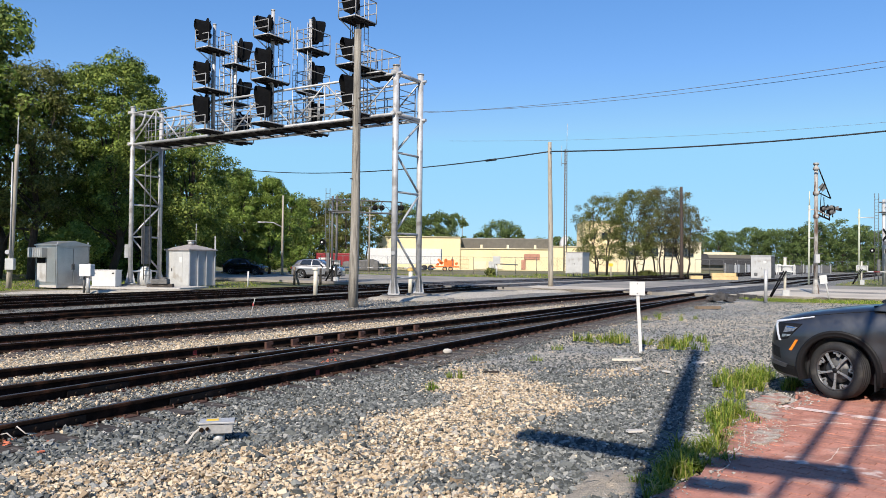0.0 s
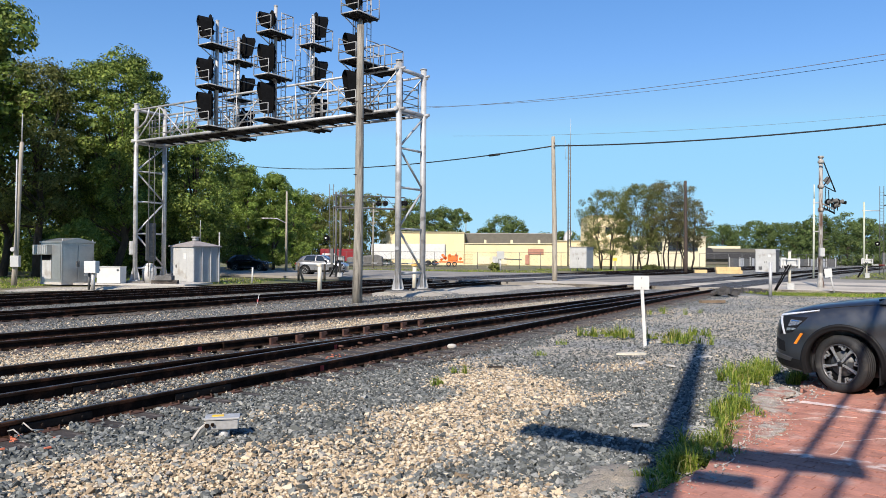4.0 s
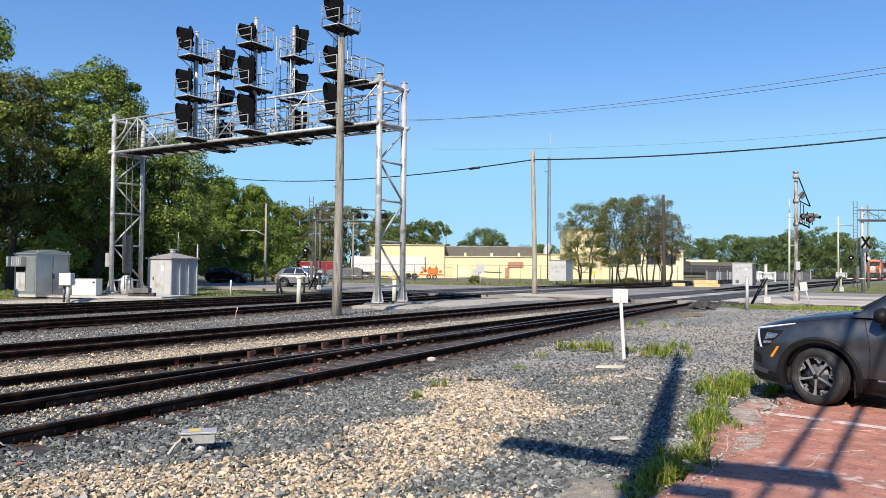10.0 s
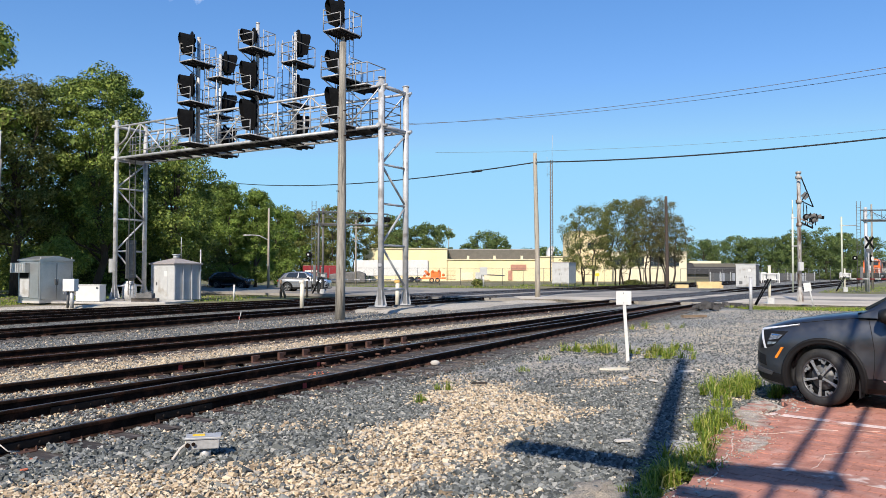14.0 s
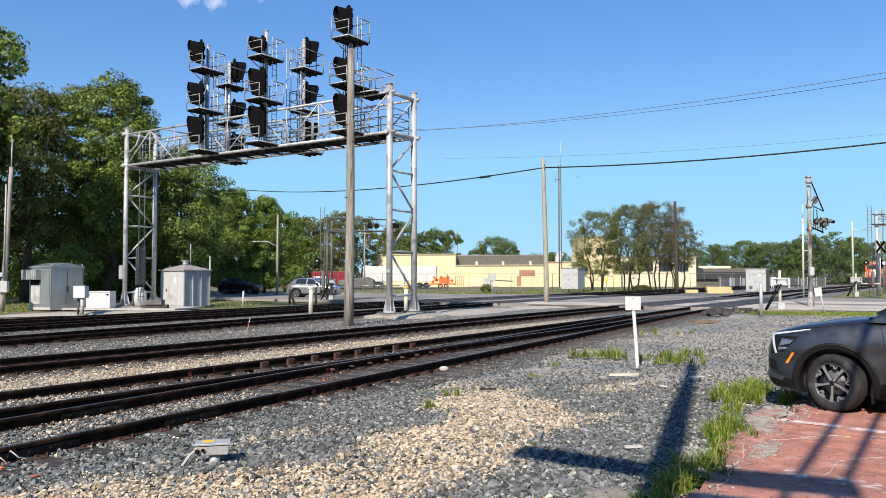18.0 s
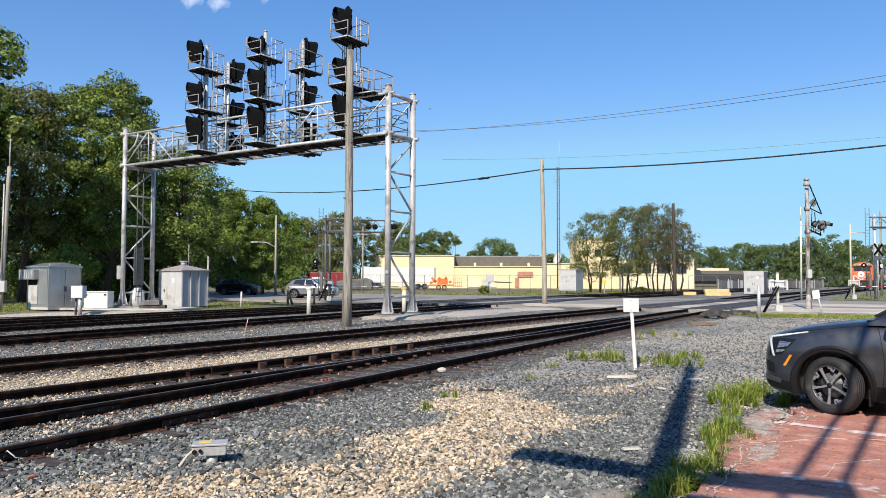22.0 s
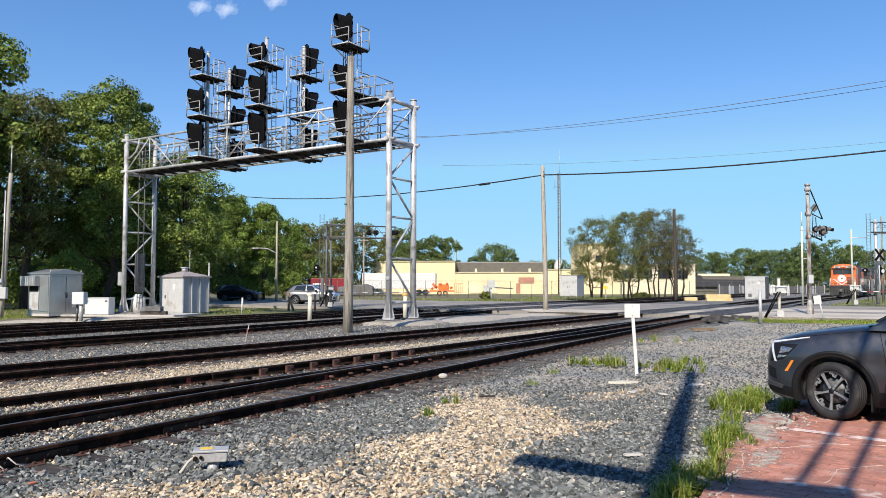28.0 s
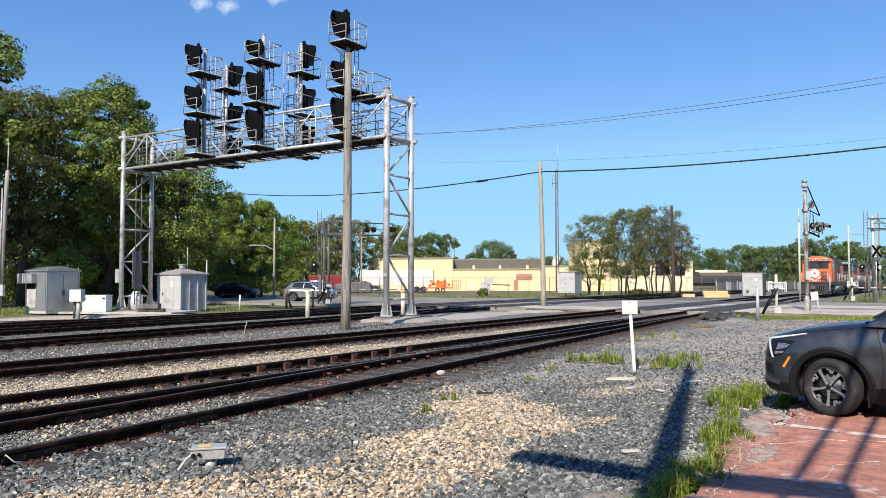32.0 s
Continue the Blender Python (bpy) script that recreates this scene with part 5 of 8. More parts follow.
# ---- crossing signals ----
def crossing_mast():
    """Old steel crossing mast with a folded cantilever bracket and lamps."""
    t = thing("crossing_signal_mast", "rusty silver steel crossing mast with folded lamp bracket", "crossing signal", Matrix.Translation((21.3, 43.75, 0)))
    OLD = mat("rust_streaked_silver_paint", (0.35, 0.335, 0.31), 0.7, 0.1, 0.3, 3, (0.11, 0.062, 0.04), 0.42, streak=(3, 3, 0.7))
    part("shaft", Geo().tube((0, 0, 0.6), (0, 0, 7.6), 0.12, 0.105, n=14), OLD, t)
    part("base", Geo().tube((0, 0, 0), (0, 0, 0.55), 0.2, 0.17, n=14).tube((0, 0, 0.55), (0, 0, 0.95), 0.17, 0.12, n=14).tube((0, 0, 0.0), (0, 0, 0.08), 0.4, n=14), OLD, t, bevel=0.01)
    part("collar", Geo().tube((0, 0, 7.3), (0, 0, 7.45), 0.17, n=14), OLD, t)
    part("cap", Geo().tube((0, 0, 7.6), (0, 0, 7.72), 0.16, n=14), OLD, t)
    part("strut", Geo().tube((0.15, 0, 7.4), (0.85, 0, 5.65), 0.035, n=6), BLACK, t)
    part("strut", Geo().tube((0.2, 0.1, 6.0), (0.85, 0, 5.65), 0.03, n=6), BLACK, t)
    part("strut", Geo().tube((0.1, 0, 5.9), (0.5, 0, 6.5), 0.03, n=6), BLACK, t)
    part("collar", Geo().tube((0, 0, 5.85), (0, 0, 6.05), 0.17, n=14), OLD, t)
    part("collar", Geo().tube((0, 0, 4.5), (0, 0, 4.7), 0.16, n=14), OLD, t)
    arm = part("bracket_arm", Geo().tube((0.1, 0, 4.72), (0.85, 0.1, 4.42), 0.05, n=6), BLACK, t)
    part("bracket_arm", Geo().tube((0.05, -0.1, 4.95), (0.75, -0.05, 4.62), 0.04, n=6), OLD, t)
    part("hanger", Geo().tube((0.5, 0, 4.5), (0.45, 0, 5.75), 0.025, n=6), BLACK, t)
    part("hanger", Geo().tube((0.22, 0, 4.6), (0.3, 0, 6.0), 0.02, n=6), BLACK, t)
    part("sign_plate", Geo().box((0, 0, 0), (0.36, 0.02, 0.36), m=Matrix.Translation((0.38, 0, 6.3)) @ Matrix.Rotation(radians(45), 4, "Y")), GALV_DARK, t)
    # lamps turned edge-on, with round backgrounds and long visors
    for x, z, a in ((0.42, 5.05, 20), (0.68, 5.12, 70), (0.82, 4.85, 35), (1.02, 5.06, 80)):
        m = Matrix.Translation((x, 0, z)) @ rz(a)
        l = part("lamp_unit", Geo().tube((0, -0.12, 0), (0, 0.16, 0), 0.11, n=12), LOCOGREY, arm, m=m)
        part("lamp_background", Geo().tube((0, -0.02, 0), (0, 0.02, 0), 0.19, n=16), BLACK, l)
        part("visor", Geo().tube((0, -0.12, 0.02), (0, -0.26, 0.04), 0.11, 0.12, n=12, caps=False), LOCOGREY, l)
        part("lamp_stem", Geo().tube((0, 0.05, -0.1), (0, 0.05, -0.5), 0.03, n=6), BLACK, l)
    part("horn", Geo().tube((1.05, 0, 5.05), (1.45, 0, 5.02), 0.06, 0.1, n=10), BLACK, arm)
    part("control_box", Geo().box((-0.05, -0.25, 2.15), (0.26, 0.2, 0.5)), GREYPAINT, t, bevel=0.02)
    for z in (3.35, 5.0):
        part("ladder_arm", Geo().tube((0, 0, z), (-0.45, 0, z), 0.03, n=6), GALV, t)
    for k in range(9):
        part("step", Geo().tube((0.1, -0.1, 1.2 + k * 0.42), (0.36, -0.12, 1.2 + k * 0.42), 0.014, n=5), GALV_DARK, t)


def gate_machine(x, y, deg, arm_len, label, arm_tilt=0.0, shade=None):
    shade = shade or WHITE
    t = thing("crossing_gate", label, "crossing gate", Matrix.Translation((x, y, 0)) @ rz(deg))
    part("mast", Geo().tube((0, 0, 0), (0, 0, 2.15), 0.075, n=12), CREAM if shade is WHITE else shade, t)
    part("mast_cap", Geo().tube((0, 0, 2.15), (0, 0, 2.2), 0.095, n=12), GALV, t)
    part("base", Geo().box((0.05, 0, 0.22), (0.36, 0.3, 0.44)), GREYPAINT, t, bevel=0.02)
    mach = part("mechanism_box", Geo().box((0.1, 0.1, 1.52), (0.46, 0.4, 0.46)), shade, t, bevel=0.04)
    part("cover", Geo().box((0.1, -0.12, 1.52), (0.36, 0.04, 0.34)), GREYPAINT, mach, bevel=0.01)
    part("junction_box", Geo().box((-0.3, 0, 1.62), (0.22, 0.26, 0.4)), shade, t, bevel=0.02)
    for z in (1.42, 1.75):
        part("cross_bar", Geo().box((0.02, -0.22, z), (0.9, 0.04, 0.05)), shade, mach)
    for sx in (-0.42, -0.33, 0.4, 0.47):
        part("counterweight", Geo().box((sx, -0.27, 1.5), (0.045, 0.06, 0.5)), shade if abs(sx) > 0.41 else GREYPAINT, mach)
    for dx, dy in ((0.0, 0.0), (-0.13, 0.05)):
        part("brace", Geo().tube((0.05 + dx, -0.3 + dy, 1.45), (-0.7 + dx * 0.5, -0.35 + dy, 0.05), 0.038, n=6), BLACK, t)
    for i in range(int(arm_len / 0.5)):
        a, b = i * 0.5 + 0.5, i * 0.5 + 1.0
        part("arm_stripe", Geo().tube((a, 0.4, 1.2 + a * arm_tilt), (b, 0.4, 1.2 + b * arm_tilt), 0.05, 0.05, n=6), (RED if i % 2 else WHITE) if shade is WHITE else (LOCOGREY if i % 2 else GALV), t)
    return t


def crossbuck(x, y, deg, label):
    t = thing("crossbuck_sign", label, "crossing sign", Matrix.Translation((x, y, 0)) @ rz(deg))
    part("post", Geo().tube((0, 0, 0), (0, 0, 5.2), 0.06, n=8), GALV, t)
    for a in (45, -45):
        part("blade", Geo().box((0, 0, 0), (1.5, 0.03, 0.22), m=Matrix.Translation((0, -0.08 - (0.02 if a > 0 else 0), 4.6)) @ Matrix.Rotation(radians(a), 4, "Y")), BLACK, t, "dark back of a crossbuck blade")
    part("plate", Geo().box((0, -0.08, 3.85), (0.8, 0.03, 0.35)), GALV_DARK, t)
    for s in (0.22,):
        l = part("flasher", Geo().tube((s, -0.2, 3.1), (s, 0.15, 3.1), 0.16, n=14), BLACK, t)
        part("background", Geo().tube((s, 0, 3.1), (s, 0.03, 3.1), 0.36, n=18), BLACK, l)
        part("lens", Geo().tube((s, -0.21, 3.1), (s, -0.22, 3.1), 0.2, n=14), WHITE, l)
    return t


def light_bridge(x, y, deg, span, h, label, silver=False):
    """A slim cantilever structure with a ladder, a truss arm and flashing lamps."""
    t = thing("cantilever_signal", label, "crossing signal", Matrix.Translation((x, y, 0)) @ rz(deg))
    if silver:
        part("post", Geo().tube((0.2, 0, 0), (0.2, 0, h), 0.15, n=14), GALV, t, "pale galvanised post")
    for dx in () if silver else (0, 0.36):
        part("post", Geo().tube((dx, 0, 0), (dx, 0, h), 0.09, n=10), GALV_DARK if dx == 0 else LOCOGREY, t)
    for d in (-0.55, -0.22):
        part("ladder_rail", Geo().tube((d, 0, 0.3), (d, 0, h + 0.6), 0.03, n=6), GALV_DARK, t)
    for k in range(int(h / 0.3)):
        part("rung", Geo().tube((-0.55, 0, 0.5 + k * 0.3), (-0.22, 0, 0.5 + k * 0.3), 0.015, n=5), GALV_DARK, t)
    for z in (h - 0.25, h - 1.2):
        for dy in (-0.25, 0.25):
            part("chord", Geo().tube((-0.2, dy, z), (span, dy, z - 0.25), 0.055 if z < h - 1 else 0.035, n=6), GALV_DARK, t)
    n = int(span / 0.75)
    for i in range(n + 1):
        a = span * i / n
        part("web", Geo().tube((a, -0.25, h - 0.3 - 0.25 * a / span), (a, -0.25, h - 1.2 - 0.25 * a / span), 0.022, n=5), GALV_DARK, t)
        if i < n:
            b = span * (i + 1) / n
            part("diagonal", Geo().tube((a if i % 2 else b, 0.25, h - 0.3 - 0.25 * a / span), (b if i % 2 else a, 0.25, h - 1.2 - 0.25 * b / span), 0.02, n=5), GALV_DARK, t)
    part("walk_rail", Geo().tube((0.2, -0.3, h - 0.75), (span, -0.3, h - 1.0), 0.02, n=5), GALV_DARK, t)
    part("web", Geo().tube((0.4, -0.25, h - 0.3), (2.0, -0.25, h - 1.2), 0.03, n=5), GALV_DARK, t)
    for a in (span * 0.62, span * 0.72, span * 0.95, span * 1.0):
        l = part("flasher", Geo().tube((a, -0.35, h - 0.95), (a, -0.05, h - 0.95), 0.12, n=12), BLACK, t)
        part("background", Geo().tube((a, -0.2, h - 0.95), (a, -0.17, h - 0.95), 0.22, n=16), BLACK, l)
    part("walk_deck", Geo().box((span / 2, 0, h - 1.35), (span, 0.55, 0.06)), GALV_DARK, t)
    part("bell", Geo().tube((-0.75, -0.2, 3.2), (-0.75, 0.1, 3.2), 0.22, n=16), BLACK, t)
    part("bell_face", Geo().tube((-0.78, -0.22, 3.2), (-0.78, -0.25, 3.2), 0.08, n=14), GALV, t)
    part("control_box", Geo().box((-0.25, -0.25, 1.6), (0.24, 0.24, 1.5)), GALV_DARK, t, bevel=0.02)
    return t


crossing_mast()
gate_machine(18.2, 40.8, -20, 0, "white crossing gate mechanism on a short mast")
gate_machine(38.3, 70.0, -25, 7, "white crossing gate with a red and white arm lowered")
gate_machine(-9.0, 60.0, -8, 7.5, "crossing gate with a lowered dark striped arm", 0.0, GALV_DARK)
crossbuck(40.3, 69.5, 20, "crossbuck and round flashing lamp seen from behind")
light_bridge(40.7, 71, -22, 9, 8.0, "grey cantilever signal structure at the far side", True)
light_bridge(-9.3, 60, -5, 5.6, 6.9, "slim grey cantilever crossing signal with ladder")
t = thing("thin_pole", "thin pale yellow-green pole with short arms", "pole", Matrix.Translation((32.8, 68.7, 0)))
part("shaft", Geo().tube((0, 0, 0), (0.05, 0, 7.2), 0.09, n=8).tube((0.05, 0, 7.2), (0.05, 0, 8.5), 0.05, n=8), mat("faded_yellow_green_paint", (0.52, 0.53, 0.43), 0.7, 0, 0.2, 3), t)
t = thing("thin_pole", "thin pale pole with a small cross arm", "pole", Matrix.Translation((46.5, 85.5, 0)))
part("shaft", Geo().tube((0, 0, 0), (0, 0, 8.2), 0.1, n=8), mat("faded_green_paint", (0.45, 0.47, 0.36), 0.7, 0, 0.15, 3), t)
part("cross_arm", Geo().tube((-0.2, 0, 7.2), (1.8, 0, 7.2), 0.05, n=6), GALV, t)
t = thing("roadside_sign", "small blank white sign leaning on its post", "sign", Matrix.Translation((19.45, 38.8, 0)))
part("post", Geo().tube((0.15, 0, 0), (-0.1, 0, 1.1), 0.035, n=6), WHITE, t)
part("plate", Geo().box((0, 0, 0), (0.38, 0.02, 0.44), m=Matrix.Translation((-0.2, -0.05, 1.05)) @ Matrix.Rotation(radians(-8), 4, "Y")), WHITE, t)
t = thing("guard_post", "round galvanised guard post", "post", Matrix.Translation((15.15, 36.0, 0)))
part("shaft", Geo().tube((0, 0, 0), (0, 0, 1.55), 0.075, n=10).tube((0, 0, 1.55), (0, 0, 1.6), 0.05, n=10), GALV, t)


# ---- buildings ----
def wall_box(g, x0, x1, y0, y1, z0, z1):
    g.box(((x0 + x1) / 2, (y0 + y1) / 2, (z0 + z1) / 2), (x1 - x0, y1 - y0, z1 - z0))


def factory():
    t = thing("factory_building", "long low cream-yellow factory with a tower", "building", Matrix.Translation((0, 165, 0)) @ rz(-3))
    def wing(name, x0, x1, h, y0, y1, m):
        g = Geo()
        wall_box(g, x0, x1, y0, y1, -0.2, h)
        w = part(name, g, m, t)
        part("coping", Geo().box(((x0 + x1) / 2, y0 - 0.05, h + 0.06), (x1 - x0 + 0.2, 0.5, 0.14)), PALEWALL, w)
        return w
    wing("wing", -15.6, 2.6, 7.0, 0, 30, YELLOWWALL)
    main = wing("wing", 2.6, 22.5, 4.55, 0.3, 30, YELLOWWALL)
    clad = part("upper_siding", Geo().box((13, 6, 5.6), (20.4, 0.4, 2.6)), GREYMETAL, t, "grey-brown ribbed metal siding")
    for i in range(40):
        part("rib", Geo().box((3.1 + i * 0.51, 5.77, 5.6), (0.12, 0.08, 2.6)), GREYMETAL, clad)
    part("siding_roof", Geo().box((13, 10, 6.95), (20.8, 8.5, 0.15)), SHADE_ROOF, t)
    wing("wing", 22.5, 30, 5.2, 0.1, 30, YELLOWWALL)
    wing("tower", 29.5, 37.5, 10.8, 1.0, 14, YELLOWWALL)
    right = wing("wing", 37.5, 54.5, 6.2, 0.2, 24, PALEWALL)
    wing("low_wing", 30, 38, 4.2, -2.5, 1.0, YELLOWWALL)
    for x, z, w, h in ((18.2, 2.9, 3.4, 1.2),):
        part("brick_infill", Geo().box((x, 0.22, z), (w, 0.2, h)), BRICKRED, main)
    for x, w, h, m in ((9.6, 1.6, 1.7, GREYPAINT), (11.2, 1.4, 1.7, PALEWALL), (16.4, 0.9, 2.1, BRICKRED), (7.0, 2.6, 1.7, PALEWALL)):
        part("door", Geo().box((x, 0.22, h / 2 + 0.1), (w, 0.2, h)), m, main)
    for x in (40.0, 44.0, 48.0, 51.5):
        for z in (4.2,):
            win = part("window", Geo().box((x, 0.1, z), (2.6, 0.3, 1.9)), CARGLASS, right)
            for k in range(3):
                part("mullion", Geo().box((x - 0.65 + 0.65 * k, -0.08, z), (0.08, 0.1, 1.9)), GALV_DARK, win)
            part("transom", Geo().box((x, -0.09, z), (2.6, 0.1, 0.08)), GALV_DARK, win)
    for i in range(3):
        part("window", Geo().box((31.5 + i * 2.4, 0.95, 7.6), (1.2, 0.2, 1.4)), CARGLASS, t)
    for x in (7.2, 13.0, 19.0):
        part("roof_vent", Geo().box((x, 1.5, 5.0), (0.5, 0.5, 0.9)), PALEWALL, t)
    # satellite dish on the roof edge
    d = thing("satellite_dish", "large white satellite dish on the factory", "satellite dish", Matrix.Translation((25.8, 167, 6.3)) @ rz(-62) @ Matrix.Rotation(radians(70), 4, "X") @ Matrix.Scale(0.85, 4))
    part("bowl", Geo().lathe([(0, 0), (0.9, 0.12), (1.6, 0.42), (1.62, 0.46), (0.9, 0.18), (0, 0.06)], n=20), WHITE, d)
    part("mount", Geo().tube((0, 0, 0), (0, -1.25, -0.5), 0.1, n=8), GALV, d)


def far_warehouse():
    t = thing("warehouse", "far dark-roofed warehouse with cream parapets", "building", Matrix.Translation((72, 215, 0)) @ rz(-8))
    part("wall", Geo().box((0, 6, 2.2), (33, 12, 4.4)), GREYMETAL, t)
    part("roof", Geo().prism([(-16.3, 1.4), (15.5, 1.4), (15.5, 3.3), (2, 3.5), (1.5, 4.6), (-16.3, 4.7)], 9, Matrix.Translation((0, 8, 0)) @ Matrix.Rotation(math.pi / 2, 4, "X")), DARKROOF, t)
    for x, z, w in ((-13, 5.8, 7), (-8, 5.3, 5), (7, 4.6, 9)):
        part("parapet", Geo().box((x, 9, z), (w, 1, 1.2)), PALEWALL, t)


def trailer():
    t = thing("box_trailer", "long white box trailer parked before the factory", "trailer", Matrix.Translation((-8.0, 138, 0)) @ rz(-3))
    part("box", Geo().box((0, 0, 2.6), (13.4, 2.5, 2.75)), WHITE, t, bevel=0.04)
    part("rear_door", Geo().box((6.72, 0, 2.6), (0.06, 2.4, 2.6)), GREYPAINT, t)
    part("side_rail", Geo().box((0, -1.27, 1.25), (13.4, 0.06, 0.14)), GALV, t)
    for x in (3.6, 4.8):
        w = part("wheel", Geo().tube((x, -1.25, 0.5), (x, 1.25, 0.5), 0.5, n=16), RUBBER, t)
    part("landing_gear", Geo().box((-4, 0, 0.6), (0.2, 1.6, 1.2)), GALV_DARK, t)


def red_truck():
    t = thing("red_trailer", "dark red flat-sided trailer behind the fence", "trailer", Matrix.Translation((-20.0, 136, 0)))
    part("box", Geo().box((0, 0, 1.9), (7.4, 2.4, 2.2)), RED, t, bevel=0.05)
    part("lettering_bar", Geo().box((-2.2, -1.22, 2.0), (2.2, 0.02, 0.35)), WHITE, t)
    for x in (-2, 2):
        part("wheel", Geo().tube((x, -1.2, 0.45), (x, 1.2, 0.45), 0.45, n=14), RUBBER, t)
    t = thing("covered_equipment", "dark grey tarpaulin-covered equipment", "machine", Matrix.Translation((-15.2, 132, 0)))
    part("cover", Geo().prism([(-3.2, 0), (3.2, 0), (3.1, 1.6), (2.0, 2.0), (-1.0, 1.7), (-3.0, 1.5)], 2.2, Matrix.Rotation(math.pi / 2, 4, "X")), LOCOGREY, t, bevel=0.2)


CAGEWOOD = mat("faded_tan_machine_paint", (0.5, 0.3, 0.14), 0.7, 0, 0.2, 3)


def wood_chipper():
    t = thing("orange_machine", "orange towed machine with a cage frame", "machine", Matrix.Translation((-0.2, 130, 0)))
    part("chassis", Geo().box((0, 0, 0.8), (4.2, 1.2, 0.25)), ORANGE, t, bevel=0.03)
    part("engine_hood", Geo().box((0.3, 0, 1.45), (1.8, 1.1, 1.0)), ORANGE, t, bevel=0.1)
    part("chute", Geo().tube((-0.8, 0, 1.3), (-1.6, 0, 2.1), 0.25, 0.2, n=10), ORANGE, t)
    for x in (-0.4, 0.6):
        part("wheel", Geo().tube((x, -0.75, 0.42), (x, 0.75, 0.42), 0.42, n=14), RUBBER, t)
    for k in range(5):
        part("cage_post", Geo().tube((2.2 + k * 0.35, -0.6, 0.5), (2.2 + k * 0.35, -0.6, 2.1), 0.04, n=5), CAGEWOOD, t)
    for z in (0.6, 1.3, 2.05):
        part("cage_rail", Geo().tube((2.1, -0.6, z), (3.7, -0.6, z), 0.04, n=5), CAGEWOOD, t)
    for x, z, a in ((-1.7, 1.15, 20), (-1.1, 1.5, -30), (-0.3, 1.9, 15), (0.9, 1.95, -10), (1.5, 1.3, 35)):
        part("reel", Geo().tube((x, -0.65, z), (x + 0.06 * a / 10, -0.45, z + 0.1), 0.22, n=10), ORANGE, t)
    part("tow_bar", Geo().tube((-2.1, 0, 0.75), (-3.2, 0, 0.45), 0.06, n=6), ORANGE, t)
    for x in (-0.4, 0.6):
        part("wheel_disc", Geo().tube((x, -0.76, 0.42), (x, -0.78, 0.42), 0.24, n=12), CAGEWOOD, t)
    t = thing("control_pedestal", "grey roadside control box on a post", "control box", Matrix.Translation((5.9, 92, 0)))
    part("post", Geo().tube((0, 0, 0), (0, 0, 1.6), 0.1, n=8), GALV, t)
    part("box", Geo().box((0, 0, 1.95), (0.9, 0.5, 0.95)), GREYPAINT, t, bevel=0.03)
    part("arm", Geo().tube((0.4, 0, 1.5), (2.6, 0, 1.4), 0.07, n=6), GALV_DARK, t)


def fences():
    """Chain-link fences: posts and rails, with a thin mesh of wires."""
    for name, a, b, h, lab in (("chain_link_fence", (-42, 100), (34, 112), 2.4, "chain-link fence with steel posts before the factory yard"),
                               ("chain_link_fence", (36, 110), (105, 150), 2.4, "chain-link fence beside the far tracks")):
        t = thing(name, lab, "fence")
        va, vb = Vector((*a, 0)), Vector((*b, 0))
        n = int((vb - va).length / 3.0)
        for i in range(n + 1):
            q = va.lerp(vb, i / n)
            part("post", Geo().tube(q, q + Vector((0, 0, h)), 0.035, n=6), GALV_DARK, t)
        part("top_rail", Geo().tube(va + Vector((0, 0, h)), vb + Vector((0, 0, h)), 0.022, n=5), GALV_DARK, t)
        g = Geo()
        d = (vb - va).normalized()
        L = (vb - va).length
        k = 0.0
        while k < L - h:
            g.tube(va + d * k, va + d * (k + h) + Vector((0, 0, h)), 0.0035, n=3, caps=False)
            g.tube(va + d * (k + h), va + d * k + Vector((0, 0, h)), 0.0035, n=3, caps=False)
            k += 0.5
        tagged(part("wire_mesh", g, GALV_DARK, t), kind="stuff")


def radio_mast():
    t = thing("radio_mast", "slender dark lattice radio mast with whip aerials", "radio mast", Matrix.Translation((23.2, 150, 0)))
    for k in range(3):
        a = k * 2.094
        part("leg", Geo().tube((0.35 * math.cos(a), 0.35 * math.sin(a), 0), (0.25 * math.cos(a), 0.25 * math.sin(a), 24.3), 0.095, n=5), LOCOGREY, t)
    lace = Geo()
    for k in range(40):
        for j in range(3):
            a, b = j * 2.094, (j + 1) * 2.094
            lace.tube((0.32 * math.cos(a), 0.32 * math.sin(a), k * 0.6), (0.32 * math.cos(b), 0.32 * math.sin(b), k * 0.6 + 0.6), 0.025, n=4)
    part("lacing", lace, LOCOGREY, t)
    part("whip_aerial", Geo().tube((0.2, 0, 24), (0.3, 0, 29.4), 0.04, n=5), GALV, t)
    part("whip_aerial", Geo().tube((-0.8, 0, 21), (-0.8, 0, 25.0), 0.04, n=5), GALV, t)
    part("bracket", Geo().tube((-0.8, 0, 21.5), (0.2, 0, 21.5), 0.05, n=5), LOCOGREY, t)


factory()
far_warehouse()
rv = random.Random(5)
t = thing("slatted_fence", "weathered grey slatted yard fence by the far tracks", "fence")
for k in range(44):
    u = k / 43
    part("board", Geo().box((0, 0, 0.85), (0.74, 0.05, 1.6 + rv.uniform(-0.12, 0.12))), rv.choice((LOCOGREY, GALV_DARK, LOCOGREY, BLUEGREY)), t, m=Matrix.Translation((55 + 28 * u, 150 + 14 * u, 0)) @ rz(26))
for k in range(12):
    u = k / 11
    part("post", Geo().box((0, 0, 0.95), (0.12, 0.1, 2.0)), GREYPAINT, t, m=Matrix.Translation((55 + 28 * u, 149.9 + 14 * u, 0)) @ rz(26))
trailer()
red_truck()
wood_chipper()
fences()
radio_mast()


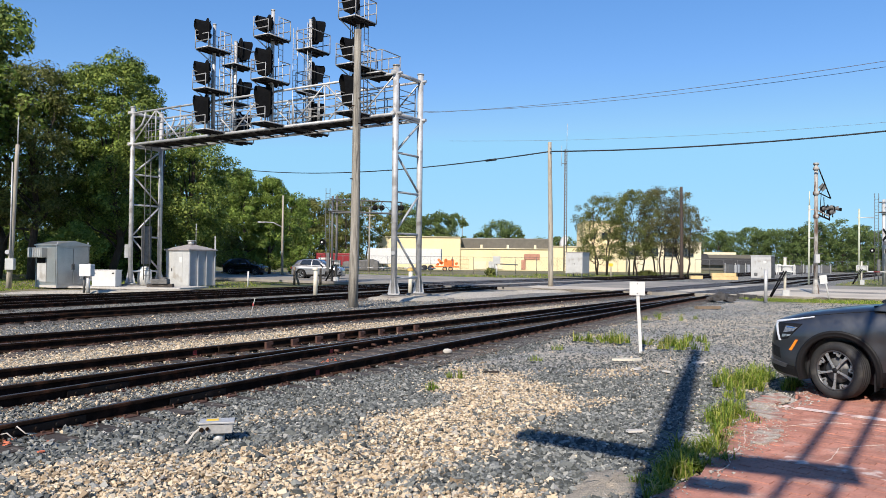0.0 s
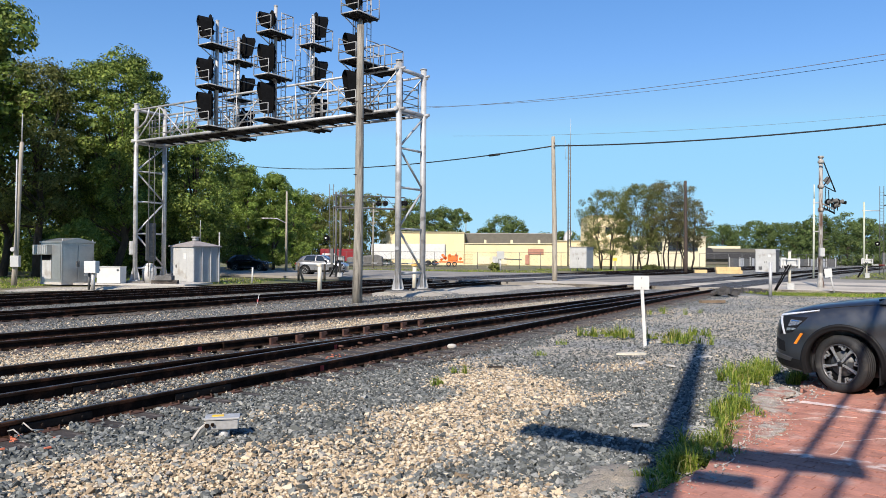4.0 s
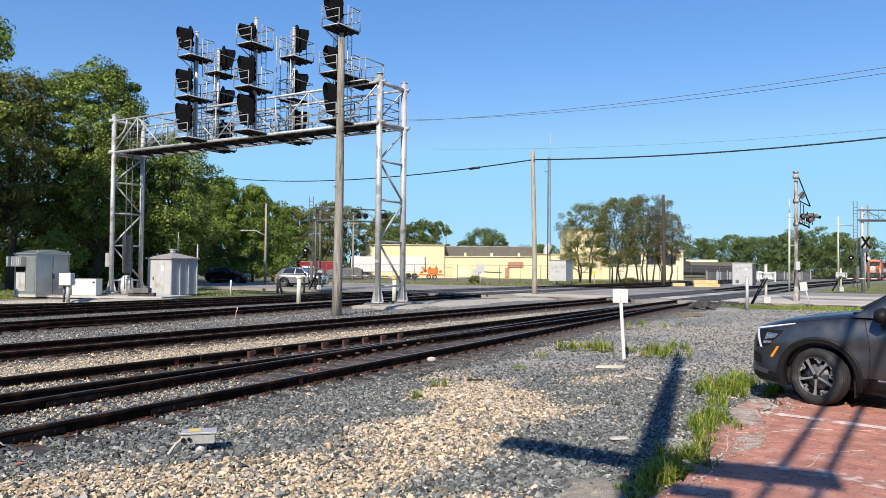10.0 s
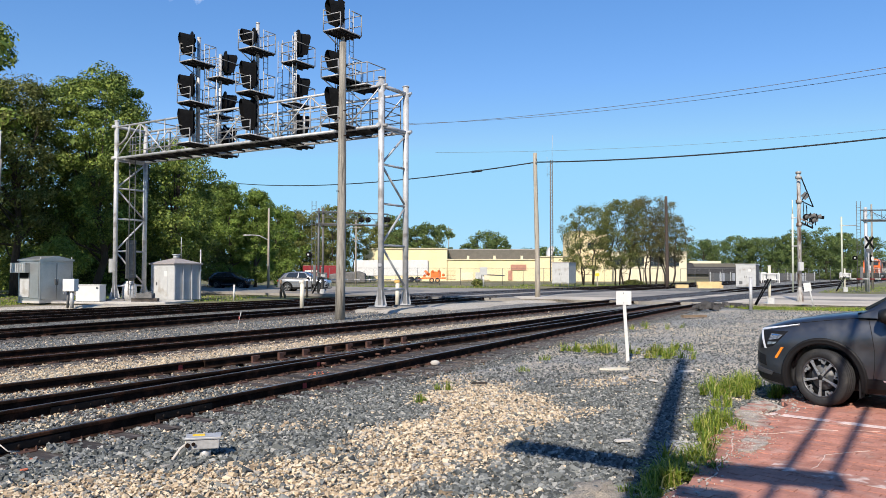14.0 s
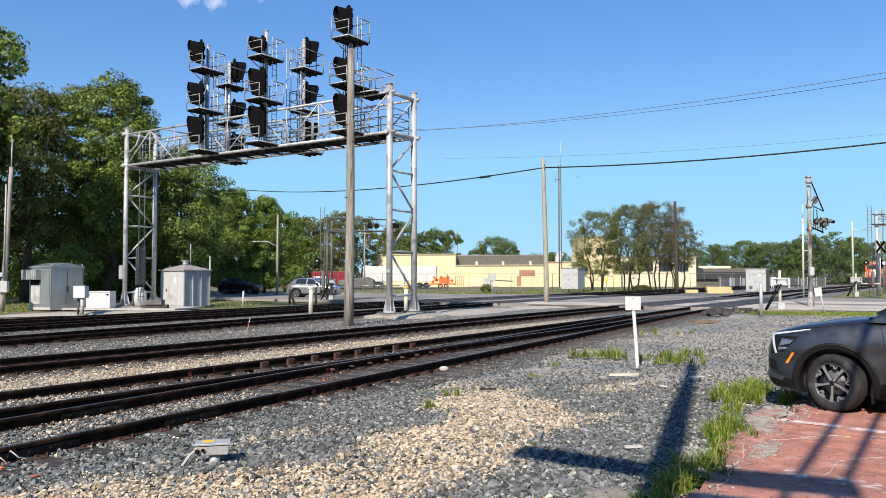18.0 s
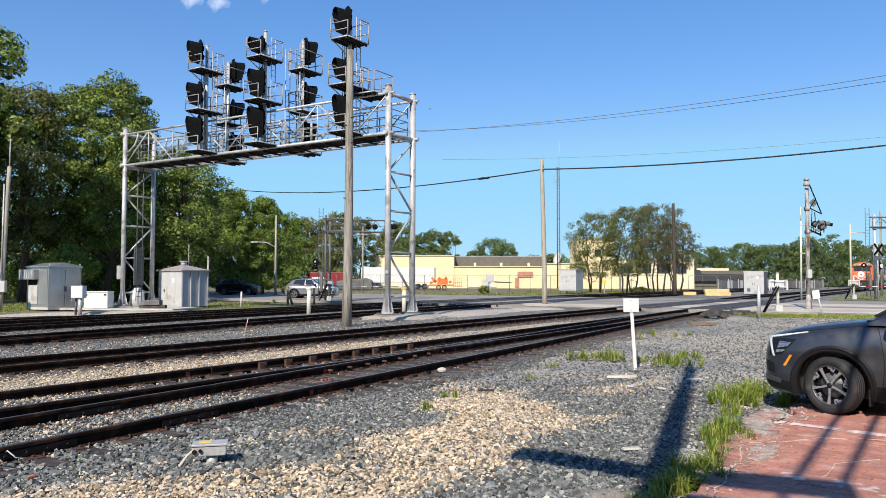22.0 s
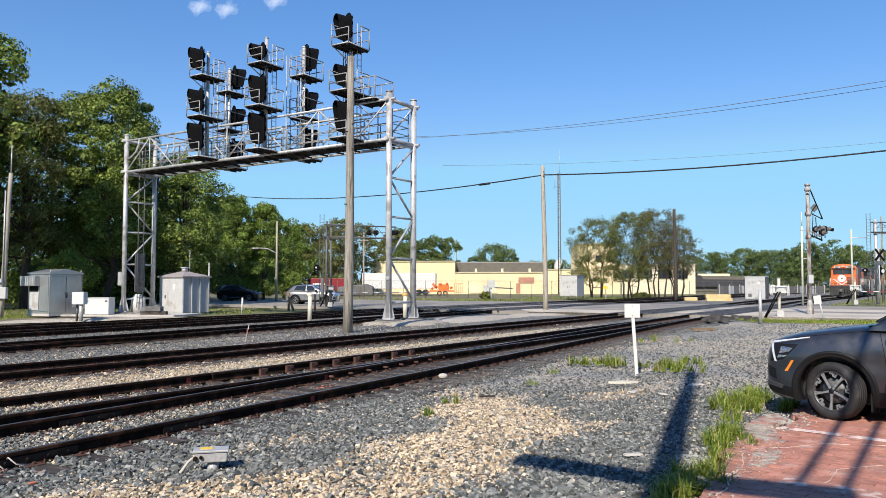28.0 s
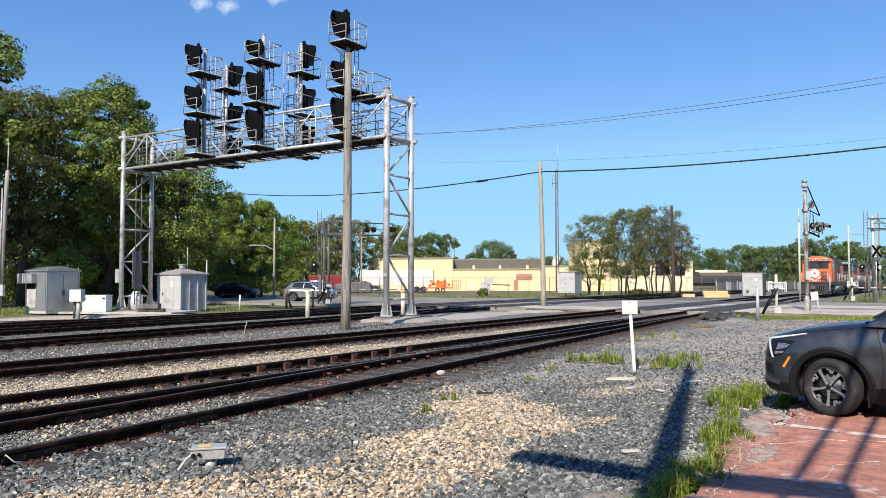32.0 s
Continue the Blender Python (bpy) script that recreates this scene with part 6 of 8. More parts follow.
def small_pole(x, y, h, arms, label, material=POLEWOOD):
    t = thing("utility_pole", label, "pole", Matrix.Translation((x, y, 0)))
    part("shaft", Geo().tube((0, 0, 0), (0, 0, h), 0.14, 0.09, n=8), material, t)
    for z, w in arms:
        part("cross_arm", Geo().box((0, -0.12, z), (w, 0.1, 0.12)), material, t)
    return t


p = small_pole(-17.7, 80, 8.6, (), "pale street pole with a curved lamp arm", POLEPALE)
part("lamp_arm", Geo().path([(0, 0, 5.2), (-1.0, 0, 5.7), (-2.0, 0, 5.75)], 0.05, 6), GALV, p)
part("lamp_head", Geo().box((-2.3, 0, 5.72), (0.7, 0.25, 0.14)), GALV, p, bevel=0.03)
small_pole(-11.6, 110, 9.5, ((8.3, 1.6), (6.6, 1.0)), "utility pole with transformers among trees", POLEPALE)
small_pole(3.6, 200, 14, ((13.2, 2.2), (12.4, 2.2)), "distant utility pole with cross arms")
small_pole(49.1, 84, 9.5, (), "bare grey utility pole beyond the crossing")


# ---- small things by the tracks ----
def small_trackside():
    REDMARK = mat("faded_red_marking_paint", (0.3, 0.035, 0.03), 0.8, 0, 0.2, 20)
    OLDWOOD = mat("old_brown_fence_wood", (0.2, 0.14, 0.09), 0.9, 0, 0.25, 5)
    t = thing("marker_stake", "thin white and red survey stake in the ballast", "stake", Matrix.Translation((-6.9, 26.4, 0)))
    part("stick", Geo().tube((0, 0, -0.1), (0.12, 0, 0.42), 0.011, n=5), WHITE, t)
    part("ribbon", Geo().box((0.06, 0, 0.2), (0.05, 0.02, 0.1)), REDMARK, t)
    t = thing("marker_post", "slim white marker post by the far rails", "post", Matrix.Translation((-13.6, 51.0, 0)))
    part("shaft", Geo().tube((0, 0, -0.1), (0.03, 0, 0.95), 0.06, n=8), WHITE, t)
    for x, y, h, l in ((-11.5, 56.2, 1.25, 0.0), (-11.1, 56.0, 0.9, 0.35), (-9.6, 56.5, 1.15, 0.0)):
        solid("fence_stump", Geo().tube((x, y, -0.1), (x - l, y, h), 0.09, 0.08, n=8), OLDWOOD, "weathered brown wooden fence stump", "post", group="fence stumps")
    t = thing("warning_sign", "small yellow sign on a pale post", "sign", Matrix.Translation((21.7, 100.5, 0)))
    part("post", Geo().box((0, 0, 0.7), (0.14, 0.1, 1.5)), POLEPALE, t)
    part("plate", Geo().box((-0.05, -0.08, 1.5), (0.55, 0.03, 0.4)), YELLOW, t)
    t = thing("switch_machine", "low dark switch machine on a timber", "switch machine", Matrix.Translation((-17.4, 45.4, 0)) @ rz(-4))
    part("case", Geo().box((0, 0, 0.38), (1.0, 0.5, 0.3)), LOCOGREY, t, bevel=0.03)
    part("lid", Geo().tube((0.2, 0, 0.5), (0.2, 0, 0.62), 0.22, n=12), LOCOGREY, t)
    part("timber", Geo().box((0, 0, 0.12), (1.6, 0.3, 0.24)), TIE, t)
    # red paint marks and bond wires on the near rails
    for fn, off, y in ((line_a, 0.7525, 12.1), (line_b, -0.7525, 13.6), (line_a, -0.7525, 14.1)):
        s = (fn(y + 0.1) - fn(y - 0.1)) / 0.2
        m = Matrix.Translation((fn(y), y, RAIL_TOP - 0.09)) @ Matrix.Rotation(-math.atan(s), 4, "Z") @ Matrix.Translation((off, 0, 0))
        solid("paint_mark", Geo().box((0, 0, 0), (0.03, 0.09, 0.08), m=m), REDMARK, "faded red paint mark on a rail", "paint mark", group="paint marks")
    y = 7.55
    p = Vector((line_a(y) + 0.7525 / 0.875, y, 0.02))
    t = thing("bond_wire", "looped pale bond wires at a rail joint", "wire")
    part("loop", Geo().path([p + Vector((0.02, 0, 0.05)), p + Vector((0.1, -0.12, 0.1)), p + Vector((0.2, -0.15, 0.04)), p + Vector((0.22, 0.02, 0.0))], 0.007, 5), CONCRETE, t)
    part("loop", Geo().path([p + Vector((0.05, -0.3, 0.06)), p + Vector((0.14, -0.36, 0.09)), p + Vector((0.2, -0.3, 0.0))], 0.007, 5), CONCRETE, t)
    rng = random.Random(31)
    FLAKE = mat("orange_plastic_scrap", (0.6, 0.17, 0.09), 0.7, 0, 0.2, 10)
    for x, y, n, sp in ((line_a(7.2) + 1.05, 7.0, 16, 0.2), (line_a(13.3) - 0.1, 13.4, 8, 0.14), (line_b(14.5) + 0.1, 14.4, 5, 0.12)):
        g = Geo()
        for k in range(n):
            s = rng.uniform(0.02, 0.06)
            g.box((x + rng.gauss(0, sp), y + rng.gauss(0, sp), 0.0 + rng.uniform(0, 0.015)), (s, s * 0.6, 0.012), rng.random() * 3)
        solid("plastic_scraps", g, FLAKE, "scattered orange plastic scraps on the ballast", "litter", kind="stuff")
    solid("wood_strip", Geo().box((0.72, 12.3, 0.0), (0.26, 0.03, 0.03), 0.12), TIE, "dark wooden strip lying on the gravel", "plank")
    solid("broken_tie_piece", Geo().box((10.5, 30.5, 0.03), (1.1, 0.22, 0.1), 0.3), OLDWOOD, "short broken tie end on the gravel", "plank")
    for x, y, a, l in ((4.55, 13.6, 0.3, 0.28), (3.2, 12.7, 1.1, 0.24), (2.0, 8.0, 0.2, 0.2), (3.6, 12.4, 2.0, 0.16)):
        solid("paper_scrap", Geo().box((x, y, 0.025), (l, l * 0.4, 0.02), a, taper=0.8), CONCRETE, "pale flat scrap lying on gravel", "litter", group="pale scraps")
    for k in range(26):
        y = 5.0 + rng.random() * 9
        x = rng.uniform(-0.35, 0.32) * y
        if x < line_a(y) + 1.4:
            continue
        a = rng.random() * 3.1
        d = Vector((math.cos(a), math.sin(a), 0)) * rng.uniform(0.06, 0.2)
        q = Vector((x, y, 0.025))
        solid("twig", Geo().path([q - d, q + Vector((0.01, 0.01, 0.01)), q + d], 0.004, 4), BARK, "thin dry twig on the gravel", "twig", group="twigs")


small_trackside()


def unseen_back_wall():
    """Added wall, never seen, closes the lot behind the viewer and blocks sky light."""
    g = Geo().box((2, -15, 4.3), (60, 0.4, 8.6))
    solid("wall_south", g, GREYMETAL, "added plain grey-brown wall behind the viewer, blocking low sky", kind="structure")


unseen_back_wall()


def rubble_pile():
    """Dark broken asphalt heaped beside the crossing."""
    rng = random.Random(77)
    t = thing("asphalt_rubble_pile", "low pile of dark broken asphalt lumps", "rubble", Matrix.Translation((13.16, 36.47, 0)))
    for k in range(26):
        a, r = rng.random() * 6.28, rng.random() ** 0.6
        s = rng.uniform(0.18, 0.4)
        g = Geo().box((0, 0, 0), (s, s * rng.uniform(0.6, 1.0), s * rng.uniform(0.4, 0.7)), taper=rng.uniform(0.55, 0.85))
        part("lump", g, ASPHALT_DARK, t, m=Matrix.Translation((0.62 * r * math.cos(a), 0.4 * r * math.sin(a), 0.08 + 0.24 * (1 - r))) @ Matrix.Rotation(rng.random() * 3, 4, "Z") @ Matrix.Rotation(rng.uniform(-0.5, 0.5), 4, "X"), bevel=0.02)


rubble_pile()


# ---- trees ----
def leaf_cloud(centres, radii, per, size, rng, droop=0.2, plain=False):
    """Small bent leaf sprays on the shells of many lumps; returns verts and faces. plain: three-cornered leaves for far trees."""
    n = len(centres)
    k = per
    c = np.repeat(centres, k, 0)
    r = np.repeat(radii, k, 0)
    d = rng.normal(size=(n * k, 3))
    d /= np.linalg.norm(d, axis=1)[:, None]
    rad = rng.uniform(0.3, 1.05, (n * k, 1)) ** 0.4
    p = c + d * r * rad
    nrm = d + rng.normal(scale=0.42, size=d.shape) + np.array([0, 0, 0.35])
    nrm /= np.linalg.norm(nrm, axis=1)[:, None]
    a = np.cross(nrm, rng.normal(size=d.shape))
    a /= np.linalg.norm(a, axis=1)[:, None] + 1e-9
    b = np.cross(nrm, a)
    s = size * rng.lognormal(0, 0.35, (n * k, 1))
    asp = rng.uniform(0.45, 0.8, (n * k, 1))
    if plain:
        v = np.stack([p - a * s, p + b * s * asp * 1.6, p + a * s - np.array([0, 0, 1]) * s * droop], 1)
        return v.reshape(-1, 3), np.arange(n * k * 3).reshape(-1, 3)
    v = np.stack([p - a * s, p + b * s * asp + nrm * s * 0.15, p + a * s - np.array([0, 0, 1]) * s * droop, p - b * s * asp + nrm * s * 0.15], 1)
    f = np.arange(n * k * 4).reshape(-1, 4)
    return v.reshape(-1, 3), f


def tree(x, y, h, w, label, seed, leaf, leaves=7000, size=0.2, low=0.25, trunk=0.28, lumps=60, lump=0.16, stems=1, open_=0.0, name="tree", dome=False):
    """A tapered trunk with limbs and a crown of leaf lumps within an uneven outline."""
    rng = np.random.default_rng(seed)
    t = thing(name, label, "tree" if name == "tree" else "bush", Matrix.Translation((x, y, -0.1)))
    g = Geo()
    cen, rad = [], []
    while len(cen) < lumps:
        u, ang = rng.uniform(0, 1), rng.uniform(0, 2 * math.pi)
        prof = (1 - min(1.0, abs(u - 0.42) / 0.6) ** (3.4 if dome is True else dome)) ** 0.5 if dome else math.sin(math.pi * min(1.0, 0.12 + 0.86 * u)) ** 0.6
        rr = w / 2 * prof * (0.75 + 0.35 * math.sin(ang * 3 + seed) * rng.random()) * (rng.uniform(0.55, 1.0) if dome else rng.uniform(0.35 if not open_ else 0.5, 1.0))
        z = h * (low + (0.95 - low) * u)
        cen.append((rr * math.cos(ang), rr * math.sin(ang), z))
        s = lump * w * rng.uniform(0.6, 1.25)
        rad.append((s, s, s * rng.uniform(0.55, 0.85)))
    cen, rad = np.array(cen), np.array(rad)
    for k in range(stems):
        a = k * 2 * math.pi / stems + seed
        off = Vector((math.cos(a), math.sin(a), 0)) * (0.0 if stems == 1 else w * 0.14)
        base = off * 0.7
        pts = [base]
        for i in range(1, 6):
            q = base.lerp(off * 1.6 + Vector((0, 0, h * 0.8)), i / 5) + Vector((rng.normal() * 0.02 * h, rng.normal() * 0.02 * h, 0))
            q.z = h * 0.8 * i / 5
            pts.append(q)
        g.path(pts, trunk, 8, trunk * 0.18)
        for c in cen[rng.permutation(len(cen))[:int((26 if open_ else 14) / stems) + 3]]:
            zz = max(h * 0.12, c[2] * rng.uniform(0.45, 0.75))
            i = min(4, int(zz / (h * 0.8) * 5))
            u = zz / (h * 0.8) * 5 - i
            st = pts[i].lerp(pts[i + 1], min(1, u))
            mid = st.lerp(Vector(c), 0.5) + Vector((0, 0, -0.04 * h * rng.random()))
            g.path([st, mid, Vector(c)], trunk * 0.32, 5, trunk * 0.05)
    part("trunk", g, BARK, t)
    v, f = leaf_cloud(cen, rad, max(4, leaves // lumps), size, rng, plain=y > 95 or leaves < 9500)
    part("crown", fast_mesh("crown", v, f, leaf), None, t)
    return t


BIG = "tall leafy green broadleaf tree at the wood's edge"
rngt = random.Random(3)
for i, (x, y, h, w, leaf, n) in enumerate(((-28.5, 63, 19.2, 10.8, LEAF, 76000), (-33.4, 60, 17.9, 10.0, LEAF_OLIVE, 36000), (-22.7, 66, 13.6, 9.0, LEAF, 32000), (-38.5, 64, 20.0, 11.5, LEAF_OLIVE, 14000))):
    tree(x, y, h, w, BIG, 10 + i, leaf, n, 0.085, 0.24, 0.36, 170, 0.1, dome=6.0 if i == 0 else 3.4)
for i, (x, y, h, w) in enumerate(((-38.5, 74, 20, 13), (-32, 76, 17, 12), (-26.5, 74, 12.5, 10), (-29.5, 71, 17.0, 11))):
    tree(x, y, h, w, BIG, 14 + i, LEAF, 7000, 0.16, 0.03, 0.36, 85, 0.135)
for i, (x, y, h, w) in enumerate(((-21.0, 88, 11.8, 8), (-23.6, 86, 12.4, 8), (-26.5, 92, 13, 9.5), (-31, 97, 13.5, 11), (-21.5, 102, 11.3, 9), (-42, 92, 17, 13), (-48, 70, 21, 12))):
    tree(x, y, h, w, "mid-green leafy tree bordering a parking lot", 30 + i, LEAF_LIGHT if i in (0, 1, 4) else LEAF, 24000 if i < 3 else 13000, 0.095 if i < 3 else 0.13, 0.08, 0.25, 140, 0.1)
for i in range(17):
    x = -42 + i * 2.7 + rngt.uniform(-1, 1)
    tree(x, 178 + rngt.uniform(-5, 6) if x > -17 else 160 + rngt.uniform(-8, 8), (14.8 if x < -17 else 13.4) + rngt.uniform(-1.2, 1.4), 9, "olive-green spring tree in a dense row", 60 + i, LEAF_BROWN if i < 12 else LEAF_FAR, 9500, 0.17, 0.03, 0.2, 100, 0.11, dome=True)
for i, (x, y, h, w) in enumerate(((13.7, 200, 13.2, 13), (9.5, 204, 10.4, 9), (17.5, 203, 11.5, 9), (-11, 205, 18, 11), (26, 215, 8.5, 12), (32, 215, 9, 12))):
    tree(x, y, h, w, "round green tree rising above the factory roof", 90 + i, LEAF_FAR, 8000, 0.2, 0.1, 0.25, 90, 0.11, dome=True)
for i, (x, y, h, w, n) in enumerate(((22.4, 110, 12.2, 10, 13000), (26.8, 108, 12.8, 9.5, 14000), (31.0, 109, 13.3, 10.5, 15000), (34.6, 111, 10.8, 7.5, 8000))):
    tree(x, y, h, w, "multi-stemmed thinly leaved tree beside the tracks", 120 + i, LEAF_THIN if i > 1 else LEAF_OLIVE, int(n * 2.3), 0.07, 0.2 if i < 2 else 0.32, 0.13, 300, 0.07, stems=4, open_=1.0, dome=True)
for i in range(11):
    u = i / 16
    x, y = 82 + 62 * u + rngt.uniform(-2, 2), 250 - 62 * u + rngt.uniform(-6, 6)
    tree(x, y, (12.0 + 0.35 * i if i < 6 else 11.0) + rngt.uniform(-0.8, 0.8), 14, "full green tree in a long tree line", 150 + i, LEAF_FAR, 10000, 0.19, 0.02, 0.3, 120, 0.1, dome=True)
for i, (x, y, h, w) in enumerate(((94, 194, 13.2, 12), (101, 194, 14.0, 12), (88, 190, 11.6, 10), (109, 200, 13.0, 11), (50, 230, 9, 10), (58, 232, 8, 10))):
    tree(x, y, h, w, "dense green tree beside the tracks", 180 + i, LEAF_FAR, 13000, 0.16, 0.02, 0.3, 130, 0.1, dome=True)
# the first stands in for a sunlit bough, its sunlight put into lighter leaves
for i, (x, y, h, w) in enumerate(((-28.6, 57.5, 4.5, 5.4), (-26, 72, 4, 5), (-31, 69, 4, 6), (-37, 68, 4, 6))):
    tree(x, y, h, w, "low leafy greenery at the wood's edge", 210 + i, LEAF if i else LEAF_LIGHT, 5000, 0.1, 0.03 if i else 0.42, 0.06, 60, 0.13, name="bush")


for i, (x, y, h, w) in enumerate(((28.5, 108, 0.7, 3.5), (-24.2, 84.5, 4.4, 4.2), (-17.0, 86, 3.4, 3.2), (5.5, 97, 1.0, 2.0))):
    tree(x, y, h, w, "low scrubby bush among rough grass", 260 + i, LEAF_OLIVE if i != 2 else LEAF_LIGHT, 2500, 0.1, 0.03, 0.05, 50, 0.13, name="bush")
# the wood's depth behind its first row
for i, (x, y, h, w) in enumerate(((-53, 86, 11, 11), (-46.5, 84, 10, 11), (-40, 83, 10, 10), (-33.5, 84, 9, 10), (-60, 92, 14, 13), (-44, 66, 6, 9))):
    tree(x, y, h, w, "shaded low tree deep in the wood", 280 + i, LEAF, 9000, 0.22, 0.0, 0.2, 120, 0.13)
# tall trees at the wood's edge; three are unseen, added to shade it
for i, (x, y, h, w) in enumerate(((-37.6, 57, 20.0, 13.0), (-43.5, 44, 20, 13), (-32.0, 46, 19.8, 14.0), (-50, 52, 21, 14), (-38.6, 50, 20, 12.5))):
    tree(x, y, h, w, "tall feathery broadleaf tree shading the wood's near edge", 240 + i, LEAF_LIGHT if i == 0 else LEAF, (12000, 6000, 52000, 6000, 9000)[i], (0.16, 0.16, 0.12, 0.16, 0.24)[i], 0.42 if i != 2 else 0.66, 0.34, 100, 0.12 if i != 2 else 0.085)


# ---- grass ----
def blades(spots, seed, h=0.2, w=0.008):
    """Curved three-point blades; spots: (x, y, z, scale)."""
    rng = np.random.default_rng(seed)
    s = np.array(spots)
    n = len(s)
    a = rng.uniform(0, 2 * math.pi, n)
    lean = rng.uniform(0.1, 1.35, n)
    hh = h * s[:, 3] * rng.uniform(0.3, 1.25, n)
    dx, dy = np.cos(a), np.sin(a)
    base = s[:, :3]
    side = np.stack([-dy, dx, 0 * dx], 1) * w
    mid = base + np.stack([dx * lean * hh * 0.35, dy * lean * hh * 0.35, hh * 0.65], 1)
    tip = base + np.stack([dx * lean * hh, dy * lean * hh, hh * (1 - 0.3 * lean)], 1)
    v = np.stack([base - side, base + side, mid - side * 0.75, mid + side * 0.75, tip - side * 0.12, tip + side * 0.12], 1).reshape(-1, 3)
    o = np.arange(n)[:, None] * 6
    f = np.concatenate([o + np.array([0, 1, 3, 2]), o + np.array([2, 3, 5, 4])])
    return v, f


def grass_patch(name, label, spots, seed, h, w=0.008):
    v, f = blades(spots, seed, h, w)
    return tagged(new(name, fast_mesh(name, v, f, GRASS)), label, "grass", kind="stuff")


rg = random.Random(8)


def clump(cx, cy, sx, sy, n, z=0.0, tilt=0.0, power=1.0):
    out = []
    ca, sa = math.cos(tilt), math.sin(tilt)
    tufts = []
    for k in range(max(2, n // 24)):
        q = 1.0 if k % 4 else 1.7
        tufts.append((rg.gauss(0, 0.42) * sx * q, rg.gauss(0, 0.42) * sy * q, rg.uniform(0.3, 1.2)))
    for k in range(n):
        a, b, s = tufts[k % len(tufts)]
        a, b = a + rg.gauss(0, 0.032), b + rg.gauss(0, 0.032)
        out.append((cx + a * ca - b * sa, cy + a * sa + b * ca, z, s))
    return out


TILT = math.atan2(0.83, 0.56)
edge = []
for cx, cy, sx, sy, n in ((1.66, 5.85, 0.5, 0.13, 160), (2.05, 6.52, 0.5, 0.16, 340), (2.44, 7.1, 0.36, 0.22, 300), (2.92, 8.02, 0.3, 0.15, 260), (3.2, 8.7, 0.4, 0.25, 380), (3.75, 10.0, 0.2, 0.1, 60), (4.3, 11.2, 0.45, 0.3, 460), (4.9, 11.85, 0.45, 0.28, 480), (4.9, 10.75, 0.16, 0.12, 300)):
    edge += clump(cx, cy, sx, sy, n, 0.01, TILT)
grass_patch("grass_edge", "fresh green grass tufts along the paving edge", edge + edge, 1, 0.235, 0.0062)
sg = clump(3.75, 17.2, 0.5, 0.5, 420) + clump(4.95, 16.4, 0.5, 0.85, 620) + clump(3.15, 17.2, 0.22, 0.25, 160) + clump(5.7, 17.5, 0.25, 0.3, 120) + clump(6.7, 24, 1.0, 1.0, 120)
grass_patch("grass_tufts", "green weeds growing through the gravel by a sign", sg, 2, 0.24, 0.0085)
low = clump(2.3, 15.4, 0.1, 0.1, 40) + clump(0.0, 11.6, 0.25, 0.3, 60) + clump(-0.15, 10.6, 0.25, 0.2, 60) + clump(1.6, 13.7, 0.12, 0.12, 40)
grass_patch("low_weeds", "sparse low weeds in the gravel", low, 6, 0.15, 0.006)
rs = []
for k in range(15000):
    u = rg.random()
    x = 15.3 + 9.5 * u
    rs.append((x + rg.gauss(0, 0.2), 37.9 - 3.2 * u + rg.gauss(0, 0.75), 0.0, rg.uniform(0.4, 1.0)))
grass_patch("grass_verge", "mown green grass verge beside the street", rs, 3, 0.13, 0.012)
far = []
for k in range(9000):
    x = rg.uniform(-45, 12) if k % 4 else rg.uniform(12, 34)
    far.append((x, (88 + 12 * rg.random() - 0.1 * x) if x < 12 else rg.uniform(102, 110), -0.1, rg.uniform(0.3, 1.0)))
for k in range(5000):
    far.append((rg.uniform(-36, -13), rg.uniform(49, 60), -0.1, rg.uniform(0.2, 0.5)))
    far.append((rg.uniform(-33, -24.2), rg.uniform(40, 48), -0.1, rg.uniform(0.15, 0.4)))
for k in range(4000):
    y = rg.uniform(70, 100)
    far.append((line_a(y) + rg.uniform(3.0, 22), y, -0.1, rg.uniform(0.2, 0.5)))
grass_patch("rough_grass", "rough grass and weeds along the street's far side", far, 4, 0.34, 0.02)


# ---- clouds ----
def cloud_mat():
    m = bpy.data.materials.new("thin_white_cloud")
    m.use_nodes = True
    n, l = m.node_tree.nodes, m.node_tree.links
    b = n["Principled BSDF"]
    b.inputs["Base Color"].default_value = (0.95, 0.95, 0.95, 1)
    b.inputs["Roughness"].default_value = 1.0
    b.inputs["Specular IOR Level"].default_value = 0.0
    tc = n.new("ShaderNodeTexCoord")
    t = n.new("ShaderNodeTexNoise")
    t.inputs["Scale"].default_value, t.inputs["Detail"].default_value = 0.016, 6
    l.new(tc.outputs["Object"], t.inputs["Vector"])
    g = n.new("ShaderNodeTexGradient")
    g.gradient_type = "SPHERICAL"
    mp = n.new("ShaderNodeMapping")
    mp.inputs["Scale"].default_value = (1 / 95, 1 / 95, 1 / 55)
    l.new(tc.outputs["Object"], mp.inputs["Vector"])
    l.new(mp.outputs[0], g.inputs["Vector"])
    x = n.new("ShaderNodeMath")
    x.operation = "MULTIPLY_ADD"
    l.new(t.outputs["Fac"], x.inputs[0])
    x.inputs[1].default_value = 2.2
    x.inputs[2].default_value = -1.25
    y = n.new("ShaderNodeMath")
    y.operation = "ADD"
    l.new(x.outputs[0], y.inputs[0])
    l.new(g.outputs["Fac"], y.inputs[1])
    r = n.new("ShaderNodeMapRange")
    r.inputs["From Min"].default_value, r.inputs["From Max"].default_value = 0.35, 1.0
    r.inputs["To Max"].default_value = 0.34
    l.new(y.outputs[0], r.inputs["Value"])
    l.new(r.outputs[0], b.inputs["Alpha"])
    return m


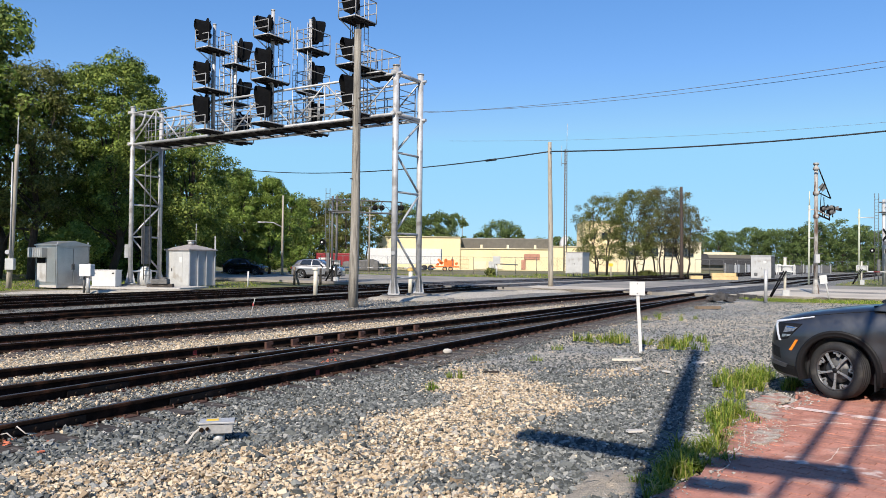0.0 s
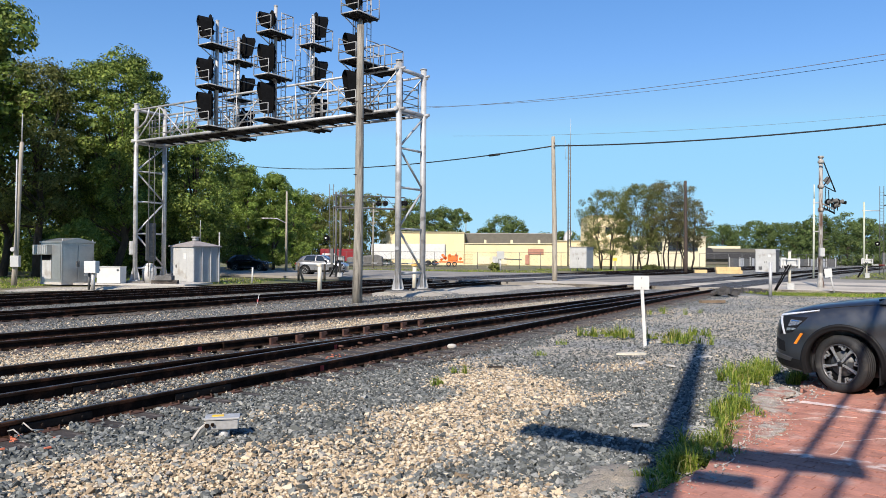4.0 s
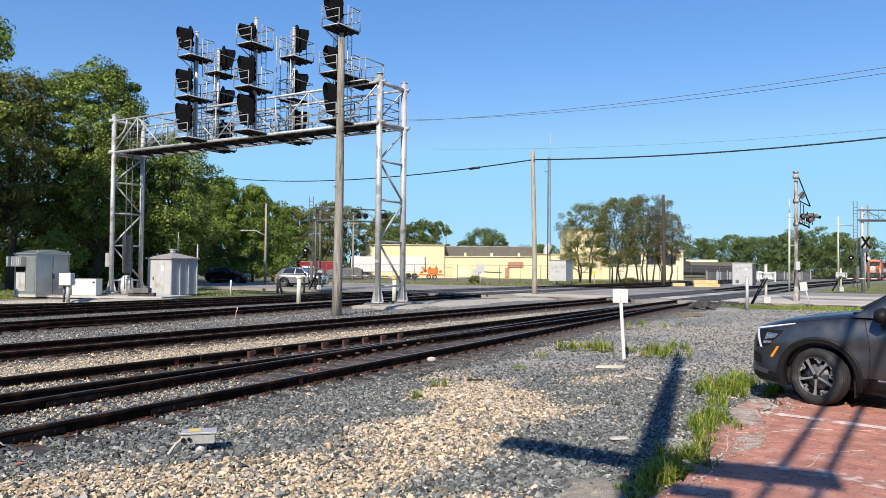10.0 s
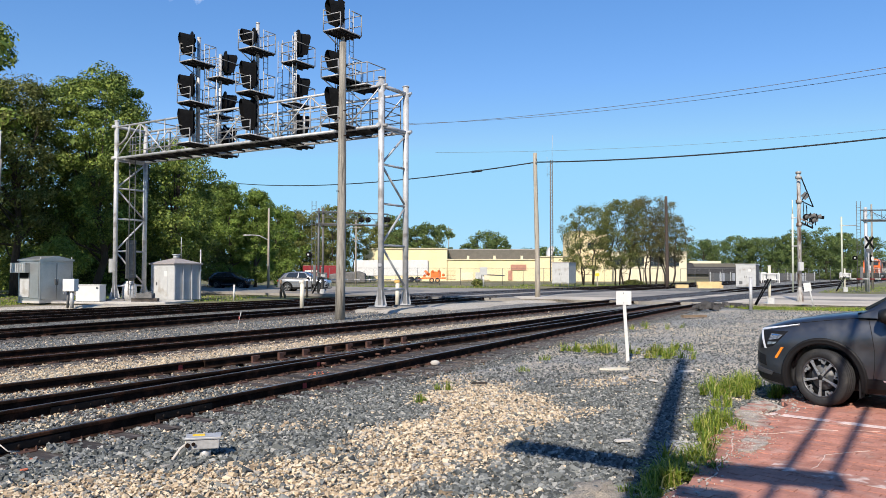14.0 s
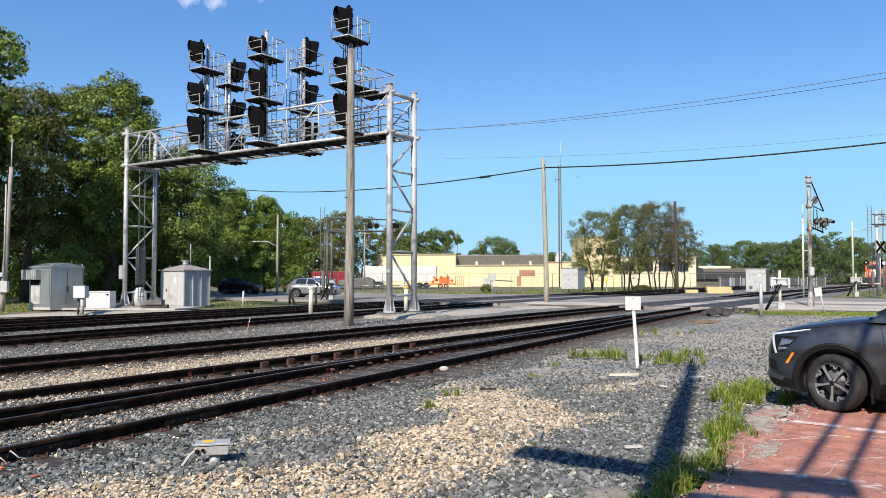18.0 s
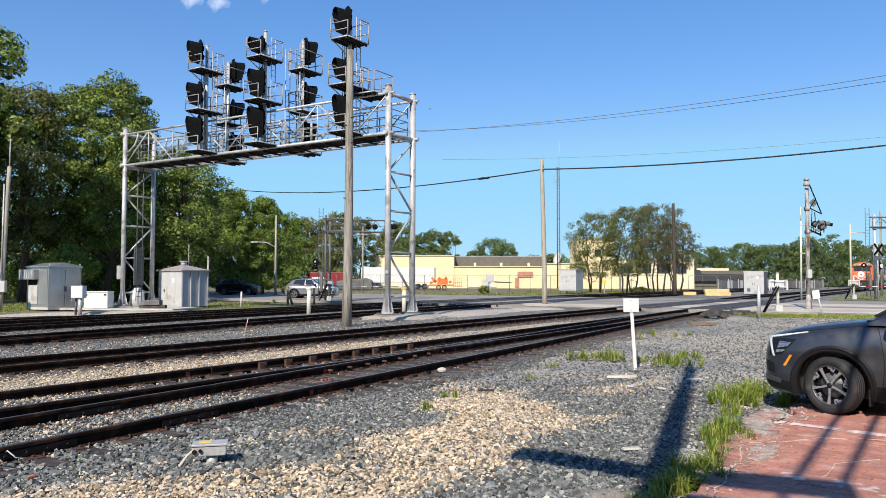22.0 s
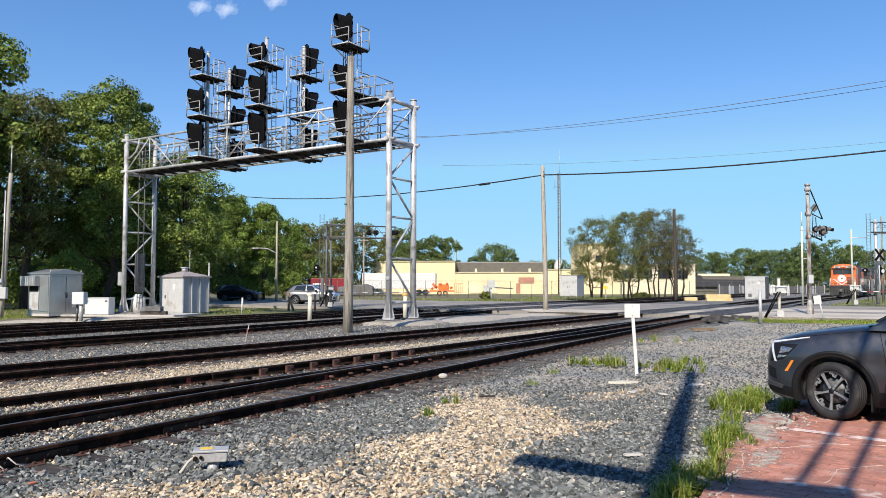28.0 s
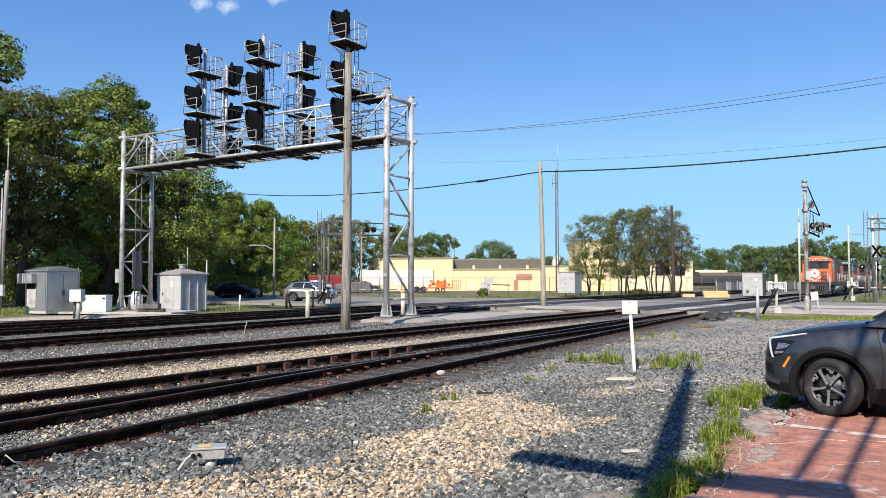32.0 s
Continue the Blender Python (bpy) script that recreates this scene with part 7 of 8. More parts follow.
CLOUD = cloud_mat()
clouds = []
for x, z in ((-815, 955), (-725, 945), (-560, 975)):
    g = Geo()
    g.add([(-110, 0, -70), (110, 0, -70), (110, 6, 70), (-110, 6, 70)], [(0, 1, 2, 3)])
    c = solid("cloud", g, CLOUD, "thin wispy white cloud in the blue sky", "cloud", kind="stuff", m=Matrix.Translation((x, 2500, z)))
    clouds.append((c, x, z))


# ---- brick paving ----
def paving_edge(y):
    """The ragged edge of the brick lot: x for a given y."""
    return 0.98 + 0.3 * min(1.0, max(0.0, (y - 8.3) / 1.4)) + 0.6 * (y - 4.6) + 0.12 * math.sin(y * 2.1) + 0.07 * math.sin(y * 5.3 + 1)


def brick_lot():
    top = 0.075
    ys = [1.0 + 0.4 * k for k in range(33)]
    poly = [(paving_edge(y) + 0.05, y) for y in ys] + [(20, 24), (40, 12), (40, -8), (-6, -8), (-6, -1)]
    lot = solid("pavement", Geo().prism(poly, 0.22, Matrix.Translation((0, 0, top - 0.22))), GROUT, "red brick parking lot with sandy worn joints", kind="structure")
    e1, e2 = Vector((0.72, -0.694, 0)), Vector((0.694, 0.72, 0))
    ang = math.atan2(e1.y, e1.x)
    meshes = [Geo().box((0, 0, 0), (0.206, 0.101, 0.05), taper=0.985).mesh("brick", BRICK) for k in range(1)]
    rng = random.Random(21)
    rest = Geo()
    single = []
    o = Vector((5.2, 9.0, 0))
    for j in range(-62, 40):
        for i in range(-26, 30):
            p = o + e1 * (i * 0.208 + (0.104 if j % 2 else 0)) + e2 * (j * 0.103)
            if not (3.0 < p.y < 12.5 and p.x < p.y * 0.66 + 0.9):
                continue
            gap = p.x - paving_edge(p.y)
            if gap < 0.12 or (gap < 0.4 and rng.random() < 0.6 * (1 - gap / 0.4)) or rng.random() < 0.012:
                continue
            z = top - 0.019 + rng.uniform(-0.003, 0.003) - (0.012 if gap < 0.4 and rng.random() < 0.5 else 0)
            m = Matrix.Translation((p.x, p.y, z)) @ Matrix.Rotation(ang + rng.uniform(-0.012, 0.012), 4, "Z") @ Matrix.Rotation(rng.uniform(-0.012, 0.012), 4, "X")
            if 6.6 < p.y < 8.9 and p.x < 4.9 and len(single) < 300:
                single.append(m)
            else:
                rest.box(None, (0.206, 0.101, 0.05), m=m, taper=0.985)
    for m in single:
        part("brick", meshes[0], None, lot, m=m)
    tagged(part("bricks", rest, BRICK_REST, lot, "worn red paving bricks"), kind="stuff")
    # faded parking line, cracked
    g = Geo()
    for k in range(60):
        if rng.random() < 0.96:
            p = Vector((4.1, 9.14, top + 0.0125)) + e1 * (k * 0.075)
            g.box(p + e2 * rng.uniform(-0.008, 0.008), (0.078, rng.uniform(0.12, 0.165), 0.004), ang)
    solid("parking_line", Geo().box(Vector((3.0, 6.74, top + 0.0085)) + e1 * 1.5, (3.0, 0.27, 0.004), ang), PLINE_WORN, "almost worn-off white parking line", "road marking", kind="structure")
    solid("parking_line", g, PLINE, "faded white parking line on the bricks", "road marking", kind="structure")
    # pale cracks across the bricks
    for pts in (((2.75, 7.6), (3.25, 8.0), (3.6, 8.05), (4.1, 8.25), (4.8, 8.15), (5.4, 8.3)), ((2.3, 6.3), (2.55, 6.75), (2.9, 7.35), (3.1, 7.9)), ((3.3, 6.6), (3.7, 7.1), (4.3, 7.3)), ((3.2, 8.1), (3.35, 8.7), (3.7, 9.1))):
        g = Geo()
        line = []
        for (x0, y0), (x1, y1) in zip(pts, pts[1:]):
            for k in range(5):
                line.append(Vector((x0 + (x1 - x0) * k / 5 + rng.gauss(0, 0.012), y0 + (y1 - y0) * k / 5 + rng.gauss(0, 0.012), top + 0.0095)))
        for a, b in zip(line, line[1:]):
            d = b - a
            if rng.random() < 0.9:
                g.box((a + b) / 2, (d.length * 1.05, rng.uniform(0.004, 0.014), 0.004), math.atan2(d.y, d.x))
        solid("paving_crack", g, CRACK, "pale crumbling crack across the brick paving", kind="structure")
    # patches of spilled gravel and rubble along the edge
    pts = []
    for k in range(1900):
        y = rng.uniform(4.0, 11.5)
        x = paving_edge(y) + rng.gauss(-0.05, 0.19)
        if x > paving_edge(y) + 0.9:
            continue
        pts.append((x, y, (top + 0.004 if x > paving_edge(y) + 0.1 else 0.012) + rng.uniform(0, 0.01)))
    stones("edge_rubble", "broken grey rubble and grit along the paving edge", stone_mat("grey_rubble", [(0, (0.16, 0.15, 0.14)), (0.5, (0.34, 0.31, 0.28)), (1, (0.5, 0.46, 0.41))]), np.array(pts), 0.017, 7)
    # worn-through patches of old concrete among the bricks, with grit on them
    for poly, lab in ((((3.52, 8.8), (3.62, 9.15), (3.9, 9.6), (4.1, 9.85), (4.42, 10.05), (4.4, 9.7), (4.2, 9.45), (3.95, 9.2), (3.85, 8.75), (3.66, 8.2), (3.58, 8.35)), "pale worn concrete patch by a parking line"),
                      (((2.86, 7.2), (2.95, 7.45), (3.2, 7.85), (3.38, 7.95), (3.5, 7.88), (3.34, 7.6), (3.16, 7.4), (3.0, 7.22)), "pale worn concrete patch at the paving edge")):
        jag = []
        for (x0, y0), (x1, y1) in zip(poly, poly[1:] + poly[:1]):
            for u in (0, 0.25, 0.5, 0.75):
                jag.append((x0 + (x1 - x0) * u + rng.gauss(0, 0.022), y0 + (y1 - y0) * u + rng.gauss(0, 0.022)))
        solid("worn_patch", Geo().prism(jag, 0.03, Matrix.Translation((0, 0, top - 0.013))), PATCH, lab, kind="structure")
        cx, cy = sum(p[0] for p in poly) / len(poly), sum(p[1] for p in poly) / len(poly)
        grit = [(cx + 0.55 * w + rng.gauss(0, 0.09), cy + 0.8 * w + rng.gauss(0, 0.12), top + 0.017) for k in range(420) for w in (rng.gauss(0, 0.4),)]
        stones("grit", "pale loose grit on the worn paving", stone_mat("pale_grit", [(0, (0.22, 0.2, 0.17)), (0.5, (0.42, 0.37, 0.31)), (1, (0.55, 0.5, 0.43))]), np.array(grit), 0.008, 9)
    # sandy strip of old concrete where the paving ends
    g = Geo()
    for k in range(12, 20):
        y = 3.6 + k * 0.35
        g.prism([(paving_edge(y) - 0.3 + rng.uniform(-0.1, 0.1), y - 0.3), (paving_edge(y) - 0.05, y - 0.3 + rng.uniform(-0.05, 0.05)), (paving_edge(y) - 0.05, y + 0.2), (paving_edge(y) - 0.22 + rng.uniform(-0.1, 0.1), y + 0.22)], 0.05, Matrix.Translation((0, 0, -0.034 + rng.uniform(0, 0.008))))
    solid("crumbled_kerb", g, CONCRETE, "crumbled pale concrete strip beside the paving", kind="structure")


PLINE_WORN = mat("worn_off_white_paint", (0.36, 0.175, 0.13), 0.9, 0, 0.2, 14, (0.56, 0.43, 0.38), 0.42, streak="world")
PATCH = mat("worn_pale_concrete", (0.36, 0.31, 0.26), 0.95, 0, 0.35, 9, (0.36, 0.17, 0.125), 0.5, 0.006, 40, streak="world")
CRACK = mat("pale_crack_filler", (0.62, 0.47, 0.4), 0.95, 0, 0.2, 20, streak="world")
BRICK_REST = mat("worn_red_brick_paver_far", (0.42, 0.187, 0.135), 0.9, 0, 0.16, 3, (0.44, 0.27, 0.215), 0.22, 0.003, 50, island=0.09, streak="world")
brick_lot()


# ---- cars: x to the nose, y to the car's left side, z up; origin on the ground under the front axle ----
STATION = [  # x, half width, underside, top
    (0.93, 0.40, 0.34, 0.74), (0.90, 0.60, 0.29, 0.87), (0.82, 0.745, 0.245, 0.975), (0.68, 0.835, 0.215, 1.025), (0.48, 0.89, 0.2, 1.085), (0.2, 0.92, 0.2, 1.135),
    (-0.1, 0.93, 0.2, 1.18), (-0.5, 0.933, 0.2, 1.225), (-0.85, 0.933, 0.2, 1.235), (-1.5, 0.933, 0.2, 1.2), (-2.3, 0.933, 0.2, 1.22), (-3.0, 0.93, 0.21, 1.24), (-3.4, 0.9, 0.24, 1.22), (-3.65, 0.84, 0.3, 1.15), (-3.74, 0.7, 0.36, 1.0)]
FULL = [(0.0, 0.86), (0.06, 0.93), (0.15, 0.965), (0.34, 0.985), (0.5, 0.98), (0.62, 0.99), (0.7, 0.985), (0.78, 0.962), (0.86, 0.92), (0.92, 0.87), (0.965, 0.78), (0.99, 0.56), (1.0, 0.0)]


def smooth_at(table, x, col):
    """Catmull-Rom through a table sorted by its first column."""
    t = sorted(table)
    xs = [r[0] for r in t]
    i = max(0, min(len(t) - 2, int(np.searchsorted(xs, x)) - 1))
    p = [t[max(0, i - 1)][col], t[i][col], t[i + 1][col], t[min(len(t) - 1, i + 2)][col]]
    u = max(0.0, min(1.0, (x - xs[i]) / (xs[i + 1] - xs[i])))
    d1 = (p[2] - p[0]) * 0.5
    d2 = (p[3] - p[1]) * 0.5
    return (2 * u ** 3 - 3 * u ** 2 + 1) * p[1] + (u ** 3 - 2 * u ** 2 + u) * d1 + (-2 * u ** 3 + 3 * u ** 2) * p[2] + (u ** 3 - u ** 2) * d2


def skin(x, u):
    """A point on the left flank at station x, u from the underside (0) to the top middle (1)."""
    w, zb, zt = (smooth_at(STATION, x, k) for k in (1, 2, 3))
    return Vector((x, w * smooth_at(FULL, u, 1), zb + (zt - zb) * u))


def flank(x, z):
    zb, zt = smooth_at(STATION, x, 2), smooth_at(STATION, x, 3)
    return skin(x, max(0.0, min(0.97, (z - zb) / (zt - zb))))


def body_shell():
    xs = [0.93, 0.92, 0.9, 0.87, 0.83, 0.78, 0.72] + list(np.arange(0.65, -3.5, -0.1)) + [-3.5, -3.58, -3.65, -3.7, -3.74]
    us = [0, 0.03, 0.06, 0.1, 0.15, 0.2, 0.27, 0.34, 0.42, 0.5, 0.56, 0.62, 0.68, 0.74, 0.79, 0.84, 0.88, 0.92, 0.945, 0.965, 0.98, 0.99, 0.996, 1.0]
    v, f = [], []
    ring = []
    for x in xs:
        left = [skin(x, u) for u in us]
        row = left + [Vector((p.x, -p.y, p.z)) for p in reversed(left[:-1])]
        ring.append(row)
    k = len(ring[0])
    for row in ring:
        v += row
    for i in range(len(xs) - 1):
        for j in range(k):
            a, b = i * k + j, i * k + (j + 1) % k
            f.append((a, a + k, b + k, b))
    f.append(tuple(range(k)))
    f.append(tuple((len(xs) - 1) * k + j for j in range(k - 1, -1, -1)))
    g = Geo()
    g.add(v, f, True)
    return g


def cut_wells(geo, material):
    """Takes the wheel wells out of the shell and returns a finished mesh."""
    body = new("shell", geo.mesh("shell", material))
    cutters = []
    for x in (0.0, -2.755):
        for s in (-1, 1):
            c = new("well", Geo().tube((x, s * 0.62, 0.36), (x, s * 1.2, 0.36), 0.44, n=48).mesh("well", CARBLACK))
            b = body.modifiers.new("cut", "BOOLEAN")
            b.operation, b.object, b.solver = "DIFFERENCE", c, "EXACT"
            cutters.append(c)
    dg = bpy.context.evaluated_depsgraph_get()
    me = bpy.data.meshes.new_from_object(body.evaluated_get(dg))
    for o in cutters + [body]:
        bpy.data.objects.remove(o)
    me.name = "body"
    me.set_sharp_from_angle(angle=radians(35))
    return me


def patch(g, pts, nx=6, ny=4, off=0.006):
    """A thin four-cornered piece that hugs the left flank; pts: (x, z) corners in order."""
    (a, b, c, d) = [Vector((p[0], p[1], 0)) for p in pts]
    rows = []
    for i in range(nx + 1):
        for j in range(ny + 1):
            q = a.lerp(b, i / nx).lerp(d.lerp(c, i / nx), j / ny)
            e = flank(q.x, q.y)
            nrm = (flank(q.x, q.y + 0.01) - flank(q.x, q.y - 0.01)).cross(flank(q.x + 0.01, q.y) - flank(q.x - 0.01, q.y)).normalized()
            if nrm.y < 0:
                nrm = -nrm
            rows.append((e, nrm))
    n = (nx + 1) * (ny + 1)
    v = [e + m * off for e, m in rows] + [e - m * 0.01 for e, m in rows]
    w = ny + 1
    f = []
    for i in range(nx):
        for j in range(ny):
            q = i * w + j
            f += [(q, q + w, q + w + 1, q + 1), (n + q + 1, n + q + w + 1, n + q + w, n + q)]
    rim = [i * w for i in range(nx + 1)] + [nx * w + j for j in range(1, ny + 1)] + [i * w + ny for i in range(nx - 1, -1, -1)] + [j for j in range(ny - 1, 0, -1)]
    for i in range(len(rim)):
        p, q = rim[i], rim[(i + 1) % len(rim)]
        f.append((p, q, n + q, n + p))
    g.add(v, f, False)
    return g


def pair(name, g, material, parent, label=""):
    """The same piece on both flanks, as two parts."""
    a = part(name, g, material, parent, label)
    h = Geo()
    h.v, h.f, h.s = [(x, -y, z) for x, y, z in g.v], [tuple(reversed(f)) for f in g.f], g.s[:]
    part(name, h, material, parent, label)
    return a


LEDWHITE = mat("white_light_strip", (0.62, 0.64, 0.68), 0.25, 0, 0.03, 20, coat=0.5)


def wheel(parent, x, side, steer, detail):
    """A tyre with tread ribs on a five-spoke two-tone alloy; its outer face looks to the car's side."""
    m = Matrix.Translation((x, side * 0.80, 0.366)) @ Matrix.Rotation(steer, 4, "Z") @ Matrix.Rotation(-math.pi / 2 * side, 4, "X")
    w = part("wheel", Geo().lathe([(0.05, 0.02), (0.2, 0.0), (0.25, 0.03), (0.258, -0.1), (0.12, -0.1)], n=32), CARBLACK, parent, "black-backed alloy wheel", m=m)
    prof = [(0.25, 0.085), (0.26, 0.102), (0.285, 0.115), (0.32, 0.118), (0.343, 0.108), (0.356, 0.092)]
    for z in (0.062, 0.021, -0.021, -0.062):
        prof += [(0.366, z + 0.02), (0.367, z + 0.007), (0.357, z + 0.004), (0.357, z - 0.004), (0.367, z - 0.007)]
    prof += [(0.364, -0.08), (0.356, -0.092), (0.34, -0.108), (0.3, -0.118), (0.25, -0.1), (0.25, 0.085)]
    part("tyre", Geo().lathe(prof, n=56), RUBBER, w, "black road tyre")
    part("rim_lip", Geo().lathe([(0.236, 0.06), (0.242, 0.098), (0.256, 0.1), (0.258, 0.085)], n=48), ALLOYDARK, w)
    for k in range(5):
        a = 2 * math.pi * k / 5 + 0.28
        rot = Matrix.Rotation(a, 4, "Z")
        g = Geo().prism([(0.02, -0.016), (0.13, -0.013), (0.2, -0.024), (0.243, -0.04), (0.246, 0.014), (0.2, 0.012), (0.13, 0.012), (0.02, 0.016)], 0.022, rot @ Matrix.Translation((0, 0, 0.07)))
        part("spoke", g, ALLOY, w, "machined silver spoke", bevel=0.004 if detail else 0)
        hook = [(0.245, 17), (0.178, 21), (0.184, 33), (0.212, 35), (0.214, 44), (0.246, 46), (0.244, 37), (0.23, 28), (0.2, 27.5), (0.203, 23), (0.246, 22)]
        g = Geo().prism([(r * math.cos(radians(b)), r * math.sin(radians(b))) for r, b in hook], 0.018, rot @ Matrix.Translation((0, 0, 0.066)))
        part("spoke_insert", g, ALLOY, w)
        part("lug_nut", Geo().tube((0.052 * math.cos(a + 0.6), 0.052 * math.sin(a + 0.6), 0.05), (0.052 * math.cos(a + 0.6), 0.052 * math.sin(a + 0.6), 0.082), 0.011, n=6), ALLOYDARK, w)
    part("hub_cap", Geo().lathe([(0, 0.1), (0.03, 0.1), (0.036, 0.09), (0.036, 0.06)], n=16), CARBLACK, w)
    if detail:
        part("brake_disc", Geo().lathe([(0.0, 0.035), (0.16, 0.035), (0.16, -0.02)], n=28), GALV_DARK, w)
        part("brake_caliper", Geo().box((-0.12, 0.03, 0.04), (0.07, 0.13, 0.05)), ALLOYDARK, w)
    return w


def suv(name, label, m, paint, steer=0.0, detail=True):
    t = thing(name, label, "car", m)
    part("body", cut_wells(body_shell(), paint), None, t)
    # black wheel-arch and sill cladding
    for x in (0.0, -2.755):
        for s in (1, -1):
            g = Geo()
            n = 26
            a0, a1 = radians(-20), radians(198)
            vs, fs = [], []
            for i in range(n + 1):
                a = a0 + (a1 - a0) * i / n
                for r, dy in ((0.436, -0.16), (0.436, 0.012), (0.46, 0.022), (0.482, 0.014), (0.487, 0.022), (0.517, 0.014), (0.524, -0.03)):
                    px, pz = x + r * math.cos(a), 0.36 + r * math.sin(a)
                    e = flank(max(-3.7, min(0.9, px)), max(0.24, pz))
                    vs.append((px, s * (e.y + dy), pz))
            for i in range(n):
                for j in range(6):
                    q = i * 7 + j
                    f = (q, q + 1, q + 8, q + 7)
                    fs.append(f if s > 0 else f[::-1])
            g.add(vs, fs, True)
            part("arch_cladding", g, CARBLACK, t, "matt black wheel-arch cladding")
            part("wheel_well", Geo().lathe([(0.44, 0), (0.44, 0.3), (0, 0.3)], Matrix.Translation((x, s * 0.6, 0.36)) @ Matrix.Rotation(math.pi / 2 * s, 4, "X") @ Matrix.Translation((0, 0, -0.0)), 24), CARBLACK, t)
    pair("sill_cladding", patch(Geo(), [(-0.47, 0.22), (-2.3, 0.22), (-2.3, 0.4), (-0.47, 0.4)], 14, 3, 0.012), CARBLACK, t)
    pair("bumper_lower", patch(Geo(), [(0.9, 0.3), (0.42, 0.22), (0.46, 0.36), (0.9, 0.42)], 8, 3, 0.01), CARBLACK, t)
    pair("bumper_vent", patch(Geo(), [(0.88, 0.5), (0.72, 0.46), (0.74, 0.6), (0.89, 0.64)], 5, 3, 0.006), CARBLACK, t)
    pair("bumper_lip", patch(Geo(), [(0.912, 0.385), (0.64, 0.345), (0.62, 0.39), (0.912, 0.45)], 8, 2, 0.02), ALLOYDARK, t)
    part("grille", Geo().box((0.9, 0, 0.62), (0.05, 1.0, 0.26)), CARBLACK, t)
    lamp = pair("headlight", patch(Geo(), [(0.8, 0.69), (0.62, 0.73), (0.43, 0.935), (0.78, 0.93)], 8, 5, 0.005), CARBLACK, t, "dark wraparound headlight")
    pair("headlight_lens", patch(Geo(), [(0.68, 0.805), (0.54, 0.835), (0.49, 0.885), (0.65, 0.895)], 5, 4, 0.01), LAMPGLASS, lamp)
    pair("headlight_lens", patch(Geo(), [(0.7, 0.745), (0.59, 0.765), (0.56, 0.79), (0.69, 0.785)], 5, 2, 0.01), LAMPGLASS, lamp)
    pair("headlight_reflector", patch(Geo(), [(0.64, 0.872), (0.53, 0.872), (0.52, 0.882), (0.63, 0.885)], 4, 2, 0.016), CHROME, lamp)
    pair("light_strip", patch(patch(Geo(), [(0.82, 0.922), (0.31, 1.022), (0.29, 1.036), (0.8, 0.95)], 12, 1, 0.012), [(0.825, 0.945), (0.795, 0.945), (0.715, 0.7), (0.74, 0.695)], 3, 6, 0.012), LEDWHITE, t, "bright boomerang daytime light strip")
    pair("side_marker", patch(Geo(), [(0.565, 0.575), (0.6, 0.58), (0.51, 0.725), (0.475, 0.725)], 3, 5, 0.012), AMBER, t, "amber side reflector")
    # hood seam, door seams
    for pts in ([(-0.6 + 0.0012 * (i - 6) ** 2, 0.3 + 0.06 * i) for i in range(15)], [(-1.85, 0.3 + 0.06 * i) for i in range(13)]):
        pair("door_seam", Geo().path([flank(x, z) + Vector((0, 0.001, 0)) for x, z in pts], 0.005, 4), CARBLACK, t)
    pair("hood_seam", Geo().path([skin(0.72 - 0.1 * i, 0.925 - 0.0 * i) + Vector((0, 0.001, 0.001)) for i in range(15)], 0.005, 4), CARBLACK, t)
    pair("door_trim", patch(Geo(), [(-0.7, 0.375), (-2.2, 0.375), (-2.2, 0.4), (-0.68, 0.395)], 12, 1, 0.014), CHROME, t)
    # greenhouse
    def hoop(x, zb, zt, wb, wt):
        return [(x[0], wb, zb), (x[1], (wb + wt) / 2 + 0.03, (zb + zt) / 2), (x[2], wt, zt - 0.03), (x[2], wt * 0.7, zt), (x[2], 0, zt + 0.012)]
    hoops = [hoop((-0.62, -0.63, -0.64), 1.06, 1.12, 0.84, 0.8), hoop((-0.82, -0.82, -0.84), 1.06, 1.26, 0.86, 0.76), hoop((-1.1, -1.1, -1.12), 1.06, 1.45, 0.865, 0.7), hoop((-1.35, -1.38, -1.4), 1.06, 1.59, 0.865, 0.65), hoop((-1.75, -1.75, -1.75), 1.06, 1.655, 0.865, 0.63), hoop((-2.4, -2.4, -2.4), 1.06, 1.66, 0.865, 0.62), hoop((-3.0, -3.0, -3.0), 1.06, 1.61, 0.86, 0.6), hoop((-3.4, -3.35, -3.3), 1.06, 1.54, 0.84, 0.58), hoop((-3.7, -3.6, -3.52), 1.06, 1.36, 0.78, 0.55)]
    hoops = [[(x + 0.22, y, z + 0.09) for x, y, z in h] for h in hoops]
    v, f = [], []
    for h in hoops:
        v += h + [(x, -y, z) for x, y, z in reversed(h[:-1])]
    k = 9
    for i in range(len(hoops) - 1):
        for j in range(k - 1):
            f.append((i * k + j, (i + 1) * k + j, (i + 1) * k + j + 1, i * k + j + 1))
    f.append(tuple(range(k)))
    f.append(tuple((len(hoops) - 1) * k + j for j in range(k - 1, -1, -1)))
    gh = Geo()
    gh.add(v, f, True)
    cabin = part("roof", gh, paint, t)
    cabin.data.set_sharp_from_angle(angle=radians(50))

    def pane(pts, out):
        g = Geo()
        q = [Vector(p) + Vector((0.22, 0, 0.09)) for p in pts]
        n = (q[1] - q[0]).cross(q[2] - q[0]).normalized() * out
        g.add([p + n for p in q] + [p - n * 0.5 for p in q], [tuple(range(len(q))), tuple(range(2 * len(q) - 1, len(q) - 1, -1))] + [(i, (i + 1) % len(q), len(q) + (i + 1) % len(q), len(q) + i) for i in range(len(q))])
        return g
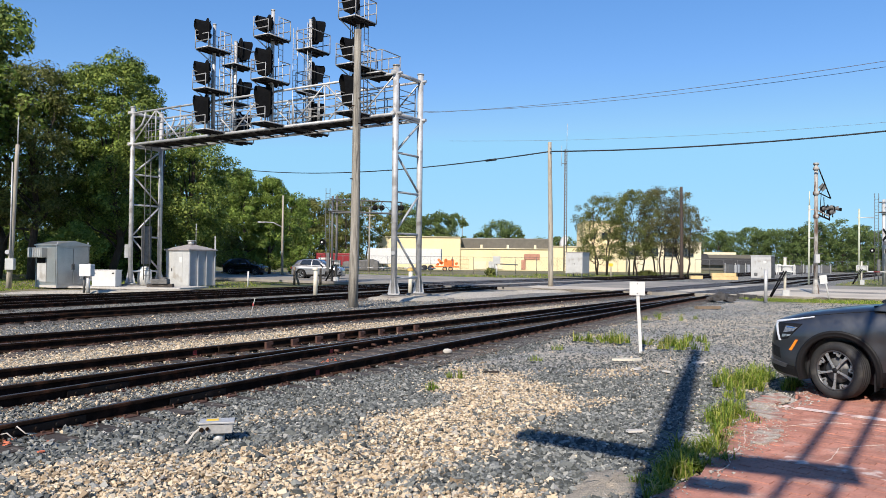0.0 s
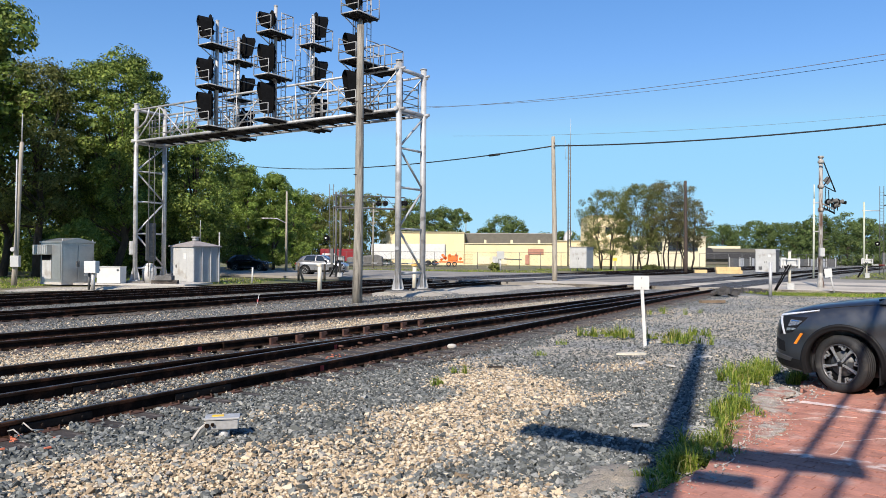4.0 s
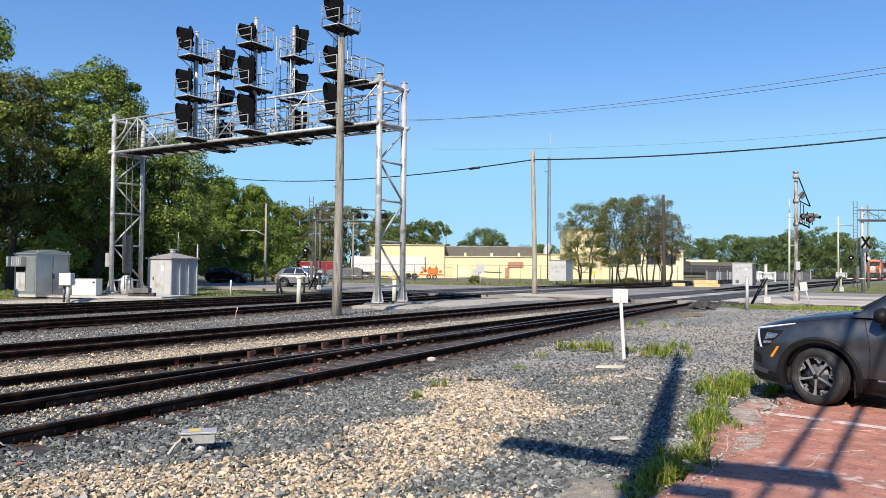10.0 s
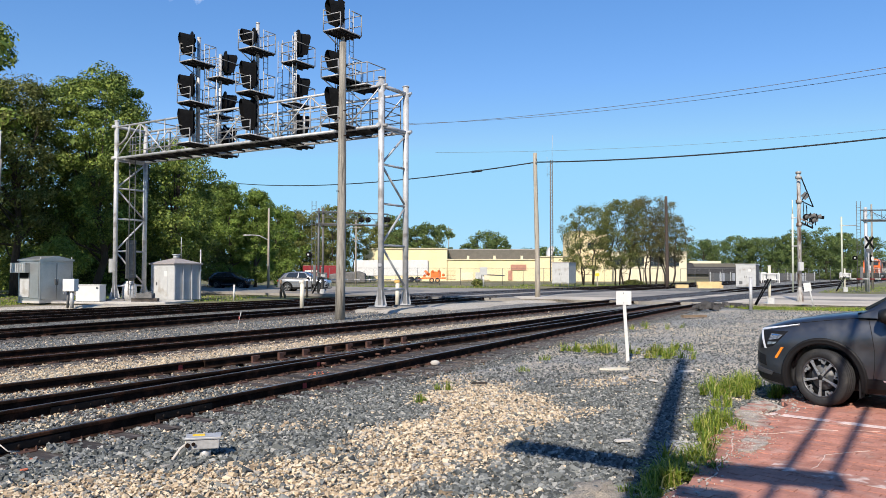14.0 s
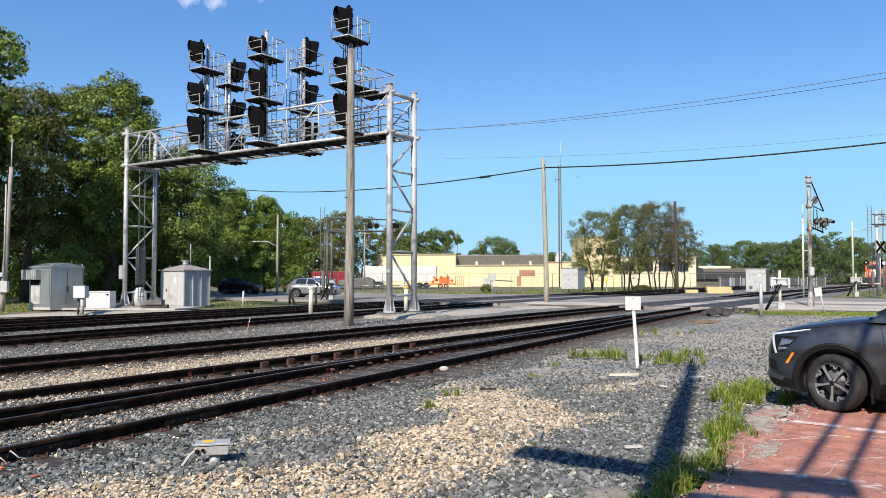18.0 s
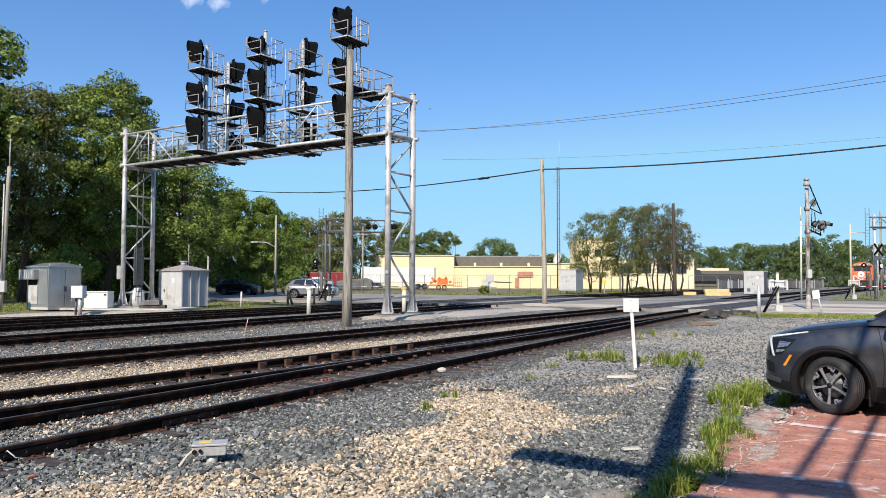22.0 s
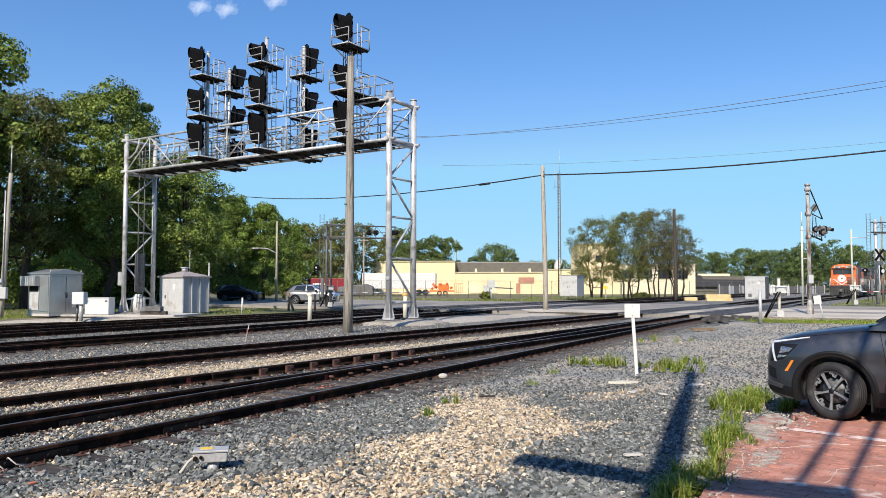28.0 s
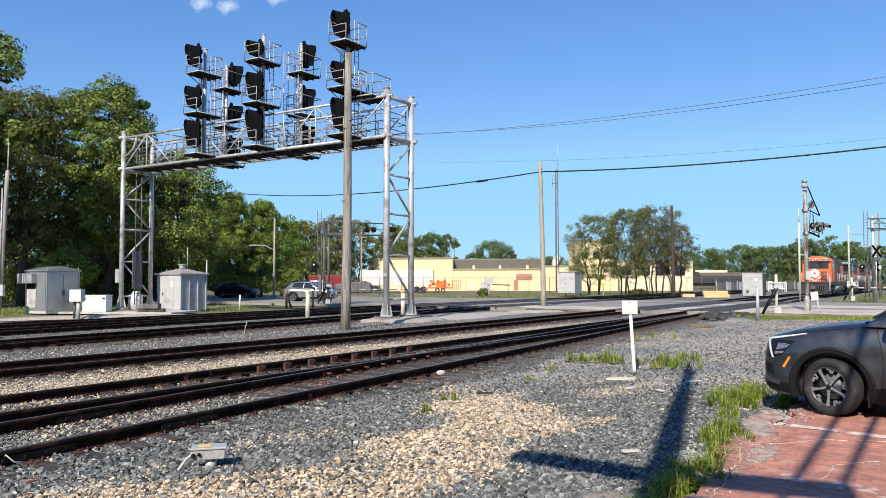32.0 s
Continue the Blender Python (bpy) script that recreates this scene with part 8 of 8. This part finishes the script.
    part("windscreen", pane([(-0.7, -0.76, 1.165), (-0.7, 0.76, 1.165), (-1.36, 0.62, 1.57), (-1.36, -0.62, 1.57)], 0.02), CARGLASS, cabin)
    part("cowl", Geo().box((-0.42, 0, 1.195), (0.1, 1.36, 0.02)), CARBLACK, cabin)
    for s in (1, -1):
        part("front_side_window", pane([(-1.05, s * 0.872, 1.13), (-1.42, s * 0.69, 1.53), (-1.95, s * 0.675, 1.58), (-1.95, s * 0.89, 1.13)], -0.02 * s), CARGLASS, cabin)
        part("rear_side_window", pane([(-2.03, s * 0.89, 1.13), (-2.03, s * 0.675, 1.58), (-2.9, s * 0.665, 1.54), (-3.1, s * 0.865, 1.16)], -0.02 * s), CARGLASS, cabin)
        part("window_trim", Geo().path([(-0.8, s * 0.905, 1.195), (-1.9, s * 0.915, 1.19), (-3.2, s * 0.895, 1.235)], 0.01, 5), CHROME, cabin)
        mir = part("mirror", Geo().lathe([(0, 0.1), (0.09, 0.08), (0.13, 0), (0.1, -0.07), (0, -0.08)], Matrix.Translation((-0.76, s * 1.03, 1.19)) @ Matrix.Rotation(math.pi / 2, 4, "Y") @ Matrix.Diagonal((0.8, 1.2, 1, 1)), 14), CARBLACK, t)
        part("mirror_arm", Geo().box((-0.76, s * 0.93, 1.14), (0.08, 0.16, 0.05)), CARBLACK, mir)
        part("tail_light", Geo().box((-3.66, s * 0.74, 0.95), (0.14, 0.3, 0.14)), RED, t)
    part("rear_window", pane([(-3.45, -0.52, 1.5), (-3.45, 0.52, 1.5), (-3.68, 0.66, 1.18), (-3.68, -0.66, 1.18)], 0.02), CARGLASS, cabin)
    part("underbody", Geo().box((-1.4, 0, 0.3), (4.0, 1.2, 0.18)), CARBLACK, t)
    pair("mud_flap", Geo().box((-0.43, 0.8, 0.26), (0.02, 0.22, 0.22)), CARBLACK, t)
    for x in (0.0, -2.755):
        for s in (1, -1):
            wheel(t, x, s, steer if x == 0 else 0.0, detail)
    return t


suv("parked_car", "dark grey-blue SUV parked on red bricks", Matrix.Translation((5.575, 10.35, 0.081)) @ Matrix.Rotation(radians(139), 4, "Z"), CARPAINT, radians(-20))
suv("parked_car", "black crossover parked in the lot across the street", Matrix.Translation((-20.5, 81, 0.1)) @ Matrix.Rotation(radians(-8), 4, "Z"), mat("black_car_paint", (0.008, 0.008, 0.01), 0.2, 0.2, 0, coat=1.0), 0, False)
suv("waiting_car", "silver SUV waiting at the level crossing", Matrix.Translation((-10.3, 67.5, 0.1)) @ Matrix.Rotation(radians(-10), 4, "Z"), mat("silver_car_paint", (0.28, 0.28, 0.29), 0.3, 0.6, 0, coat=1.0), 0, False)


# ---- locomotives (each one along local +y, its nose at y = 0 and its body behind at -y) ----
def locomotive(name, label, lead, m):
    t = thing(name, label, "locomotive", m)
    part("frame_sill", Geo().box((0, -9.6, 1.45), (3.0, 18.6, 0.35)), LOCOBLACK, t, bevel=0.03)
    part("fuel_tank", Geo().box((0, -9.6, 0.8), (2.6, 5.4, 0.9)), LOCOGREY, t, bevel=0.12)
    # short hood, cab and long hood
    nose = part("short_hood", Geo().prism([(-1.45, 1.6), (1.45, 1.6), (1.45, 2.65), (1.2, 2.95), (-1.2, 2.95), (-1.45, 2.65)], 1.7, Matrix.Translation((0, -0.75, 0)) @ Matrix.Rotation(math.pi / 2, 4, "X")), LOCOORANGE if lead else LOCOBLACK, t, bevel=0.06)
    chev = Geo()
    for s in (-1, 1):
        chev.box((0, 0, 0), (1.3, 0.02, 0.13), m=Matrix.Translation((s * 0.5, -0.735, 2.1)) @ Matrix.Rotation(radians(-38) * s, 4, "Y"))
    if lead:
        part("chevron", chev, WHITE, nose, "white chevron stripes")
    part("badge", Geo().tube((0, -0.74, 2.6), (0, -0.7, 2.6), 0.52, n=24), WHITE, nose, "round white badge")
    part("badge_mark", Geo().tube((0, -0.7, 2.6), (0, -0.69, 2.6), 0.11, n=12), RED, nose)
    part("handrail", Geo().path([(-1.4, -0.6, 1.6), (-1.4, -0.55, 2.6)], 0.03, 5).path([(1.4, -0.6, 1.6), (1.4, -0.55, 2.6)], 0.03, 5), WHITE, t)
    cab = part("cab", Geo().prism([(-1.55, 1.6), (1.55, 1.6), (1.55, 4.05), (1.2, 4.44), (0.5, 4.62), (-0.5, 4.62), (-1.2, 4.44), (-1.55, 4.05)], 2.6, Matrix.Translation((0, -2.4, 0)) @ Matrix.Rotation(math.pi / 2, 4, "X")), LOCOORANGE if lead else LOCOBLACK, t, bevel=0.05)
    if not lead:
        part("orange_band", Geo().box((1.56, -3.7, 2.5), (0.05, 2.4, 0.9)), LOCOORANGE, cab)
        part("orange_band", Geo().box((-1.56, -3.7, 2.5), (0.05, 2.4, 0.9)), LOCOORANGE, cab)
    for x0, x1 in ((-1.25, -0.12), (0.12, 1.25)):
        part("windscreen", Geo().box(((x0 + x1) / 2, -2.38, 3.52), (x1 - x0, 0.08, 0.66)), CARGLASS, cab)
    part("sun_visor", Geo().prism([(-1.5, 3.98), (1.5, 3.98), (1.42, 4.05), (-1.42, 4.05)], 0.3, Matrix.Translation((0, -2.14, 0)) @ Matrix.Rotation(math.pi / 2, 4, "X")), LOCOBLACK, cab)
    part("window_pillar", Geo().box((0, -2.33, 3.48), (0.2, 0.08, 0.95)), LOCOBLACK, cab)
    if lead:
        part("nose_door", Geo().box((-0.95, -0.735, 2.25), (0.6, 0.03, 1.15)), LOCODARK, nose)
        for s in (-1, 1):
            part("rear_cab_panel", Geo().box((s * 1.3, -6.3, 2.75), (0.45, 2.6, 2.5)), LOCODARK, t, bevel=0.04)
    for s in (-1, 1):
        part("air_tank", Geo().tube((s * 1.25, -6.7, 0.95), (s * 1.25, -12.4, 0.95), 0.28, n=12), LOCOPALE, t)
        part("stair_rail", Geo().path([(s * 1.5, -0.5, 0.55), (s * 1.52, -0.55, 1.5), (s * 1.5, -0.8, 2.5), (s * 1.46, -1.4, 2.7)], 0.035, 6), GALV, t)
        part("stair_rail", Geo().path([(s * 1.5, -1.35, 0.55), (s * 1.52, -1.4, 1.5), (s * 1.5, -1.5, 2.5)], 0.035, 6), GALV, t)
        part("cab_seam", Geo().box((s * 1.56, -2.55, 2.7), (0.03, 0.06, 2.0)), LOCODARK, cab)
        part("side_window", Geo().box((s * 1.55, -3.4, 3.5), (0.06, 1.2, 0.7)), CARGLASS, cab)
        b = part("number_board", Geo().box((s * 0.72, -2.36, 4.22), (0.72, 0.08, 0.24)), WHITE, cab)
        for k in range(4):
            part("numeral_bar", Geo().box((s * 0.72 - 0.22 + k * 0.15, -2.31, 4.22), (0.1, 0.02, 0.17)), BLACK, b)
    part("headlight", Geo().tube((-0.13, -2.36, 4.32), (-0.13, -2.28, 4.32), 0.11, n=12).tube((0.13, -2.36, 4.32), (0.13, -2.28, 4.32), 0.11, n=12), GALV, cab)
    part("horn", Geo().tube((0.4, -3.0, 4.55), (0.4, -2.6, 4.6), 0.06, 0.12, n=8), BLACK, cab)
    hood = part("long_hood", Geo().prism([(-1.0, 1.6), (1.0, 1.6), (1.0, 3.9), (0.8, 4.25), (-0.8, 4.25), (-1.0, 3.9)], 12.8, Matrix.Translation((0, -5.0, 0)) @ Matrix.Rotation(math.pi / 2, 4, "X")), LOCOBLACK, t, bevel=0.04)
    for s in (-1, 1):
        for k in range(10):
            part("hood_door", Geo().box((s * 1.01, -5.8 - k * 1.18, 2.6), (0.04, 1.02, 1.7)), LOCOBLACK, hood)
        part("stripe", Geo().box((s * 1.02, -11.4, 1.75), (0.05, 12.6, 0.16)), LOCOORANGE, hood)
        part("orange_panel", Geo().box((s * 1.025, -16.2, 2.9), (0.05, 2.6, 1.6)), LOCOORANGE, hood)
        part("yellow_post", Geo().box((s * 1.45, -5.3, 2.5), (0.1, 0.1, 1.8)), YELLOW, t)
        rails = Geo()
        for k in range(9):
            rails.tube((s * 1.46, -5.4 - k * 1.55, 1.6), (s * 1.46, -5.4 - k * 1.55, 2.6), 0.025, n=5)
        rails.tube((s * 1.46, -5.2, 2.6), (s * 1.46, -18.4, 2.6), 0.025, n=5)
        part("side_handrail", rails, WHITE, t)
        part("step_well", Geo().box((s * 1.25, -0.9, 1.0), (0.5, 0.9, 1.0)), LOCOBLACK, t)
        for k in range(4):
            part("step", Geo().box((s * 1.3, -0.85, 0.55 + k * 0.3), (0.55, 0.6, 0.04)), WHITE if k == 0 else GALV, t)
    for y in (-7.2, -9.6, -15.2, -16.6):
        part("roof_fan", Geo().tube((0, y, 4.2), (0, y, 4.48), 0.62, 0.58, n=16), LOCOGREY, t)
    part("dynamic_brake_hatch", Geo().box((0, -11.8, 4.3), (2.3, 3.0, 0.5)), LOCOBLACK, t, bevel=0.06)
    part("front_walkway", Geo().box((0, -0.35, 1.5), (2.9, 0.8, 0.12)), LOCOBLACK, t)
    part("pilot", Geo().prism([(-1.45, 0.25), (1.45, 0.25), (1.45, 1.35), (-1.45, 1.35)], 0.14, Matrix.Translation((0, 0.1, 0)) @ Matrix.Rotation(math.pi / 2, 4, "X")), LOCOBLACK, t, bevel=0.03)
    part("coupler", Geo().box((0, 0.35, 0.95), (0.35, 0.7, 0.35)), LOCOGREY, t, bevel=0.05)
    rail = Geo().path([(-1.4, 0.02, 1.55), (-1.4, 0.02, 2.5), (-0.45, 0.02, 2.5), (-0.45, 0.02, 1.7), (0.45, 0.02, 1.7), (0.45, 0.02, 2.5), (1.4, 0.02, 2.5), (1.4, 0.02, 1.55)], 0.03, 5)
    part("front_handrail", rail, GALV, t)
    for x in (-0.9, 0.9):
        part("ditch_light", Geo().tube((x, 0.0, 1.75), (x, 0.08, 1.75), 0.08, n=12), CHROME, t, "small ditch light")
    for k in range(4):
        part("hose", Geo().path([(-1.0 + k * 0.2, 0.1, 1.2), (-1.0 + k * 0.2, 0.22, 0.8), (-0.95 + k * 0.2, 0.18, 0.5)], 0.03, 5), BLACK, t)
    for y0 in (-3.6, -15.6):
        truck = part("truck_frame", Geo().box((1.05, y0, 0.75), (0.2, 4.4, 0.4)).box((-1.05, y0, 0.75), (0.2, 4.4, 0.4)).box((0, y0, 0.85), (2.2, 0.6, 0.4)), LOCOGREY, t, bevel=0.04)
        for k in (-1, 0, 1):
            w = new("wheelset", Geo().tube((-0.72, 0, 0), (-0.86, 0, 0), 0.52, n=20).tube((0.72, 0, 0), (0.86, 0, 0), 0.52, n=20).tube((-0.9, 0, 0), (0.9, 0, 0), 0.09, n=8).box((-0.9, 0, 0.2), (0.05, 0.3, 0.1)).mesh("wheelset", LOCOGREY))
            w.parent = t
            w.matrix_basis = Matrix.Translation((0, y0 + k * 1.7, 0.52 + 0.0))
            wheelsets.append(w)
    return t


wheelsets = []
# where the leading nose stands along the track's y at each time
NOSE = [(0, 181), (7, 173), (9, 169), (13, 158), (17, 144), (19, 136), (22, 125), (25, 114), (28, 103.5), (29, 99), (30, 94.5), (32, 86)]
HEAD = Vector((0.69, 1.0, 0)).normalized()
TURN = Matrix.Rotation(-math.atan(0.69) + math.pi, 4, "Z")
train = []
for k, lab in enumerate(("orange and black diesel locomotive leading a train", "black and orange diesel locomotive coupled behind", "black and orange diesel locomotive, last of three")):
    train.append(locomotive("locomotive", lab, k == 0, Matrix.Identity(4)))


def small_bird():
    """A swallow-sized bird, its nose along +y; each wing turns at its shoulder."""
    t = thing("bird", "small dark bird flying across the clear sky", "bird")
    body = Geo().lathe([(0.001, -0.075), (0.026, -0.05), (0.042, -0.01), (0.04, 0.03), (0.026, 0.055), (0.028, 0.068), (0.018, 0.084), (0.001, 0.1)], Matrix.Rotation(-math.pi / 2, 4, "X"), 10)
    part("body", body, BLACK, t)
    part("tail", Geo().prism([(-0.012, -0.06), (-0.03, -0.125), (0.0, -0.11), (0.03, -0.125), (0.012, -0.06)], 0.005), BLACK, t)
    wings = []
    for side in (-1, 1):
        poly = [(0, -0.055), (0.08, -0.07), (0.15, -0.085), (0.2, -0.07), (0.16, 0.0), (0.08, 0.05), (0, 0.045)]
        g = Geo().prism([(side * x, y) for x, y in (poly if side > 0 else poly[::-1])], 0.006)
        wings.append(part("wing", g, BLACK, t, "dark pointed wing", m=Matrix.Translation((side * 0.015, 0, 0.01))))
    return t, wings


bird, bird_wings = small_bird()
FLIGHT = Vector((-6.59, -17.35, -0.675))


def nose_y(t):
    return float(np.interp(t, [a for a, b in NOSE], [b for a, b in NOSE]))


def motions():
    times = [0, 3.5, 7, 9, 11, 13, 15, 17, 19, 20.5, 22, 23.5, 25, 26.5, 28, 29, 30, 31, 32]
    for k, loco in enumerate(train):
        rows = []
        for t in times:
            y = nose_y(t)
            p = Vector((line_a(y), y, RAIL_TOP)) + HEAD * (19.8 * k)
            rows.append((t, Matrix.Translation(p) @ TURN))
        walk(loco, rows)
    # the wheels roll as the train comes on
    y0 = nose_y(0)
    for n, w in enumerate(wheelsets):
        rows = []
        base = w.matrix_basis.copy()
        steps = 600
        for i in range(steps + 1):
            t = 32.0 * i / steps
            run = (y0 - nose_y(t)) * math.sqrt(1 + 0.69 ** 2)
            rows.append((t, base @ Matrix.Rotation(-run / 0.52, 4, "X")))
        if n < 6:
            walk(w, rows)
    # the clouds drift slowly
    for c, x, z in clouds:
        walk(c, [(t, Matrix.Translation((x + 3.7 * (t - 28), 2500, z))) for t in (0, 16, 32)])
    # the bird comes from beyond the tracks, passes over the lot's side and climbs away
    turn = FLIGHT.to_track_quat("Y", "Z").to_matrix().to_4x4()
    rows = []
    for t in range(33):
        p = Vector((5.4, 89.07, 18.84)) + FLIGHT * (t - 21) + Vector((0, 0, 1.2)) * max(0, t - 25) ** 1.5
        rows.append((t, Matrix.Translation(p) @ turn))
    walk(bird, rows)
    for side, wing in zip((-1, 1), bird_wings):
        base = wing.matrix_basis.copy()
        walk(wing, [(i / 15, base @ Matrix.Rotation(-side * radians(18 + 36 * math.sin(i * math.pi / 2 + 0.6)), 4, "Y")) for i in range(481)])


motions()
